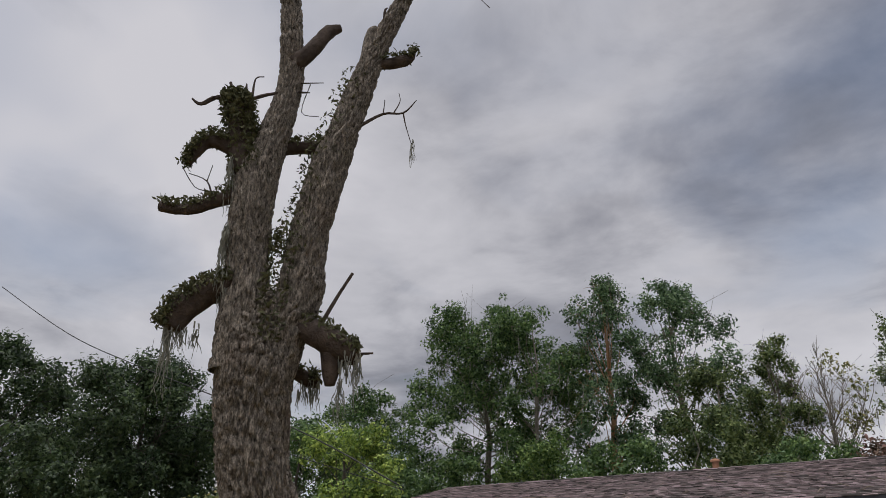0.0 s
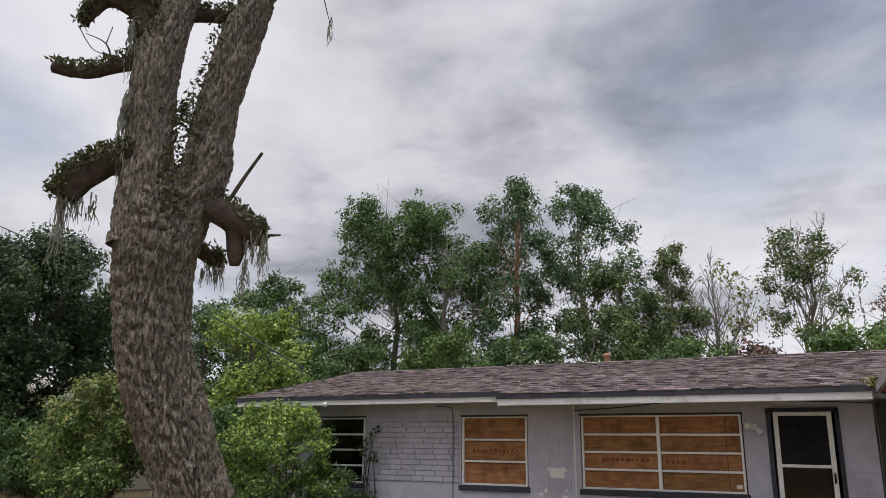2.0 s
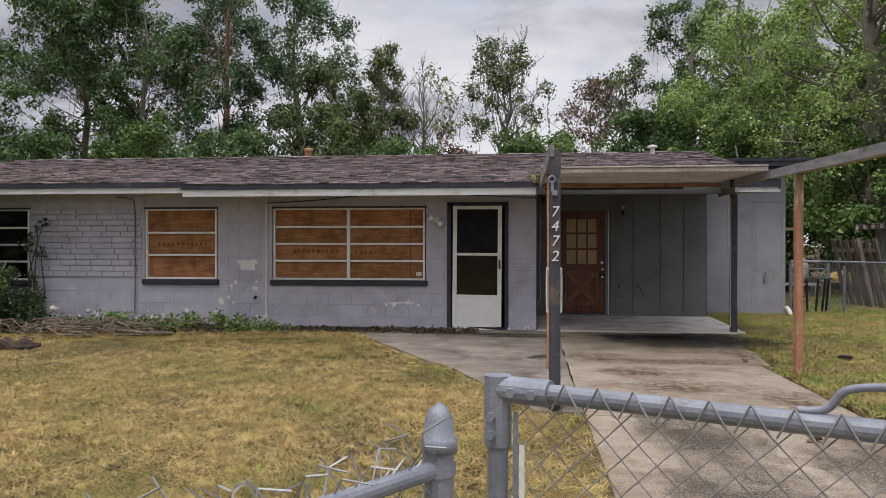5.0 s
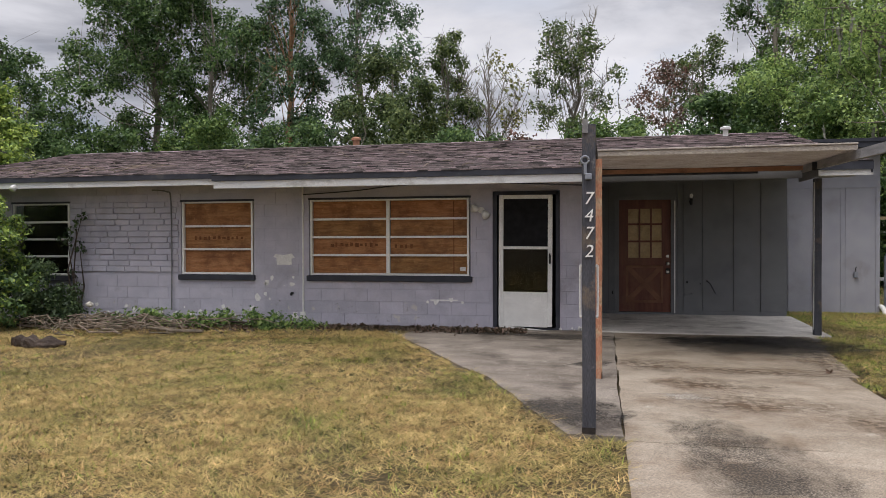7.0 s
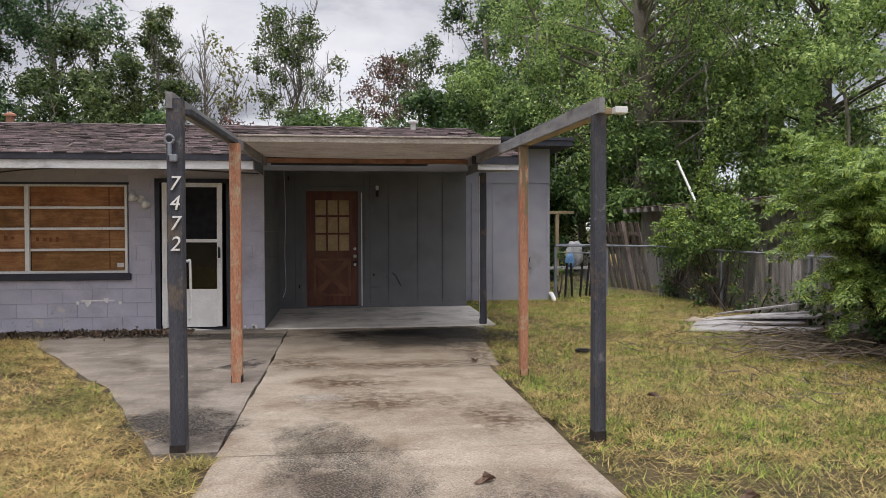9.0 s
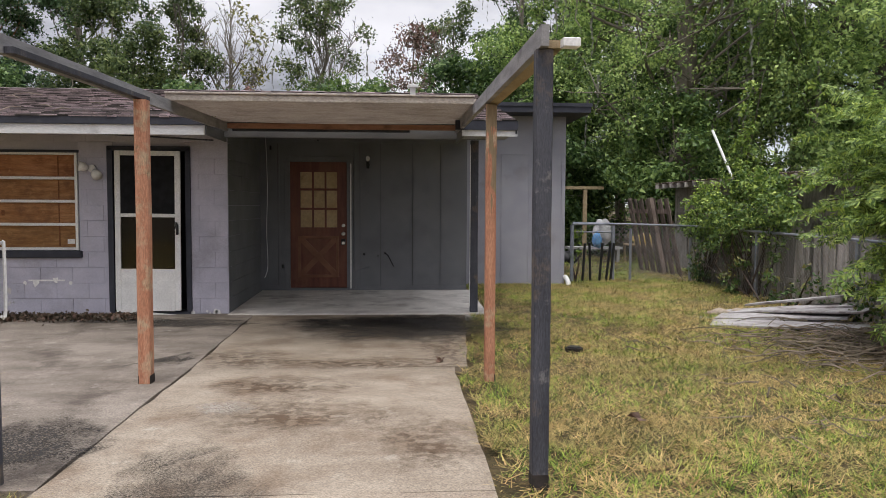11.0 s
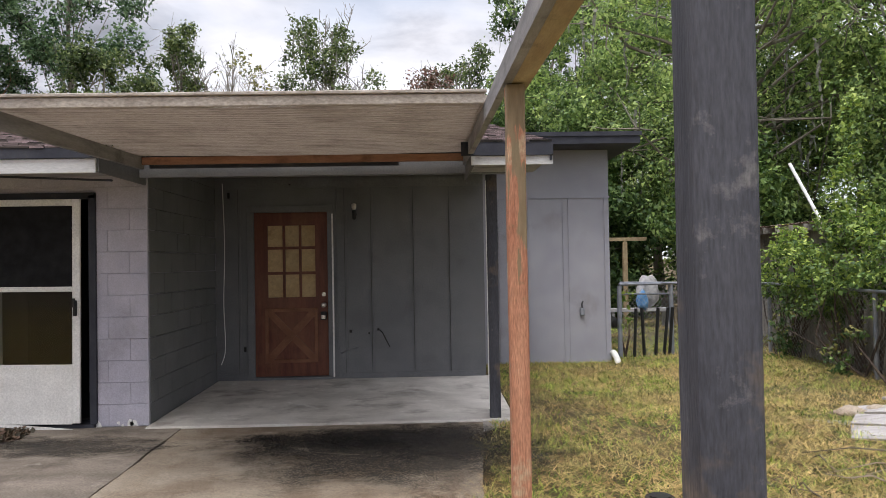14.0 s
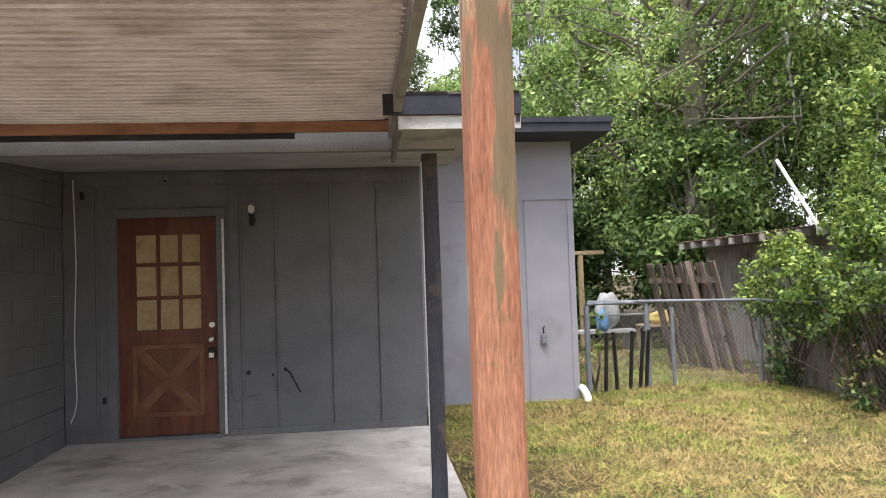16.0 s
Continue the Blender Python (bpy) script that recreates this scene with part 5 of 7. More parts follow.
TWIGS = [[(-0.05, 4.35, -0.05, 0.03), (0.15, 4.75, -0.05, 0.022), (0.34, 5.1, -0.05, 0.02)], [(0.35, 7.45, 0, 0.03), (0.7, 7.7, 0, 0.02), (1.0, 7.75, 0, 0.015), (1.2, 8.0, 0, 0.006)], [(0.85, 7.72, 0, 0.012), (0.95, 7.95, 0, 0.007), (0.93, 8.1, 0, 0.004)], [(1.0, 7.75, 0, 0.012), (1.05, 7.5, 0, 0.008), (1.15, 7.15, 0, 0.004)],
         [(0.7, 7.7, 0, 0.01), (0.72, 7.95, 0, 0.004)], [(-1.4, 7.6, 0, 0.04), (-1.7, 7.72, 0, 0.035), (-1.92, 7.58, 0, 0.03), (-2.05, 7.66, 0, 0.012)], [(-1.38, 7.65, 0, 0.03), (-1.0, 7.85, 0, 0.025), (-0.6, 7.93, 0, 0.02), (-0.4, 7.95, 0, 0.008)],
         [(-1.45, 7.7, 0, 0.03), (-1.55, 8.0, 0, 0.02)], [(-1.3, 7.75, 0, 0.02), (-1.32, 8.0, 0, 0.012)], [(-1.22, 7.8, 0, 0.02), (-1.2, 8.1, 0, 0.012), (-1.08, 8.15, 0, 0.008)], [(-1.6, 6.08, 0, 0.016), (-1.7, 6.35, 0, 0.01), (-1.95, 6.45, 0, 0.004)], [(-1.7, 6.35, 0, 0.008), (-1.65, 6.6, 0, 0.004)], [(-1.65, 6.2, 0, 0.008), (-1.85, 6.25, 0, 0.005), (-2.05, 6.55, 0, 0.003)],
         [(-1.5, 6.1, 0, 0.008), (-1.4, 6.5, 0, 0.004)], [(1.25, 10.1, 0, 0.03), (1.6, 10.35, 0, 0.018), (2.0, 10.35, 0, 0.012), (2.42, 9.95, 0, 0.004)], [(1.65, 10.35, 0, 0.01), (1.75, 10.9, 0, 0.004)], [(1.95, 10.36, 0, 0.01), (2.1, 10.9, 0, 0.006), (2.35, 10.95, 0, 0.003)], [(2.05, 10.6, 0, 0.008), (2.3, 10.7, 0, 0.003)],
         [(1.2, 11.9, 0, 0.05), (1.0, 12.2, 0, 0.04), (0.88, 12.6, 0, 0.02)], [(1.0, 12.2, 0, 0.02), (0.75, 12.35, 0, 0.006)], [(1.05, 12.15, 0, 0.02), (1.0, 12.7, 0, 0.008)], [(1.22, 12, 0, 0.02), (1.5, 12.1, 0, 0.006)], [(0.7, 9.2, 0, 0.03), (0.68, 9.6, 0, 0.025), (0.72, 9.7, 0, 0.012)], [(-0.55, 8.1, 0, 0.012), (-0.2, 8.15, 0, 0.006)], [(-0.4, 8.1, 0, 0.008), (-0.5, 7.6, 0, 0.005), (-0.25, 7.55, 0, 0.003)], [(0.45, 3.96, -0.15, 0.02), (0.64, 3.98, -0.15, 0.012)]]
for i, rows_ in enumerate(TWIGS):
    part("twig", limb(rows_, 6, 0.2, 4, i), DEADWOOD, tree, "bare dead twig")


def fern_on(rows_, per_m, seed, only_up=True, size=0.1, ulim=None):
    """Leaf centres on the upper side of a limb."""
    rs = np.random.RandomState(seed)
    s = np.array(spline(rows_, 30))
    seglen = np.linalg.norm(np.diff(s[:, :3], axis=0), axis=1).sum()
    n = int(per_m * seglen)
    k = rs.randint(0, len(s), n)
    a = rs.uniform(0.1, math.pi - 0.1, n) if only_up else rs.uniform(0, 2 * math.pi, n)
    r = s[k, 3] * 1.0 + rs.uniform(0.0, 0.07, n)
    base = np.array([oak(u, z, d) for u, z, d, _ in s[k]])
    axis = np.gradient(s[:, :3], axis=0)[k]
    upv = np.zeros((n, 3))
    for i in range(n):
        t = (RT * axis[i][0] + FW * axis[i][2] + Vector((0, 0, axis[i][1]))).normalized()
        side = t.cross(Vector((0, 0, 1)))
        side = side.normalized() if side.length > 0.2 else RT.copy()
        nrm = side.cross(t).normalized()
        upv[i] = side * math.cos(a[i]) + nrm * math.sin(a[i])
    return base + upv * r[:, None] + rs.normal(size=(n, 3)) * 0.025


rs_ = np.random.RandomState(21)
fp = [fern_on(OAK_LIMBS[k][0], m, 30 + i) for i, (k, m) in enumerate((("broken_limb_r", 500), ("broken_limb_l", 1300), ("limb_a", 450), ("limb_hook", 900), ("knob", 1000), ("cross_limb", 500), ("stub_b", 300), ("broken_limb_b", 400)))]
fp.append(fern_on(OAK_LIMBS["knob"][0], 900, 50, False))
fp.append(fern_on([(-0.95, 4.6, 0, 0.1), (-0.55, 5.3, -0.1, 0.2), (-0.35, 5.9, 0, 0.2), (-0.2, 6.6, 0, 0.22), (0.0, 7.3, 0, 0.19), (0.3, 8.3, 0, 0.17)], 260, 51, False))
fp.append(fern_on([(-0.72, 4.0, -0.3, 0.12), (-0.66, 4.7, -0.22, 0.14), (-0.55, 5.5, 0, 0.2)], 420, 52, False))
fp.append(fern_on([(-0.65, 5.35, 0, 0.12), (-0.55, 5.6, 0, 0.12)], 900, 53, False))
fp.append(fern_on([(-0.82, 9.85, 0.1, 0.15), (-0.85, 10.1, 0.1, 0.16)], 700, 54, False))
fp.append(fern_on([(-0.95, 11.25, 0.1, 0.14), (-1.05, 12.2, 0.1, 0.1)], 120, 55, False))
ob = new("fern_cover", quick_mesh("fern_cover", leaves(np.concatenate(fp), 0.085, rs_, 0.4, -0.1), 4, FERN))
ob.parent = tree
tagged(ob, "grey-green ferns growing on the limbs", kind="stuff")


def moss_strands(roots, lengths, seed, width=0.012):
    """Thin wavering ribbons that hang down: (n, 4, 3) pieces."""
    rs, out = np.random.RandomState(seed), []
    for p, l in zip(roots, lengths):
        p = np.array(p, float)
        n = max(2, int(l / 0.07))
        for j in range(n):
            q = p + np.array([rs.normal() * 0.016, rs.normal() * 0.016, -l / n])
            w = width * (1 - 0.8 * j / n)
            a = rs.uniform(0, 3.14)
            s = np.array([math.cos(a), math.sin(a), 0]) * w
            out.append([p - s, p + s, q + s * 0.8, q - s * 0.8])
            p = q
    return np.array(out)


rs_ = np.random.RandomState(31)
roots, lens = [], []
for (u0, u1, z, d, n, l) in ((-2.0, -1.55, 4.25, 0, 60, 0.3), (-1.98, -1.9, 4.2, 0, 26, 0.8), (0.2, 0.5, 3.85, -0.15, 40, 0.22), (0.4, 0.48, 3.9, -0.15, 20, 0.55), (-0.3, 0.0, 3.66, 0.4, 60, 0.28), (0.2, 0.28, 3.55, -0.1, 16, 0.5), (-1.42, -1.36, 6.6, -0.1, 24, 0.8), (-1.38, -1.3, 5.6, -0.15, 46, 0.9), (-1.36, -1.3, 4.95, -0.1, 40, 0.5), (1.1, 1.18, 7.2, 0, 12, 0.3), (0.2, 0.45, 3.9, -0.25, 20, 0.25)):
    for i in range(n):
        roots.append(oak(rs_.uniform(u0, u1), z + rs_.uniform(-0.1, 0.1), d + rs_.uniform(-0.12, 0.12)))
        lens.append(l * rs_.uniform(0.4, 1.1))
ob = new("moss", quick_mesh("moss", moss_strands(roots, lens, 2), 4, MOSS))
ob.parent = tree
tagged(ob, "hanging grey spanish moss", kind="stuff")


# ---------- far trees ----------
def tri_mesh_leaves(centres, outward, size, rs, aspect=0.75, face=0.75):
    """Small leaves that turn their faces outwards and up, as leaves do: (n, 3, 3)."""
    n = len(centres)
    nrm = outward * face + np.array([0, 0, 0.45]) + rs.normal(size=(n, 3)) * 0.55
    nrm /= np.linalg.norm(nrm, axis=1)[:, None] + 1e-9
    d = np.cross(nrm, rs.normal(size=(n, 3)))
    d /= np.linalg.norm(d, axis=1)[:, None] + 1e-9
    e = np.cross(nrm, d)
    s = (size * rs.uniform(0.6, 1.4, n))[:, None]
    tip = centres + d * s * 0.6 - np.array([0, 0, 0.12]) * s
    return np.stack([tip, centres - d * s * 0.4 + e * s * 0.5 * aspect, centres - d * s * 0.4 - e * s * 0.5 * aspect], 1)


def puffs_of(lobes, rs, gap, small):
    """Leaf tufts on the upper outside of each lobe: (n, 3) centres, (n,) radii."""
    cs, rr = [], []
    for x, y, z, kx, ky, kz in lobes:
        m = max(4, int(15 * min(kx, 1.7) / small ** 0.5))
        d = rs.normal(size=(m, 3))
        d[:, 2] += 0.35
        d /= np.linalg.norm(d, axis=1)[:, None]
        keep = rs.uniform(size=m) > gap
        p = np.array([x, y, z]) + d * np.array([kx, ky, kz]) * rs.uniform(0.35, 1.2, m)[:, None]
        cs.append(p[keep])
        rr.append((small * rs.uniform(0.5, 1.25, m))[keep])
    return np.concatenate(cs), np.concatenate(rr)


def tuft_leaves(cs, rr, size, dens, rs):
    """Leaves filling flattened tufts, with the outward direction of each."""
    cnt = np.maximum(5, (dens * 3.4 * rr ** 2 / size ** 2 * 1.6).astype(int))
    k = np.repeat(np.arange(len(cs)), cnt)
    v = rs.normal(size=(len(k), 3))
    v /= np.linalg.norm(v, axis=1)[:, None]
    r = rs.uniform(0.15, 1.0, len(k)) ** 0.5 * np.clip(1 + 0.25 * rs.normal(size=len(k)), 0.3, 1.8)
    return cs[k] + v * (r * rr[k])[:, None] * np.array([1.0, 1.0, 0.8]), v


def far_tree(name, x, y, h, r, base, leafm, seed, dens=1.0, size=0.15, lean=(0, 0), clumps=26, trunk_r=0.2, bark=None, label="", moss=0, bare=0, gap=0.1, top_narrow=0.55, group="trees behind the house", twig=True, tuft=0.42):
    """A tree: tapered trunk, limbs reaching into lobes of leaf tufts with open gaps between them."""
    rs = np.random.RandomState(seed)
    t = thing(name, label, "tree", (x, y, G), group=group)
    n = 7
    tr = [np.array([lean[0] * (i / n) ** 1.3 + rs.normal() * 0.12 * (i > 0), lean[1] * (i / n), h * 0.93 * i / n - 0.1 * (i == 0)]) for i in range(n + 1)]
    part("trunk", tube([tuple(p) for p in tr], [trunk_r * (1.25 if i == 0 else 1 - 0.9 * i / n) for i in range(n + 1)], 9, None, 0.12, seed), bark or FARBARK, t)
    cl, clumps = [], int(clumps * 1.45)
    for i in range(clumps):
        lb = bmesh.new()
        f = rs.uniform(0, 1) ** 0.85
        z = base + (h - base) * f
        prof = 0.62 + 0.72 * f if f < 0.5 else math.sqrt(max(0.06, 1 - ((f - 0.5) / (0.56 - 0.03 * top_narrow)) ** 2))
        rad = r * prof * math.sqrt(rs.uniform(0.04, 0.95))
        a = rs.uniform(0, 2 * math.pi)
        c = np.array([lean[0] * f + rad * math.cos(a), lean[1] * f + rad * math.sin(a), z - 0.02 * h])
        k = r * rs.uniform(0.17, 0.36) * (1 - 0.25 * f)
        cl.append((c[0], c[1], c[2], k, k, k * rs.uniform(0.75, 1.1)))
        q = n * min(max(z * rs.uniform(0.62, 0.86) / (h * 0.93), 0.12), 0.97)
        j = min(int(q), n - 1)
        s = tr[j] + (tr[j + 1] - tr[j]) * (q - j)
        m = (s + c) / 2 + np.array([0, 0, 0.04 * h * rs.uniform(-0.6, 0.8)]) + rs.normal(size=3) * 0.06 * r
        tube([tuple(q_) for q_ in spline([s, m, c], 3)], [trunk_r * 0.2 * (1 - 0.5 * f) * (1 - 0.8 * w / 6) for w in range(7)], 5, lb)
        if twig:
            for j in range(4):
                e = c + rs.normal(size=3) * k * 0.8 + np.array([0, 0, k * 0.3])
                tube([tuple(c), tuple((c + e) / 2 + rs.normal(size=3) * 0.1), tuple(e)], [trunk_r * 0.05, trunk_r * 0.035, 0.006], 4, lb)
        part("branch", lb, bark or FARBARK, t)
    cs, rr = puffs_of(cl, rs, gap, tuft)
    pts, out = tuft_leaves(cs, rr, size, dens, rs)
    ob = new("crown", quick_mesh("crown", tri_mesh_leaves(pts, out, size, rs), 3, leafm))
    ob.parent = t
    for i in range(bare):
        bb = bmesh.new()
        a, f = rs.uniform(0, 2 * math.pi), rs.uniform(0.3, 0.9)
        p = np.array([lean[0] * f, lean[1] * f, h * f * 0.9])
        d = np.array([math.cos(a), math.sin(a), rs.uniform(0.9, 2.2)])
        d /= np.linalg.norm(d)
        l = r * rs.uniform(0.8, 1.35)
        q1, q2 = p + d * l * 0.5 + rs.normal(size=3) * 0.08, p + d * l + np.array([0, 0, l * 0.25])
        tube([tuple(p), tuple(q1), tuple(q2)], [trunk_r * 0.28, trunk_r * 0.14, 0.01], 5, bb)
        for j in range(13):
            f2 = rs.uniform(0.25, 1.0)
            s = p + (q1 - p) * f2 * 2 if f2 < 0.5 else q1 + (q2 - q1) * (f2 * 2 - 1)
            e = s + np.array([rs.normal() * 0.34, rs.normal() * 0.34, rs.uniform(0.4, 1.2)]) * l * 0.36
            tube([tuple(s), tuple((s + e) / 2 + rs.normal(size=3) * 0.05), tuple(e)], [0.02, 0.014, 0.006], 3, bb)
            for _ in range(3):
                b0 = s + (e - s) * rs.uniform(0.3, 0.9)
                b1 = b0 + np.array([rs.normal() * 0.3, rs.normal() * 0.3, rs.uniform(0.2, 0.8)]) * l * 0.16
                tube([tuple(b0), tuple(b1)], [0.009, 0.005], 3, bb)
        part("bare_branch", bb, bark or FARBARK, t, "leafless grey branch")
    if moss:
        rt = [tuple(np.array(c[:3]) + rs.normal(size=3) * c[3] * 0.5) for c in cl for _ in range(moss)]
        ob = new("moss", quick_mesh("moss", moss_strands(rt, rs.uniform(0.6, 2.0, len(rt)), seed, 0.05), 4, MOSS))
        ob.parent = t
        tagged(ob, "hanging grey spanish moss", kind="stuff")
    return t


far_tree("tree", -22.2, 37, 15.6, 5.0, 2.0, LEAF_MID, 1, clumps=42, trunk_r=0.3, moss=2, label="broad tall green tree with mossy limbs", top_narrow=0.3, tuft=0.5)
far_tree("tree", -18.4, 36, 14.6, 3.6, 2.0, LEAF_MID, 2, gap=0.25, clumps=26, trunk_r=0.25, moss=2, label="leafy green tree with open crown")
far_tree("tree", -14.4, 36.5, 15.5, 3.0, 3.0, LEAF_BLUE, 3, gap=0.2, clumps=32, size=0.14, trunk_r=0.3, bark=RUSTBARK, moss=2, label="tall tree with stripped orange trunk and green crown")
far_tree("tree", -10.6, 37, 15.0, 3.2, 2.5, LEAF_BLUE, 4, gap=0.2, clumps=34, size=0.14, trunk_r=0.28, label="tall narrow tree with cool-green leaves", lean=(-0.6, 0))
far_tree("tree", -8.4, 34, 9.6, 2.3, 1.0, LEAF_OAK, 5, clumps=26, size=0.13, label="dark green tree with a round crown")
far_tree("tree", -6.6, 36.5, 11.4, 2.0, 3.5, LEAF_OAK, 6, clumps=26, gap=0.2, size=0.13, trunk_r=0.16, label="slim tree with yellow-green crown", bare=5, tuft=0.36)
far_tree("tree", -4.6, 37, 10.2, 2.2, 6.0, LEAF_YEL, 7, dens=0.35, gap=0.5, clumps=9, trunk_r=0.15, bare=16, label="nearly leafless tree with pale branches", tuft=0.3)
far_tree("tree", -0.6, 36, 11.6, 2.2, 2.8, LEAF_OAK, 8, dens=0.6, gap=0.25, clumps=34, size=0.12, trunk_r=0.15, bare=14, label="thin airy tree with bare flank branches", moss=1, tuft=0.36)
far_tree("tree", 3.5, 36, 9.2, 2.0, 2.0, LEAF_BRN, 9, dens=0.6, gap=0.3, clumps=28, size=0.12, bare=5, trunk_r=0.14, label="half-dead tree with browned leaves", tuft=0.34)
far_tree("tree", 5.2, 38, 10.8, 2.1, 3.0, LEAF_OAK, 10, dens=0.8, gap=0.2, clumps=24, label="grey-green tree with an airy crown", size=0.13)
far_tree("tree", 8.4, 38, 13.4, 2.6, 2.0, LEAF_MID, 11, clumps=30, moss=2, size=0.14, trunk_r=0.35, label="tall tree hung with vines and moss")
far_tree("tree", 12.6, 36, 12.8, 3.3, 1.5, LEAF_LIME, 12, clumps=28, label="bright yellow-green tree at the wood edge")
far_tree("tree", -29, 35, 11.0, 4.2, 1.0, LEAF_MID, 13, clumps=32, label="spreading green tree at the wood's edge")
far_tree("oak", 10.9, 24.5, 15.5, 5.0, 3.0, LEAF_SUN, 14, dens=0.7, gap=0.62, clumps=44, size=0.095, trunk_r=0.42, moss=2, bark=FARBARK, label="large green oak behind the fence", tuft=0.46)
far_tree("oak", 16.5, 24, 14.5, 5.0, 2.5, LEAF_SUN, 15, dens=0.7, gap=0.55, clumps=40, size=0.1, trunk_r=0.35, bark=DARKBARK, label="large green oak over the neighbour's roof", tuft=0.46)
far_tree("oak", 8.6, 29, 10.0, 3.2, 1.0, LEAF_SUN, 16, clumps=30, size=0.12, bark=DARKBARK, label="green tree behind the back yard")
far_tree("oak", 22, 20, 14, 5.0, 2.0, LEAF_SUN, 17, dens=0.7, gap=0.5, clumps=36, size=0.12, trunk_r=0.35, bark=DARKBARK, label="large green oak beside the neighbour's house", tuft=0.46)
far_tree("oak", 15.0, 31, 13, 4.5, 2.0, LEAF_LIME, 18, clumps=30, size=0.14, bark=DARKBARK, label="sunlit yellow-green tree in the wood", tuft=0.5)
far_tree("oak", -26, 17.5, 8.8, 4.2, 1.0, LEAF_DARK, 19, dens=1.1, clumps=52, size=0.13, gap=0.0, trunk_r=0.2, bark=DARKBARK, label="dense dark oak beside the neighbouring house", group="trees beside the neighbour", tuft=0.5)
far_tree("oak", -33, 14.5, 10.4, 4.2, 2.0, LEAF_DARK, 20, clumps=36, size=0.15, trunk_r=0.3, bark=DARKBARK, label="tall dark oak beyond the neighbouring house", group="trees beside the neighbour", tuft=0.5)
far_tree("oak", -28, 28, 8.4, 3.8, 0.6, LEAF_MID, 22, clumps=30, size=0.15, bark=DARKBARK, label="low green tree behind the lots", group="trees beside the neighbour", tuft=0.5)
far_tree("oak", -19.5, 22, 6.2, 2.6, 0.6, LEAF_LIME, 23, clumps=28, size=0.13, bark=DARKBARK, label="young light-green tree behind the house corner", group="trees beside the neighbour")
for i, (x, y, h, r, m) in enumerate([(-25, 31, 6.5, 3.0, LEAF_MID), (-20, 31.5, 6.3, 3.0, LEAF_MID), (-16, 31, 6.6, 2.6, LEAF_BUSH), (-12.5, 31, 6.2, 2.6, LEAF_MID), (-9, 31, 7.2, 2.6, LEAF_OAK), (-5.2, 31.5, 6.0, 2.4, LEAF_MID), (-2.2, 32, 5.6, 2.2, LEAF_BRN), (1.2, 31.5, 6.0, 2.3, LEAF_BUSH), (4.6, 31, 7.0, 2.4, LEAF_MID), (7.2, 33, 8.0, 2.8, LEAF_BUSH), (11.5, 33, 8, 3.2, LEAF_SUN), (18, 29, 9, 3.8, LEAF_SUN), (13.8, 23, 6.2, 2.6, LEAF_SUN), (20, 16, 9, 3.4, LEAF_SUN), (8.0, 27, 5.2, 2.4, LEAF_BUSH), (11.8, 27.5, 7.5, 2.8, LEAF_MID), (14.8, 20.5, 8.0, 3.0, LEAF_SUN), (17.5, 18.5, 8.0, 3.0, LEAF_SUN), (15.5, 27, 11, 3.8, LEAF_SUN), (6.0, 26.5, 4.4, 2.0, LEAF_BUSH), (9.9, 23.0, 4.4, 1.5, LEAF_BUSH), (7.4, 25.2, 3.2, 1.6, LEAF_MID)]):
    far_tree("understory_tree", x, y, h, r, 0.3, m, 40 + i, dens=0.9, clumps=20, size=0.14 if y > 28 else 0.115, trunk_r=0.1, top_narrow=0.2, gap=0.35 if m is LEAF_SUN else 0.0, label="low dense understory tree", group="understory behind the lot", twig=False, tuft=0.44)

# ---------- chain-link fences ----------


def prisms(segs, r):
    """Thin three-sided rods, one for each (a, b): (3n, 4, 3) quads."""
    a, b = np.array([s[0] for s in segs], float), np.array([s[1] for s in segs], float)
    d = b - a
    d /= np.linalg.norm(d, axis=1)[:, None] + 1e-9
    ref = np.where(np.abs(d[:, 2:3]) > 0.9, np.array([[1.0, 0, 0]]), np.array([[0, 0, 1.0]]))
    u = np.cross(d, ref)
    u /= np.linalg.norm(u, axis=1)[:, None]
    v = np.cross(d, u)
    off = [u * r * math.cos(t) + v * r * math.sin(t) for t in (0, 2.094, 4.189)]
    return np.concatenate([np.stack([a + off[i], a + off[(i + 1) % 3], b + off[(i + 1) % 3], b + off[i]], 1) for i in range(3)])


def link_panel(p0, p1, z0, z1, pitch=0.075):
    """Diamond wire mesh between two upright lines, each wire bent a little at the crossings."""
    p0, p1 = np.array(p0, float), np.array(p1, float)
    w, h = np.linalg.norm(p1 - p0), z1 - z0
    d = (p1 - p0) / w
    nrm = np.array([-d[1], d[0]])
    segs = []
    pt = lambda s, z, k: (p0[0] + d[0] * s + nrm[0] * k, p0[1] + d[1] * s + nrm[1] * k, z0 + z)
    for sgn in (1, -1):
        for i in range(int((w + h) / pitch) + 1):
            s0 = i * pitch - (h if sgn > 0 else 0)
            za, zb = max(0, -s0) if sgn > 0 else max(0, s0 - w), min(h, w - s0) if sgn > 0 else min(h, s0)
            if zb - za < 0.02:
                continue
            n = max(1, int((zb - za) / pitch))
            zz = [za + (zb - za) * k / n for k in range(n + 1)]
            for k in range(n):
                segs.append((pt(s0 + sgn * zz[k], zz[k], 0.004 * (1 if k % 2 else -1)), pt(s0 + sgn * zz[k + 1], zz[k + 1], 0.004 * (-1 if k % 2 else 1))))
    return segs


def wire_part(segs, parent, r=0.0018, material=None, label="diamond chain-link wire"):
    ob = new("wire_mesh", quick_mesh("wire_mesh", prisms(segs, r), 4, material or WIRE))
    ob.parent = parent
    return tagged(ob, label)


ff = thing("front_fence", "galvanised chain-link front fence with domed posts", "fence")


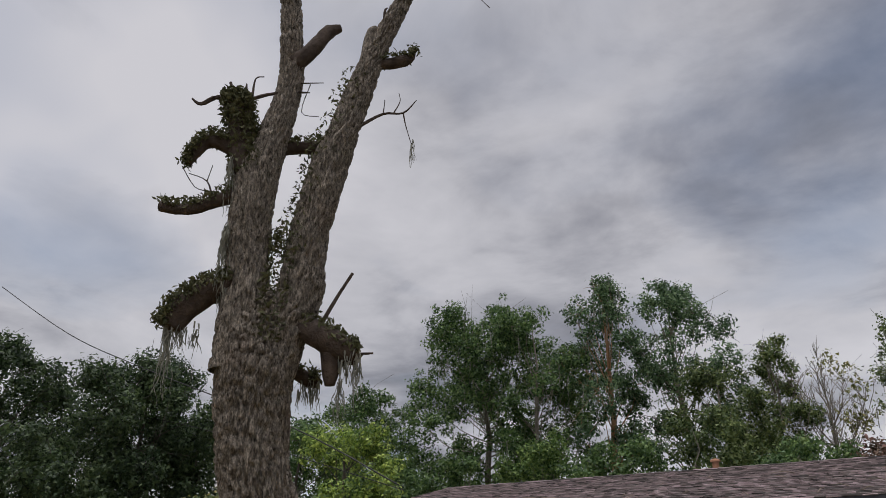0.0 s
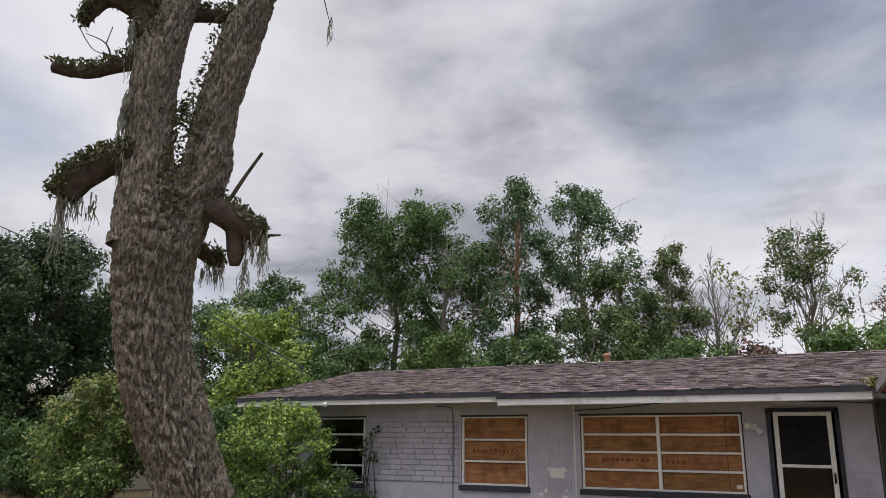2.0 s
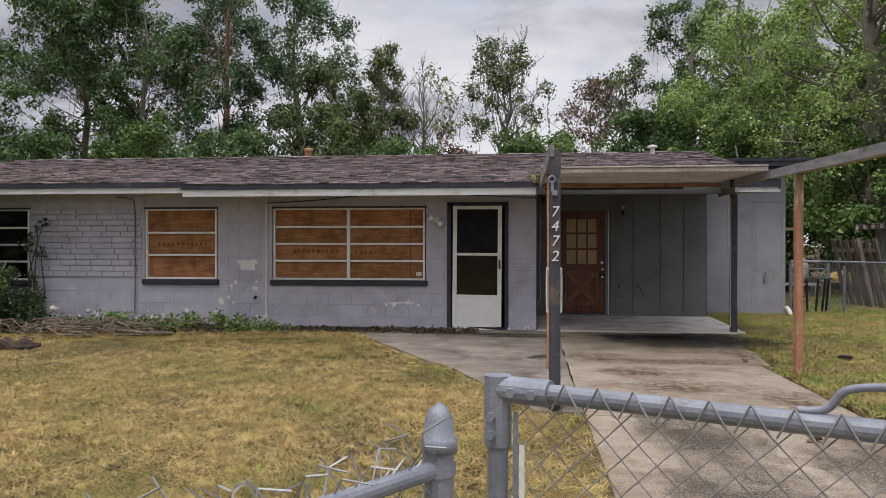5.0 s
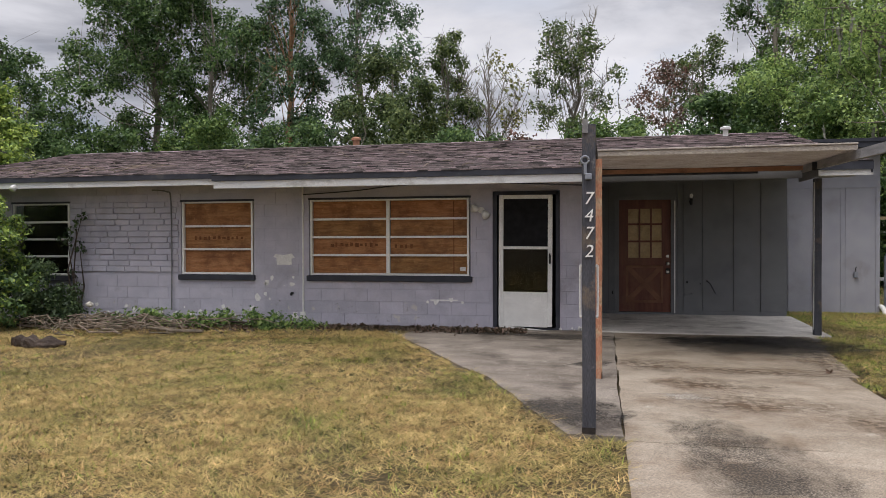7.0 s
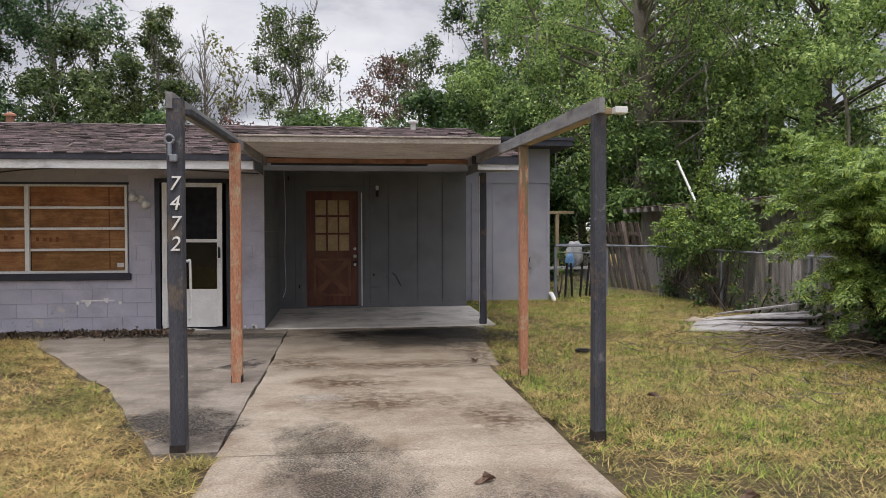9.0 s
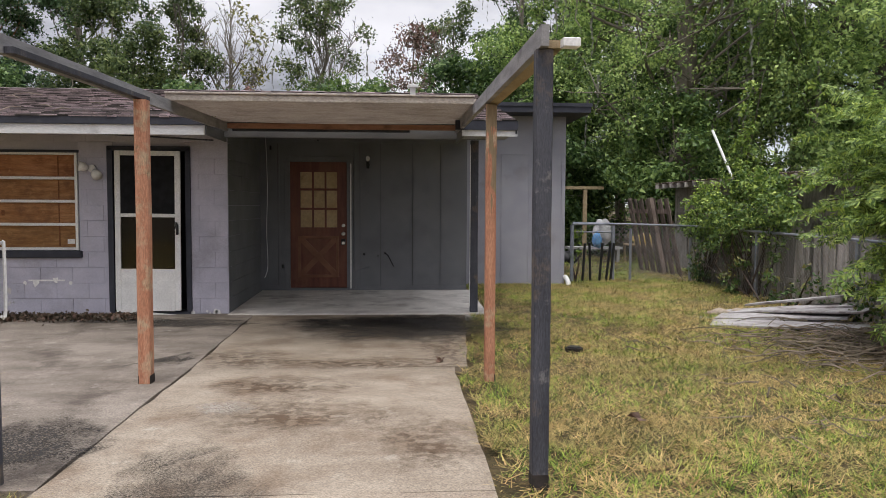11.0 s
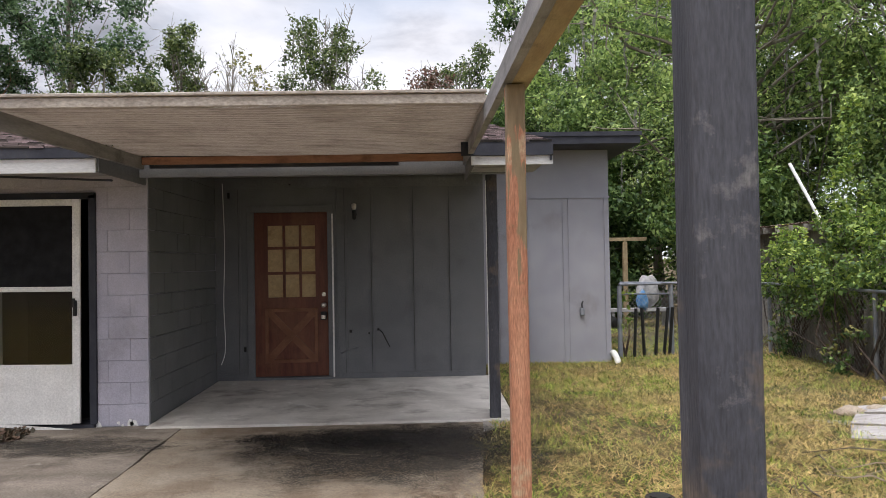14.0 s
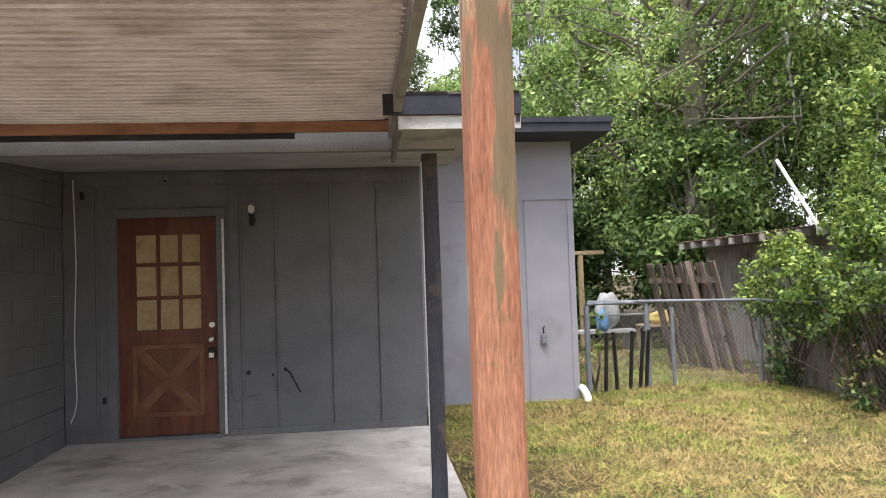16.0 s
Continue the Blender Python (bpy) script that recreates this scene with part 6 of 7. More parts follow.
def fence_post(parent, x, y, z0, z1, r=0.03, dome=True, name="fence_post"):
    pts, rad = [(x, y, z0), (x, y, z1 - 0.09)], [r, r]
    ob = part(name, tube(pts, rad, 16), GALV, parent, smooth=False)
    if dome:
        part("post_cap", tube([(x, y, z1 - 0.095), (x, y, z1 - 0.07), (x, y, z1 - 0.068), (x, y, z1 - 0.03), (x, y, z1 - 0.01), (x, y, z1)], [r * 1.22, r * 1.22, r * 1.05, r * 0.95, r * 0.6, r * 0.12], 16), GALV, ob, "domed steel cap", True)
    return ob


PA, PB = (0.23, 2.16), (-0.23, 1.5)
pa = fence_post(ff, *PA, G - 0.05, 1.0, 0.029)
fence_post(ff, *PB, G - 0.05, 0.96, 0.029)
part("top_rail", tube([(PA[0], PA[1], 0.872), (PB[0], PB[1], 0.872)], 0.018, 14), GALV, ff)
for z in (0.872, 0.62, 0.3):
    part("tension_band", tube([(PA[0], PA[1], z - 0.012), (PA[0], PA[1], z + 0.012)], 0.033, 14), GALV, pa, "steel tension band")
wire_part(link_panel(PB, PA, -0.12, 0.9), ff)
rs = random.Random(17)
segs = []
dx, dy = PB[0] - PA[0], PB[1] - PA[1]
for i in range(36):
    t = i / 36
    a = (PA[0] + dx * t, PA[1] + dy * t, 0.885)
    b = (a[0] + rs.uniform(-0.04, 0.04), a[1] + rs.uniform(-0.04, 0.04), 0.885 + rs.uniform(0.03, 0.075))
    c = (b[0] + rs.uniform(-0.05, 0.05), b[1] + rs.uniform(-0.04, 0.04), b[2] + rs.uniform(-0.02, 0.03))
    segs += [(a, b), (b, c)]
wire_part(segs, ff, 0.002, label="twisted loose wire ends along the rail")

gate = thing("fence_gate", "galvanised chain-link gate standing ajar beside its post", "gate")
GA, GB = np.array((0.335, 2.42)), np.array((1.115, 2.045))
gd = (GB - GA) / np.linalg.norm(GB - GA)
ZG = 0.982
part("gate_upright", tube([(GA[0], GA[1], G + 0.06), (GA[0], GA[1], ZG + 0.012)], 0.024, 14), GALV, gate)
part("gate_upright", tube([(GB[0], GB[1], G + 0.06), (GB[0], GB[1], ZG)], 0.021, 14), GALV, gate)
part("gate_rail", tube([(*GA, ZG), (*GB, ZG)], 0.021, 14), GALV, gate)
part("gate_rail", tube([(*GA, G + 0.09), (*GB, G + 0.09)], 0.021, 14), GALV, gate)
bm = tube([(GA[0], GA[1], ZG - 0.13), (GA[0], GA[1], ZG + 0.03)], 0.031, 14)
tube([(*(GA - gd * 0.01), ZG), (*(GA + gd * 0.13), ZG)], 0.03, 14, bm)
for s_, z in ((0.05, 0), (0.1, 0), (0.0, -0.06), (0.0, -0.1)):
    q = GA + gd * s_
    tube([(q[0] - gd[1] * -0.03, q[1] - 0.026, ZG + z), (q[0] - gd[1] * -0.04, q[1] - 0.038, ZG + z)], 0.011, 6, bm)
part("corner_elbow", bm, GALV, gate, "cast steel corner elbow with bolts")
bm = bmesh.new()
for z in (0.66, 0.72):
    tube([(PA[0], PA[1], z - 0.01), (PA[0], PA[1], z + 0.01)], 0.04, 12, bm)
    tube([(PA[0] + 0.03, PA[1] + 0.03, z), (GA[0], GA[1], z)], 0.014, 8, bm)
part("hinge", bm, GALV, gate, "strap hinge")
q0 = GA + gd * 0.045
part("tension_bar", box(q0[0] - 0.006, q0[0] + 0.006, q0[1] - 0.006, q0[1] + 0.006, G + 0.12, ZG - 0.05), GALV, gate)
part("tag_strip", box(q0[0] + 0.008, q0[0] + 0.02, q0[1] - 0.014, q0[1] - 0.008, 0.72, 0.86), WHITE, gate, "white plastic strip")
wire_part(link_panel(tuple(GA + gd * 0.03), tuple(GB - gd * 0.02), G + 0.1, ZG - 0.005), gate)
segs = []
for i in range(11):
    q = GA + gd * (0.16 + i * 0.075)
    p = lambda a, z: (q[0] + gd[0] * a, q[1] + gd[1] * a - 0.024, z)
    segs += [(p(-0.03, ZG - 0.03), p(0, ZG + 0.027)), (p(0, ZG + 0.027), p(0.035, ZG - 0.03))]
wire_part(segs, gate, 0.0026, label="wire ties hooked over the rail")
f0, f1 = GA + gd * 0.62, GA + gd * 0.86
part("fork_latch", tube(spline([(*f0, ZG + 0.022), (*(f0 + gd * 0.05), ZG + 0.03), (*(f0 + gd * 0.09), ZG + 0.07), (*(f0 + gd * 0.2), ZG + 0.075), (*(f0 + gd * 0.235), ZG + 0.02), (*(f0 + gd * 0.25), ZG + 0.02), (*(f0 + gd * 0.28), ZG + 0.12), (*(f0 + gd * 0.32), ZG + 0.13)], 5), 0.008, 8), GALV, gate, "bent steel fork latch", True)
part("loose_wire", tube(spline([(*(GA + gd * 0.28), 0.5), (*(GA + gd * 0.3), 0.62), (*(GA + gd * 0.36), 0.63), (*(GA + gd * 0.38), 0.6), (*(GA + gd * 0.55), 0.6), (*(GA + gd * 0.75), 0.52)], 5), 0.004, 6), BLACK, gate, "rusty wire hooked in the mesh", True)

# side fence along the lot, chain link in front of old pickets
XF = 8.4
sf = thing("side_fence", "galvanised chain-link side fence overgrown with vines", "fence")
ys = [4.6, 7.2, 9.8, 12.4, 15.0, 17.68]
for y in ys:
    fence_post(sf, XF, y, G - 0.05, 0.99, 0.028, False)
part("top_rail", tube(spline([(XF, 4.6, 0.92), (XF, 10, 0.9), (XF - 0.01, 15, 0.925), (XF, 17.68, 0.945)], 4), 0.02, 10), GALV, sf)
segs = []
for a, b in zip(ys, ys[1:]):
    if b > 9 and a < 21:
        segs += link_panel((XF - 0.02, a), (XF - 0.02, b), -0.12, 0.9, 0.08)
wire_part(segs, sf, 0.002)

wf = thing("picket_fence", "old silvered wooden board fence leaning behind the chain link", "fence")
rs = random.Random(23)
y = 6.0
picket = [finish("picket", box(-0.01, 0.01, -0.065, 0.065, 0, h, None, 0.004), GREYWOOD) for h in (1.02, 1.1, 1.17)]
while y < 17.4:
    if rs.random() < 0.93:
        ob = new("picket", rs.choice(picket))
        ob.parent = wf
        ob.matrix_basis = pose(XF + 0.28 + rs.uniform(-0.03, 0.03), y, G + rs.uniform(-0.03, 0.02), rs.uniform(-2.5, 2.5), rs.uniform(-3, 3), rs.uniform(-4, 4))
    y += 0.142
for z in (0.15, 0.85):
    part("fence_rail", box(XF + 0.3, XF + 0.34, 6.0, 17.4, z, z + 0.08), GREYWOOD, wf)
lp = thing("fallen_panel", "leaning dark weathered fence panel with two rails and props", "fence panel", (XF + 0.1, 19.3, G), rz=0)
pk = finish("picket", box(-0.01, 0.01, -0.065, 0.065, 0, 1.68, None, 0.004), OLDFENCE)
for i in range(14):
    ob = new("picket", pk)
    ob.parent = lp
    ob.matrix_basis = pose(0.03 * (i % 2) - 0.02 * i, -0.95 + i * 0.14, rs.uniform(-0.02, 0.03), -8, -9, rs.uniform(-2, 2))
for z in (0.5, 1.35):
    ob = part("rail", box(-0.06, -0.02, -0.95, 0.95, 0, 0.09), OLDFENCE, lp)
    ob.matrix_basis = pose(-0.06 - z * 0.17, z * 0.13, z, 0, 0, 8)
for yy in (0.9, -0.55):
    ob = part("prop", box(-0.04, 0.04, -0.04, 0.04, 0, 1.72), OLDFENCE, lp, "bare grey post")
    ob.matrix_basis = pose(-0.2, yy, 0, -10, -8, 0)

# lean-to of the neighbour
lt = thing("neighbour_shed", "low shed with rusted tin roof and exposed rafters behind the fence", "shed")
part("wall", box(XF + 1.0, XF + 1.12, 9.0, 21.2, G, 1.75), GREYWOOD, lt)
bm, xs, y = bmesh.new(), 0, 8.8
verts = []
k = 0
while y < 21.4:
    verts.append([bm.verts.new((XF + 0.55 - 0.02 * (k % 5 == 0), y, 1.86 + 0.02 * (k % 2))), bm.verts.new((XF + 4.5, y, 2.02 + 0.02 * (k % 2)))])
    y += 0.05
    k += 1
for a, b in zip(verts, verts[1:]):
    bm.faces.new((a[0], a[1], b[1], b[0]))
bmesh.ops.solidify(bm, geom=bm.faces[:], thickness=0.008)
part("tin_roof", bm, RUSTROOF, lt, "rusted corrugated tin roof")
rf = finish("rafter", box(0, 3.6, -0.025, 0.025, -0.05, 0.05), GREYWOOD)
y = 9.0
while y < 21.3:
    ob = new("rafter", rf)
    ob.parent = lt
    ob.matrix_basis = pose(XF + 0.5, y, 1.795, 0, -2.3, 0)
    y += 0.45
part("eave_board", box(XF + 0.58, XF + 0.6, 8.9, 13.2, 1.72, 1.84), GREYWOOD, lt)
nr = thing("neighbour_house", "neighbouring house with shingle roof behind the side fence", "house")
part("wall", box(12.2, 12.4, 5, 16, G, 2.4), STUCCO, nr)
bm = bmesh.new()
v = [bm.verts.new(p) for p in ((11.2, 4.5, 2.35), (11.2, 16.6, 2.35), (16, 16.6, 3.7), (16, 4.5, 3.7))]
bm.faces.new(v)
bmesh.ops.solidify(bm, geom=bm.faces[:], thickness=-0.1)
bmesh.ops.recalc_face_normals(bm, faces=bm.faces)
part("roof", bm, SHINGLE, nr)
part("red_trim", box(12.17, 12.199, 10.0, 10.12, 0.7, 1.9), mat("red_trim_paint", (0.4, 0.03, 0.03), (0.5, 0.05, 0.05), 5, 0.6, 0), nr, "red window trim")
pole = thing("leaning_pole", "white plastic pipe leaning against the shed roof", "pole", (8.97, 17.2, 1.865))
part("pipe", tube([(0.01, -0.02, -0.03), (-0.13, 0.62, 0.93)], 0.025, 10), WHITE, pole)

# side gate by the wing
sg = thing("side_gate", "short chain-link gate with rusted bars by the wing", "gate")
for x, y in ((6.0, 17.35), (6.86, 17.62)):
    fence_post(sg, x, y, G - 0.04, 1.05, 0.035, False)
part("gate_rail", tube([(6.0, 17.35, 0.98), (6.86, 17.62, 0.97)], 0.02, 10), GALV, sg)
part("gate_rail", tube([(6.0, 17.35, 0.84), (6.86, 17.62, 0.82)], 0.014, 8), GALV, sg)
rb = finish("bar", tube([(0, 0, 0), (0, 0, 0.8)], 0.024, 8), BLACK)
for i, (t, l) in enumerate(((0.25, 3), (0.45, -2), (0.66, 4), (0.82, 6), (0.93, 5))):
    ob = new("bar", rb)
    ob.parent = sg
    ob.matrix_basis = pose(6.0 + 0.86 * t, 17.35 + 0.27 * t - 0.02, G, 0, l, 0)
wire_part(link_panel((6.0, 17.37), (6.86, 17.64), -0.12, 0.95, 0.08), sg, 0.002)
bf = thing("back_fence", "far chain-link run across the back yard", "fence")
part("top_rail", tube([(6.05, 17.5, 1.0), (7.2, 17.62, 0.975), (8.38, 17.7, 0.945)], 0.02, 10), GALV, bf)
fence_post(bf, 7.2, 17.62, G, 0.98, 0.026, False)
wire_part(link_panel((6.9, 17.66), (8.38, 17.7), -0.12, 0.95, 0.07), bf, 0.002)

# back yard clutter
tb = thing("yard_table", "small weathered wooden table in the back yard", "table", (9.0, 22.4, G))
part("tabletop", box(-0.4, 0.4, -0.3, 0.3, 0.5, 0.54, None, 0.005), RAWWOOD, tb)
for x in (-0.36, 0.36):
    for y in (-0.26, 0.26):
        part("leg", box(x - 0.025, x + 0.025, y - 0.025, y + 0.025, 0, 0.499), RAWWOOD, tb)


def lump(name, label, cat, at, r, material, seed):
    bm = bmesh.new()
    bmesh.ops.create_icosphere(bm, subdivisions=3, radius=1.0)
    for v in bm.verts:
        k = 1 + 0.35 * noise.noise(v.co * 1.6 + Vector((seed, 0, 0))) + 0.15 * noise.noise(v.co * 5 + Vector((0, seed, 0)))
        v.co = Vector((v.co.x * r[0] * k, v.co.y * r[1] * k, max(v.co.z, -0.85) * r[2] * k))
    ob = part(name, bm, material, smooth=True)
    ob.matrix_basis = pose(*at)
    return tagged(ob, label, cat)


lump("toy_bag", "crumpled yellow plastic bag on the yard table", "bag", (9.0, 22.35, G + 0.66), (0.3, 0.2, 0.14), YELLOW, 3)
wb = thing("yard_bench", "low bench with grey legs in the back yard", "bench", (7.9, 22.6, G))
part("seat", box(-0.8, 0.6, -0.2, 0.2, 0.4, 0.46), GREYCLOTH, wb)
for x in (-0.7, 0.5):
    part("leg", box(x - 0.03, x + 0.03, -0.18, 0.18, 0, 0.399), GREYCLOTH, wb)
lump("tarpaulin", "grey tarpaulin heaped over yard junk", "tarpaulin", (8.05, 22.7, G + 0.82), (0.24, 0.2, 0.36), GREYCLOTH, 5)
lump("blue_bag", "blue plastic bag on the yard bench", "bag", (7.85, 22.45, G + 0.62), (0.11, 0.12, 0.22), BLUECLOTH, 7)
lump("old_tyre", "dark round wheel lying by the bench", "tyre", (7.0, 22.3, G + 0.16), (0.28, 0.2, 0.2), BLACK, 8)
trl = thing("trellis", "rough timber frame standing in the back yard", "trellis", (7.3, 23.6, G))
for x in (-0.9, 0.5):
    part("post", box(x - 0.05, x + 0.05, -0.05, 0.05, 0, 1.95), RAWWOOD, trl)
part("crossbar", box(-1.3, 1.0, -0.06, 0.06, 1.96, 2.04), RAWWOOD, trl)
part("board", box(-1.35, -1.2, -0.04, 0.04, 0.9, 2.2), RAWWOOD, trl)

# debris heap
db = [(6.95, 12.5, -24, 1.9, 0.55, 3), (7.35, 12.05, -30, 1.7, 0.4, 5), (7.45, 12.4, -38, 1.5, 0.36, 9), (7.65, 12.75, -45, 1.7, 0.3, 16), (7.8, 12.3, -55, 1.3, 0.35, 10), (7.9, 12.9, -65, 1.4, 0.25, 20)]
whb = mat("weathered_whitewashed_board", (0.26, 0.24, 0.235), (0.44, 0.42, 0.41), 5, 0.85, 0.4, 50, stain=(0.12, 0.085, 0.07), stain_scale=4, stretch=(0.5, 3, 3), bump_d=0.006)
for i, (x, y, a, l, w, tlt) in enumerate(db):
    b = part("plank", box(-l / 2, l / 2, -w / 2, w / 2, -0.014, 0.014, None, 0.004), whb)
    b.matrix_basis = pose(x, y, G + 0.06 + i * 0.045, 3, -tlt * 0.55, a)
    tagged(b, "whitewashed weathered board lying in the debris heap", "plank", "debris boards")
for i, (x, y) in enumerate(((7.3, 13.2), (7.0, 13.15), (7.9, 11.9))):
    lump("stone", "small grey rubble stone by the fence", "stone", (x, y, G + 0.06), (0.16, 0.11, 0.08), CONC, 30 + i)
bm, rs = bmesh.new(), random.Random(41)
for i in range(420):
    x, y = (rs.gauss(7.75, 0.55), rs.gauss(10.7, 0.55)) if i < 330 else (rs.uniform(5.2, 8), rs.uniform(8.0, 11.5))
    a, l = rs.gauss(2.7, 1.1), rs.uniform(0.2, 1.0) * (1 if i < 330 else 0.5)
    z = G + rs.uniform(0.01, 0.2) * (1.0 if i < 330 else 0.15)
    b = rs.uniform(-0.5, 0.5)
    w = rs.uniform(0.5, 1.3)
    tube([(x, y, z), (x + l * 0.33 * math.cos(a), y + l * 0.33 * math.sin(a), z + rs.uniform(-0.02, 0.07)), (x + l * 0.66 * math.cos(a + b * 0.5), y + l * 0.66 * math.sin(a + b * 0.5), z * 0.5 + G * 0.5 + rs.uniform(0.0, 0.08)), (x + l * math.cos(a + b), y + l * math.sin(a + b), G + rs.uniform(0.01, 0.1))], [0.008 * w, 0.007 * w, 0.005 * w, 0.002], 4, bm)
tagged(part("brush_pile", bm, STICKS), "pile of dry cut branches and twigs on the grass", "brush", kind="stuff")


# ---------- shrubs ----------
def shrub(name, label, x, y, clumps, per, size, leafm, seed, stems=9, second=None, z0=None, tuft=0.13):
    rs = np.random.RandomState(seed)
    t = thing(name, label, "shrub", (x, y, G if z0 is None else z0))
    bm = bmesh.new()
    for c in clumps[:stems * 2]:
        c = np.array(c)
        s = np.array([c[0] * 0.25 + rs.normal() * 0.06, c[1] * 0.25 + rs.normal() * 0.06, 0.0])
        m = (s + c[:3]) / 2 + rs.normal(size=3) * 0.08
        tube([tuple(s), tuple(m), tuple(c[:3])], [0.02, 0.014, 0.005], 5, bm)
    tagged(part("stem_tangle", bm, DEADWOOD, t), kind="stuff")
    cs, rr = puffs_of(clumps, rs, 0.0, tuft)
    pts, out = tuft_leaves(cs, rr, size, per, rs)
    pts[:, 2] = np.maximum(pts[:, 2], 0.02)
    pick = np.zeros(len(pts), bool)
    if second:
        # lighter leaves go to the top and upward sides: light from above, in colour
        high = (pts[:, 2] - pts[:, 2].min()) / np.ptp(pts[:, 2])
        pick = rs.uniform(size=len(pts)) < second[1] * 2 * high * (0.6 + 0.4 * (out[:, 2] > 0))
        ob = new("outer_leaves", quick_mesh("outer_leaves", tri_mesh_leaves(pts[pick], out[pick], size, rs), 3, second[0]))
        ob.parent = t
    ob = new("foliage", quick_mesh("foliage", tri_mesh_leaves(pts[~pick], out[~pick], size, rs), 3, leafm))
    ob.parent = t
    return t


def blob(rs, n, ex, ey, z0, z1, k):
    """Clumps filling a rough dome."""
    out = []
    for i in range(n):
        f = rs.uniform(0, 1)
        z = z0 + (z1 - z0) * f
        w = math.sqrt(max(0.15, 1 - (f * 0.93) ** 2))
        a, q = rs.uniform(0, 6.28), math.sqrt(rs.uniform(0.05, 1))
        s = k * rs.uniform(0.7, 1.25)
        out.append((ex * w * q * math.cos(a), ey * w * q * math.sin(a), z, s, s, s * 0.85))
    return out


rs_ = np.random.RandomState(5)
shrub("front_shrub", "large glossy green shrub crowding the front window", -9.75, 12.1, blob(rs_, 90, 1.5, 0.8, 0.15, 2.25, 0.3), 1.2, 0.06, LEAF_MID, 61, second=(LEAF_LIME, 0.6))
# darker leaf colour low down carries the shade inside the bush
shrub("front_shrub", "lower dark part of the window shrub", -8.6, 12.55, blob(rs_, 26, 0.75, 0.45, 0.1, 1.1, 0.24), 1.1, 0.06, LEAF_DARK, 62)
shrub("vine_sprig", "dark vine sprigs beside the window", -8.3, 13.2, [(0.0, 0, 1.75, 0.12, 0.05, 0.16), (0.1, 0, 1.9, 0.1, 0.05, 0.08), (0.05, 0, 1.35, 0.15, 0.05, 0.08), (-0.05, 0, 0.9, 0.1, 0.05, 0.12), (-0.2, 0, 1.5, 0.15, 0.05, 0.1)], 0.9, 0.06, LEAF_DARK, 63, tuft=0.07)
rs_ = np.random.RandomState(6)
cl = [(rs_.uniform(-1.6, 2.4), rs_.uniform(-0.25, 0.15), rs_.uniform(0.03, 0.2), 0.2, 0.14, 0.13) for _ in range(24)]
shrub("foundation_weeds", "low green weeds along the foot of the wall", -6.6, 12.75, cl, 0.8, 0.06, LEAF_BUSH, 64, z0=-0.13, stems=4)
cl = [(rs_.uniform(-0.6, 1.5), rs_.uniform(-0.25, 0.15), rs_.uniform(0.0, 0.08), 0.2, 0.14, 0.07) for _ in range(14)]
shrub("foundation_weeds", "sparse low weeds along the foot of the wall", -4.9, 12.95, cl, 0.6, 0.045, LEAF_BUSH, 65, z0=-0.13, stems=2)
for i, (x, y) in enumerate(((-8.2, 12.5), (-8.05, 12.75), (-7.6, 12.6))):
    lump("white_flower", "white blossom head among the weeds", "flower", (x, y, 0.14 + 0.05 * i), (0.06, 0.05, 0.05), PETAL, 50 + i)
bm, rs = bmesh.new(), random.Random(43)
for i in range(230):
    x, y = rs.gauss(-7.2, 0.8), rs.gauss(12.2, 0.28)
    a, l, b, w = rs.gauss(0.1, 0.9), rs.uniform(0.15, 0.8), rs.uniform(-0.7, 0.7), rs.uniform(0.4, 1.4)
    z = G + 0.07 + rs.uniform(0.0, 0.2)
    tube([(x, y, z), (x + l * 0.4 * math.cos(a), y + l * 0.4 * math.sin(a), z + rs.uniform(-0.02, 0.07)), (x + l * 0.7 * math.cos(a + b), y + l * 0.7 * math.sin(a + b), z + rs.uniform(-0.05, 0.03)), (x + l * math.cos(a + b), y + l * math.sin(a + b), G + 0.06 + rs.uniform(0.0, 0.08))], [0.009 * w, 0.011 * w, 0.007 * w, 0.003], 5, bm)
tagged(part("stick_heap", bm, STICKS), "heap of dry sticks and roots by the wall", "brush", kind="stuff")
rs_ = np.random.RandomState(14)
nl = 9000
lx = rs_.uniform(-8.3, -0.4, nl)
pts = np.column_stack([lx, 12.95 - np.abs(rs_.normal(size=nl)) * np.where(lx < -4.5, 0.32, 0.14) + rs_.uniform(0, 0.3, nl), -0.105 + np.abs(rs_.normal(size=nl)) * 0.02])
tagged(new("leaf_litter", quick_mesh("leaf_litter", leaves(pts, 0.06, rs_), 4, LITTER)), "dark rotting leaf litter along the wall foot", "leaf litter", kind="stuff")
lg = thing("rotten_log", "short dark rotten log lying on the lawn", "log", (-6.95, 10.6, G))
part("wood", tube(spline([(0.44, 0.08, 0.07), (0.26, 0.03, 0.06), (0.08, -0.03, 0.06), (-0.12, 0.02, 0.08), (-0.26, 0.05, 0.09), (-0.36, 0.02, 0.1)], 6), [0.03 + 0.045 * min(1, i / 6) - 0.02 * math.sin(i * 0.7) for i in range(31)], 14, None, 0.6, 3), DEADWOOD, lg)
st = thing("dead_branch", "bleached forked branch lying by the weeds", "branch", (-5.7, 12.0, G + 0.06))
part("wood", tube(spline([(-0.45, 0.1, 0.06), (0, 0, 0.05), (0.5, 0.02, 0.04)]), 0.025, 7, None, 0.3), STICKS, st)
rs_ = np.random.RandomState(15)
nl = 5200
ang, rad = rs_.uniform(0, 2 * math.pi, nl), np.abs(rs_.normal(size=nl)) * 0.5
px_, py_ = rad * np.cos(ang), rad * np.sin(ang) * 0.5
base_ = np.column_stack([-8.3 + px_, 10.95 + py_, G + 0.02 + rs_.uniform(0, 1, nl) * 0.11 * np.exp(-rad * rad * 2.5)])
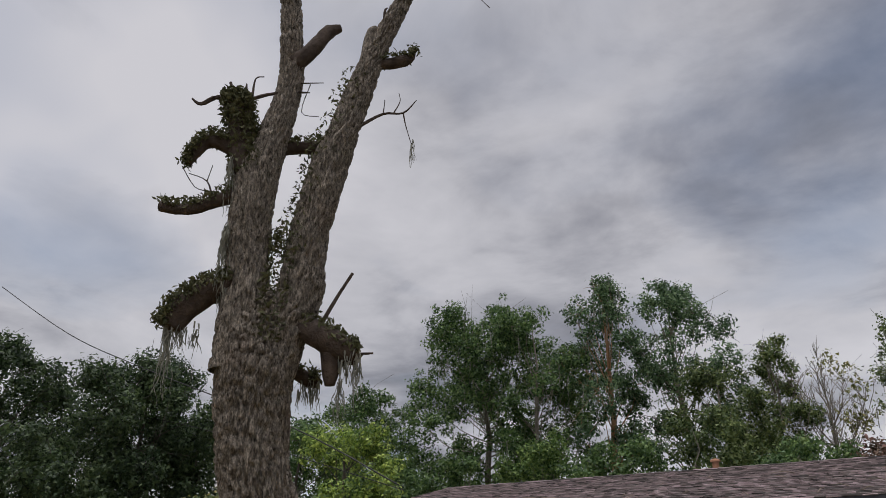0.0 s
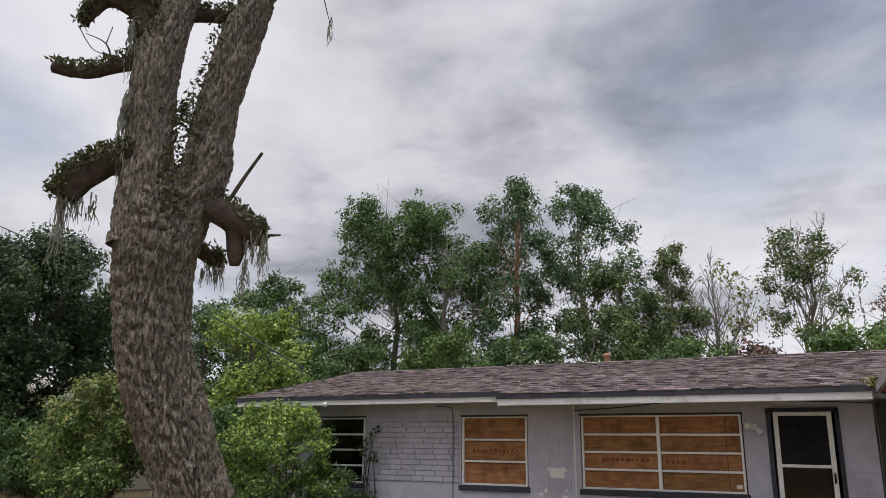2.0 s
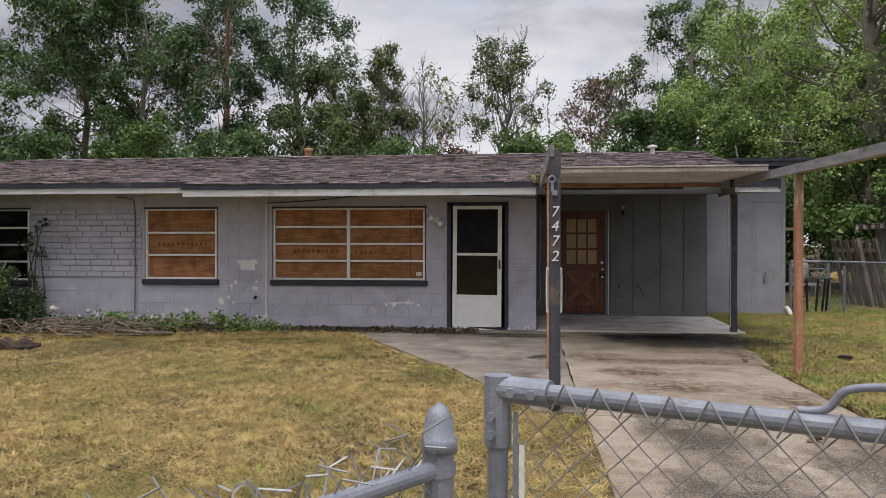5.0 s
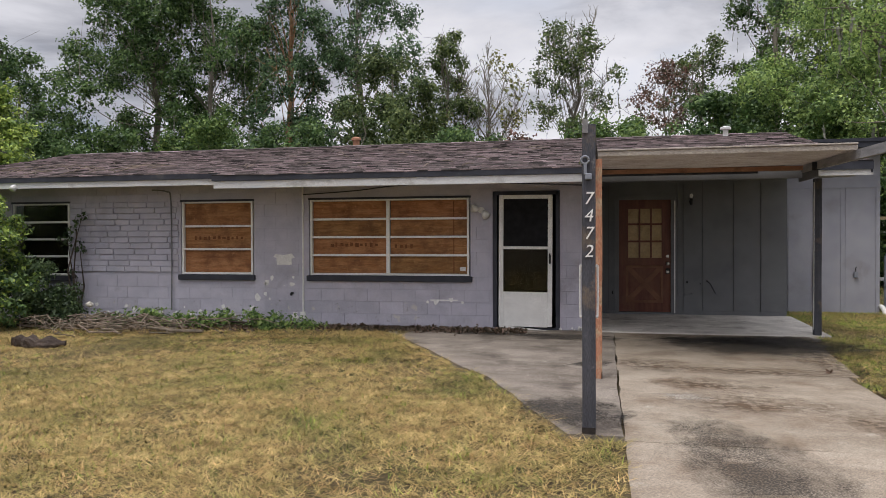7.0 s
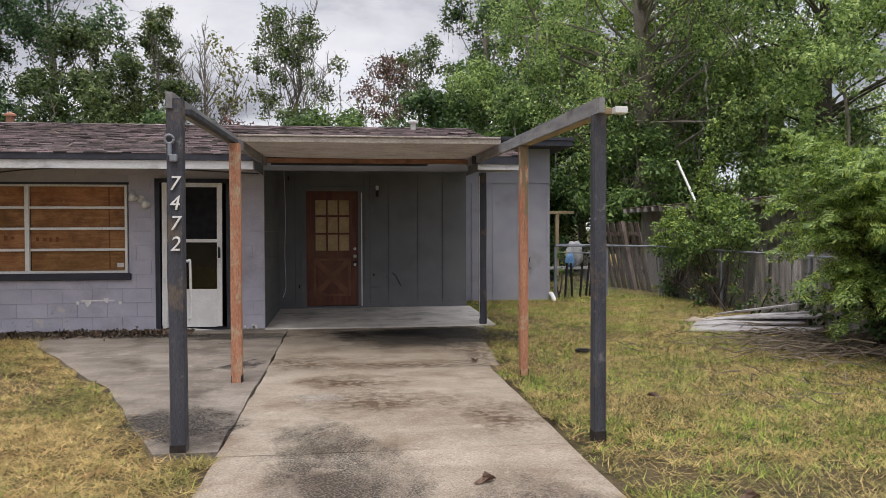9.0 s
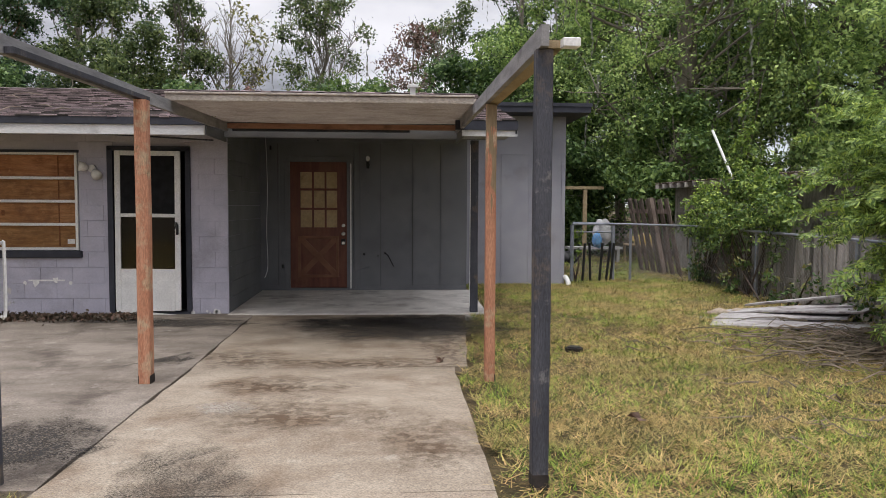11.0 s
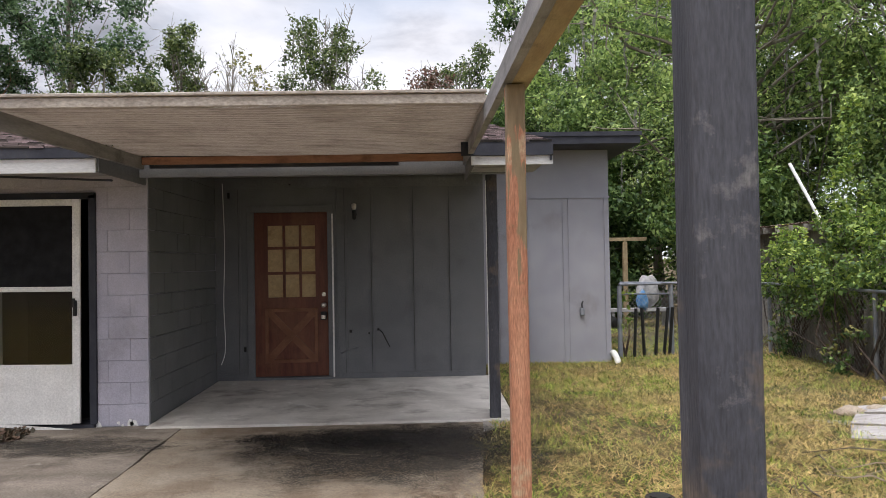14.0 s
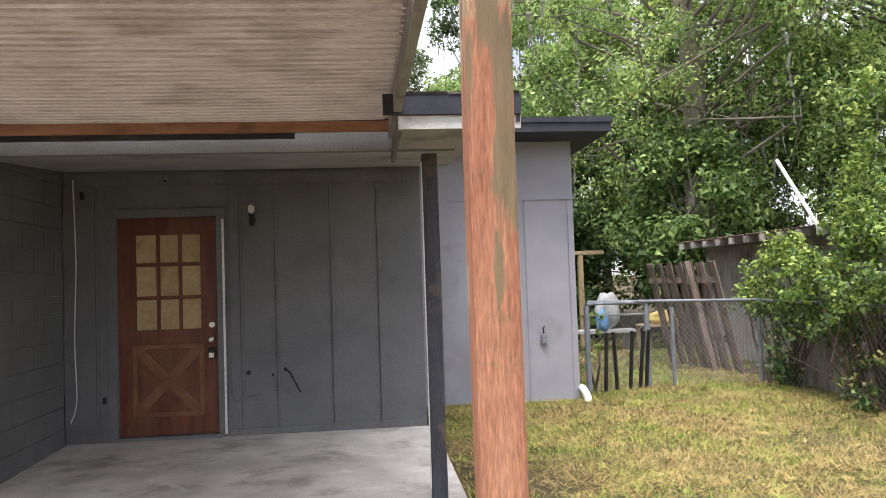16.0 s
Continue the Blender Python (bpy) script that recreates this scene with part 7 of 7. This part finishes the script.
dir_ = rs_.normal(size=(nl, 3)) * np.array([1.0, 0.8, 0.18])
dir_ /= np.linalg.norm(dir_, axis=1)[:, None]
tip_ = base_ + dir_ * rs_.uniform(0.08, 0.26, nl)[:, None]
off_ = np.cross(dir_, [0, 0, 1.0]) * 0.005
tagged(new("raked_heap", quick_mesh("raked_heap", np.stack([base_ - off_, base_ + off_, tip_], 1), 3, STRAW)), "flattened heap of dry raked grass on the lawn", "grass heap", kind="stuff")

# right-hand shrubs and vines
rs_ = np.random.RandomState(8)


def frond_shrub(label, x, y, n, reach, top, seed, leafm, second):
    """Arching stems that carry feathery compound leaves."""
    rs = np.random.RandomState(seed)
    t = thing("side_shrub", label, "shrub", (x, y, G))
    stems, quads = bmesh.new(), ([], [])
    rs_tilt = rs.uniform(0.2, 1.25, n)
    for i in range(n):
        az = rs.uniform(0, 2 * math.pi)
        z0 = top * rs.uniform(0.2, 1.0) ** 0.8
        out = np.array([math.cos(az), math.sin(az) * 1.25, 0])
        root = np.array([rs.normal() * 0.15, rs.normal() * 0.25, z0 * 0.75])
        ln = reach * rs.uniform(0.4, 1.0) * (0.5 + 0.6 * z0 / top)
        c = [root + out * ln * s + np.array([0, 0, z0 * 0.25 * s + (rs_tilt[i] * s - 0.9 * s * s) * ln * 0.75]) for s in np.linspace(0, 1, 8)]
        if i % 3 == 0:
            tube([tuple(q) for q in [np.array([root[0] * 0.4, root[1] * 0.4, 0])] + c[::2]], [0.02, 0.014, 0.01, 0.007, 0.004], 5, stems)
        side = np.cross(out, [0, 0, 1.0])
        for s in np.linspace(0.22, 1, 13):
            f = s * 7
            j = min(int(f), 6)
            p = c[j] + (c[j + 1] - c[j]) * (f - j)
            d = c[j + 1] - c[j]
            d = d / np.linalg.norm(d)
            for sg in (-1, 1):
                w = side * sg * 0.8 + d * 0.55 + np.array([0, 0, -0.28]) + rs.normal(size=3) * 0.3
                w /= np.linalg.norm(w)
                pl = 0.24 * rs.uniform(0.7, 1.15) * (1.15 - 0.6 * s)
                cr = np.cross(w, np.array([0, 0, 1.0]) + rs.normal(size=3) * 0.8)
                cr /= np.linalg.norm(cr)
                for u in np.linspace(0.15, 1, 7):
                    b_ = p + w * pl * u
                    for s2 in (-1, 1):
                        e = cr * s2 * 0.9 + w * 0.5 + np.array([0, 0, -0.15]) + rs.normal(size=3) * 0.12
                        L_ = 0.062 * rs.uniform(0.75, 1.2)
                        tip, mid = b_ + e * L_, b_ + e * L_ * 0.5
                        quads[rs.uniform() < 0.4].append([b_, mid + w * 0.011, tip, mid - w * 0.011])
    tagged(part("stem_tangle", stems, DEADWOOD, t), kind="stuff")
    for nm, q, m in (("foliage", quads[0], leafm), ("outer_leaves", quads[1], second)):
        ob = new(nm, quick_mesh(nm, np.array(q), 4, m))
        ob.parent = t


frond_shrub("tall feathery shrub with hanging compound leaves by the fence", 8.15, 10.5, 230, 1.4, 2.55, 71, LEAF_LIME, LEAF_SUN)
# darker leaf colour fills the shrub's inside in place of its shade
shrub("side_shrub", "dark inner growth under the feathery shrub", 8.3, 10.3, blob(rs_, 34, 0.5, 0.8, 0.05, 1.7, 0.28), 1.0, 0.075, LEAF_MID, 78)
frond_shrub("dark feathery shrub at the lot edge", 8.4, 8.5, 120, 1.3, 1.9, 72, LEAF_MID, LEAF_BUSH)
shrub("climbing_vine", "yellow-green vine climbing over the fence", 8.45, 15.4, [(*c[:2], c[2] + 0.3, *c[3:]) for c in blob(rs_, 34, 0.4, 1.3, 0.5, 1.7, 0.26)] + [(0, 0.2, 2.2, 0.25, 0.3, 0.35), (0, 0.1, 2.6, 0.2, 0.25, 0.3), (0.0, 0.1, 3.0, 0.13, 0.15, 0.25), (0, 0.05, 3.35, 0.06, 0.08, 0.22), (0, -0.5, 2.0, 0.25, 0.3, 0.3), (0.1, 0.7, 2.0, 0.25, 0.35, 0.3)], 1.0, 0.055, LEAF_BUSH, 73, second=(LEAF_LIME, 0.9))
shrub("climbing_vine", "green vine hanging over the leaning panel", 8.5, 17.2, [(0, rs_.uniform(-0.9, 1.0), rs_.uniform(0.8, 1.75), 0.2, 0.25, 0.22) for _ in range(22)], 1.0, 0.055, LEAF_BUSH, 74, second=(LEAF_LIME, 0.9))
shrub("fence_weeds", "tangled weeds along the chain link", 8.3, 14.0, [(rs_.uniform(-0.15, 0.1), rs_.uniform(-2.5, 3.2), rs_.uniform(0.05, 0.6), 0.14, 0.22, 0.2) for _ in range(20)], 0.7, 0.06, LEAF_MID, 75, second=(LEAF_YEL, 0.4), stems=3)
shrub("gate_weed", "small green vine on the side gate post", 6.05, 17.4, [(0, 0, 0.9, 0.16, 0.12, 0.16), (0.1, 0, 0.6, 0.12, 0.1, 0.2)], 0.8, 0.06, LEAF_LIME, 76, stems=1)

# left neighbour: crape myrtle, fence, house
rs_ = np.random.RandomState(9)
cm = shrub("flowering_shrub", "flowering shrub with white blossom heads at the lot line", -16.6, 13.6, blob(rs_, 60, 2.4, 1.3, 0.6, 3.0, 0.5), 0.9, 0.09, LEAF_BUSH, 81, second=(LEAF_YEL, 0.4), tuft=0.25)
pts = clump_points([(rs_.uniform(-2, 2), rs_.uniform(-1, 0.6), rs_.uniform(2.5, 3.2), 0.14, 0.14, 0.14) for _ in range(22)], 3500, rs_, 0.1)
ob = new("blossom", quick_mesh("blossom", leaves(pts, 0.06, rs_), 4, PETAL))
ob.parent = cm
tagged(ob, "white blossom heads")
shrub("lot_shrub", "low green shrub at the lot line", -13.2, 14.2, blob(rs_, 36, 1.4, 0.9, 0.1, 2.3, 0.42), 0.9, 0.09, LEAF_MID, 82, tuft=0.2)
shrub("lot_shrub", "tangled green growth along the far fence", -20.5, 14.5, blob(rs_, 40, 3.0, 0.9, 0.1, 1.8, 0.5), 0.9, 0.1, LEAF_MID, 83, tuft=0.25)
nf = thing("neighbour_fence", "low chain-link fence at the neighbour's lot", "fence")
part("top_rail", tube([(-30, 15.2, 0.75), (-12.5, 15.2, 0.75)], 0.022, 8), GALV, nf)
for i in range(7):
    fence_post(nf, -29 + i * 2.7, 15.2, G, 0.8, 0.028, False)
wire_part(link_panel((-29, 15.2), (-12.6, 15.2), -0.1, 0.74, 0.16), nf, 0.003)
nh = thing("neighbour_house", "beige neighbouring house with a shingle hip roof", "house", (-27, 21, G))
part("wall", wall_boxes(bmesh.new(), -6, 5.5, 0, 2.6, [(-4.5, -3.2, 0.9, 2.1), (1.0, 2.4, 0.9, 2.1)], -3.0, -2.8), STUCCO, nh)
part("side_wall", box(5.3, 5.5, -2.8, 5, 0, 2.6), STUCCO, nh)
for a, b in ((-4.5, -3.2), (1.0, 2.4)):
    wn = part("window", box(a, b, -2.95, -2.9, 0.9, 2.1), SCREEN, nh, "dark window")
    part("frame", box(a, b, -3.02, -2.96, 1.48, 1.53), WHITE, wn)
bm = bmesh.new()
v = [bm.verts.new(p) for p in ((-6.8, -3.8, 2.5), (6.2, -3.8, 2.5), (6.2, 5.6, 2.5), (-6.8, 5.6, 2.5), (-3.2, 0.9, 4.0), (2.8, 0.9, 4.0))]
for f in ((0, 1, 5, 4), (1, 2, 5), (2, 3, 4, 5), (3, 0, 4)):
    bm.faces.new([v[i] for i in f])
bm.faces.new([v[i] for i in (3, 2, 1, 0)])
part("roof", bm, mat("tan_shingle", (0.2, 0.14, 0.1), (0.28, 0.2, 0.15), 6, 0.9, 0.4, 60), nh)

pw = thing("power_line", "black overhead service wire", "cable")
part("wire", tube(spline([(-37, 16.1, 14.1), (-30, 16.1, 10.5), (-24.3, 16.1, 8.2), (-16, 15.5, 5.2), (-11.2, 14.6, 3.2)], 6), 0.02, 6), BLACK, pw)
pw2 = thing("power_line", "thin second overhead wire", "cable")
part("wire", tube(spline([(-37, 17, 8.6), (-24, 17, 6.4), (-11.2, 14.8, 3.1)], 6), 0.012, 6), BLACK, pw2)

# small things on the ground
for i, (x, y, a) in enumerate(((2.55, 6.6, 20), (3.15, 10.5, 70), (4.4, 8.5, 130), (3.9, 6.1, 10))):
    bm = bmesh.new()
    ring = [(-0.07, 0), (-0.03, 0.03), (0.0, 0.025), (0.03, 0.045), (0.05, 0.015), (0.085, 0.0), (0.05, -0.02), (0.02, -0.045), (-0.02, -0.02), (-0.05, -0.03)]
    f = bm.faces.new([bm.verts.new((px_, py_, 0.012 + 0.35 * abs(py_) + 0.02 * math.sin(px_ * 40))) for px_, py_ in ring])
    bmesh.ops.solidify(bm, geom=[f], thickness=0.001)
    ob = part("dry_leaf", bm, LEAF_BRN)
    ob.matrix_basis = pose(x, y, ZD + 0.004 if x < 3.3 else G + 0.03, 0, 0, a)
    tagged(ob, "curled brown fallen leaf", "leaf", "fallen leaves")
vb = thing("valve_box", "small dark stub pipe in the lawn", "pipe", (4.55, 11.0, G))
part("rim", tube([(0, 0, -0.02), (0, 0, 0.05)], 0.09, 14), CHAR, vb)
part("lid", tube([(0, 0, 0.051), (0, 0, 0.062)], 0.065, 14), BLACK, vb)

# ---------- lawn ----------


def blades(n, x0, x1, y0, y1, seed, length, width, lie, keep, patchy=1.2):
    """Single bent blades: lie is how flat they lie (0 upright, 1 flat)."""
    rs = np.random.RandomState(seed)
    m = n // 14
    tuft = rs.randint(0, m, n)
    loose = np.where(rs.uniform(size=n) < 0.3, 0.22, 0.035)
    x = rs.uniform(x0, x1, m)[tuft] + rs.normal(size=n) * loose
    y = rs.uniform(y0, y1, m)[tuft] + rs.normal(size=n) * loose
    lean = rs.uniform(0, 2 * math.pi, m)[tuft]
    k = keep(x, y)
    # worn patches, where the soil shows
    q = np.sin(x * 1.3 + 1.7 * np.sin(y * 0.9)) + np.sin(y * 1.7 + 1.3 * np.sin(x * 1.1 + 2)) + 0.7 * np.sin(x * 4.1 + y * 2.3) + 0.5 * np.sin(y * 6.3 - x * 5.1)
    k &= rs.uniform(-3.2, 1.0, n) < q + patchy
    x, y, lean = x[k], y[k], lean[k]
    n = len(x)
    kk = np.clip((y - 10.5) / 2.6, 0, 1)
    z = G + 0.07 * kk * kk * (3 - 2 * kk) - 0.004
    a = lean + rs.normal(size=n) * 0.9
    l = length * rs.uniform(0.5, 1.4, n)
    up = rs.uniform(0.15, 1.0, n) * (1 - lie) + 0.1
    h = np.stack([np.cos(a), np.sin(a)], 1) * (l * np.sqrt(np.clip(1 - up * up, 0.02, 1)))[:, None]
    w = np.stack([-np.sin(a), np.cos(a)], 1) * (width * rs.uniform(0.6, 1.3, n))[:, None]
    b = np.stack([x, y], 1)
    lift = z + rs.uniform(0, 0.02, n) * lie
    p0 = np.column_stack([b - w / 2, lift])
    p1 = np.column_stack([b + w / 2, lift])
    p2 = np.column_stack([b + h, lift + l * up])
    return np.stack([p0, p1, p2], 1)


edge_x = np.array([walk_edge(v) for v in np.arange(0, 14, 0.1)])


def keep_left(x, y):
    e = np.interp(y, np.arange(0, 14, 0.1), edge_x)
    on_path = (y > 7.3) & (x > e - 0.02 + 0.04 * np.sin(y * 9)) & (x < 0.95)
    on_drive = (x > 0.9 + 0.03 * np.sin(y * 7)) & (x < 3.3)
    house = (y > 13.25) & (x > -11) & (x < 3.9)
    r = np.hypot(x - OX + 0.05, y - OY + 0.05)
    return ~(on_path | on_drive | house) & (r > 0.55)


def keep_right(x, y):
    e = 3.3 + 0.12 * (y > 10.3) + 0.25 * np.clip((y - 11) / 2, 0, 1) + 0.05 * np.sin(y * 5)
    return (x > e) & ~((y > 13.15) & (x < 3.95)) & ~((y > 16.98) & (x < 5.8))


lawn = thing("lawn", "mown lawn of dry straw-coloured grass with green patches", "grass", kind="stuff")
for nm, m, args in (
    ("straw", STRAW, (300000, -12.5, 0.95, 2.6, 13.25, 1, 0.1, 0.009, 0.75, keep_left)),
    ("straw", STRAW, (70000, -6.5, 0.95, 2.6, 8.5, 2, 0.09, 0.007, 0.55, keep_left)),
    ("long_straw", STRAW, (60000, -9.0, 0.95, 3.0, 12.9, 8, 0.19, 0.0065, 0.9, keep_left)),
    ("long_straw", STRAW, (26000, 3.3, 8.3, 4.0, 17, 9, 0.17, 0.006, 0.9, keep_right)),
    ("grass", GREENGRASS, (60000, -12.5, 0.95, 2.6, 13.25, 3, 0.07, 0.008, 0.25, keep_left)),
    ("straw", STRAW, (30000, -24, -12, 4, 15, 4, 0.12, 0.014, 0.6, keep_left)),
    ("grass", GREENGRASS, (170000, 3.3, 8.5, 3.5, 19, 5, 0.075, 0.0075, 0.3, keep_right, 0.5)),
    ("straw", STRAW, (135000, 3.3, 8.6, 3.5, 19, 6, 0.1, 0.0075, 0.75, keep_right)),
    ("straw", STRAW, (60000, -16, 12, -7, 3.4, 10, 0.2, 0.022, 0.6, keep_left)),
    ("grass", GREENGRASS, (26000, 5.8, 14, 17, 26, 7, 0.1, 0.012, 0.3, keep_right)),
):
    ob = new(nm, quick_mesh(nm, blades(*args), 3, m))
    ob.parent = lawn
    tagged(ob, kind="stuff")
lay_blocks()
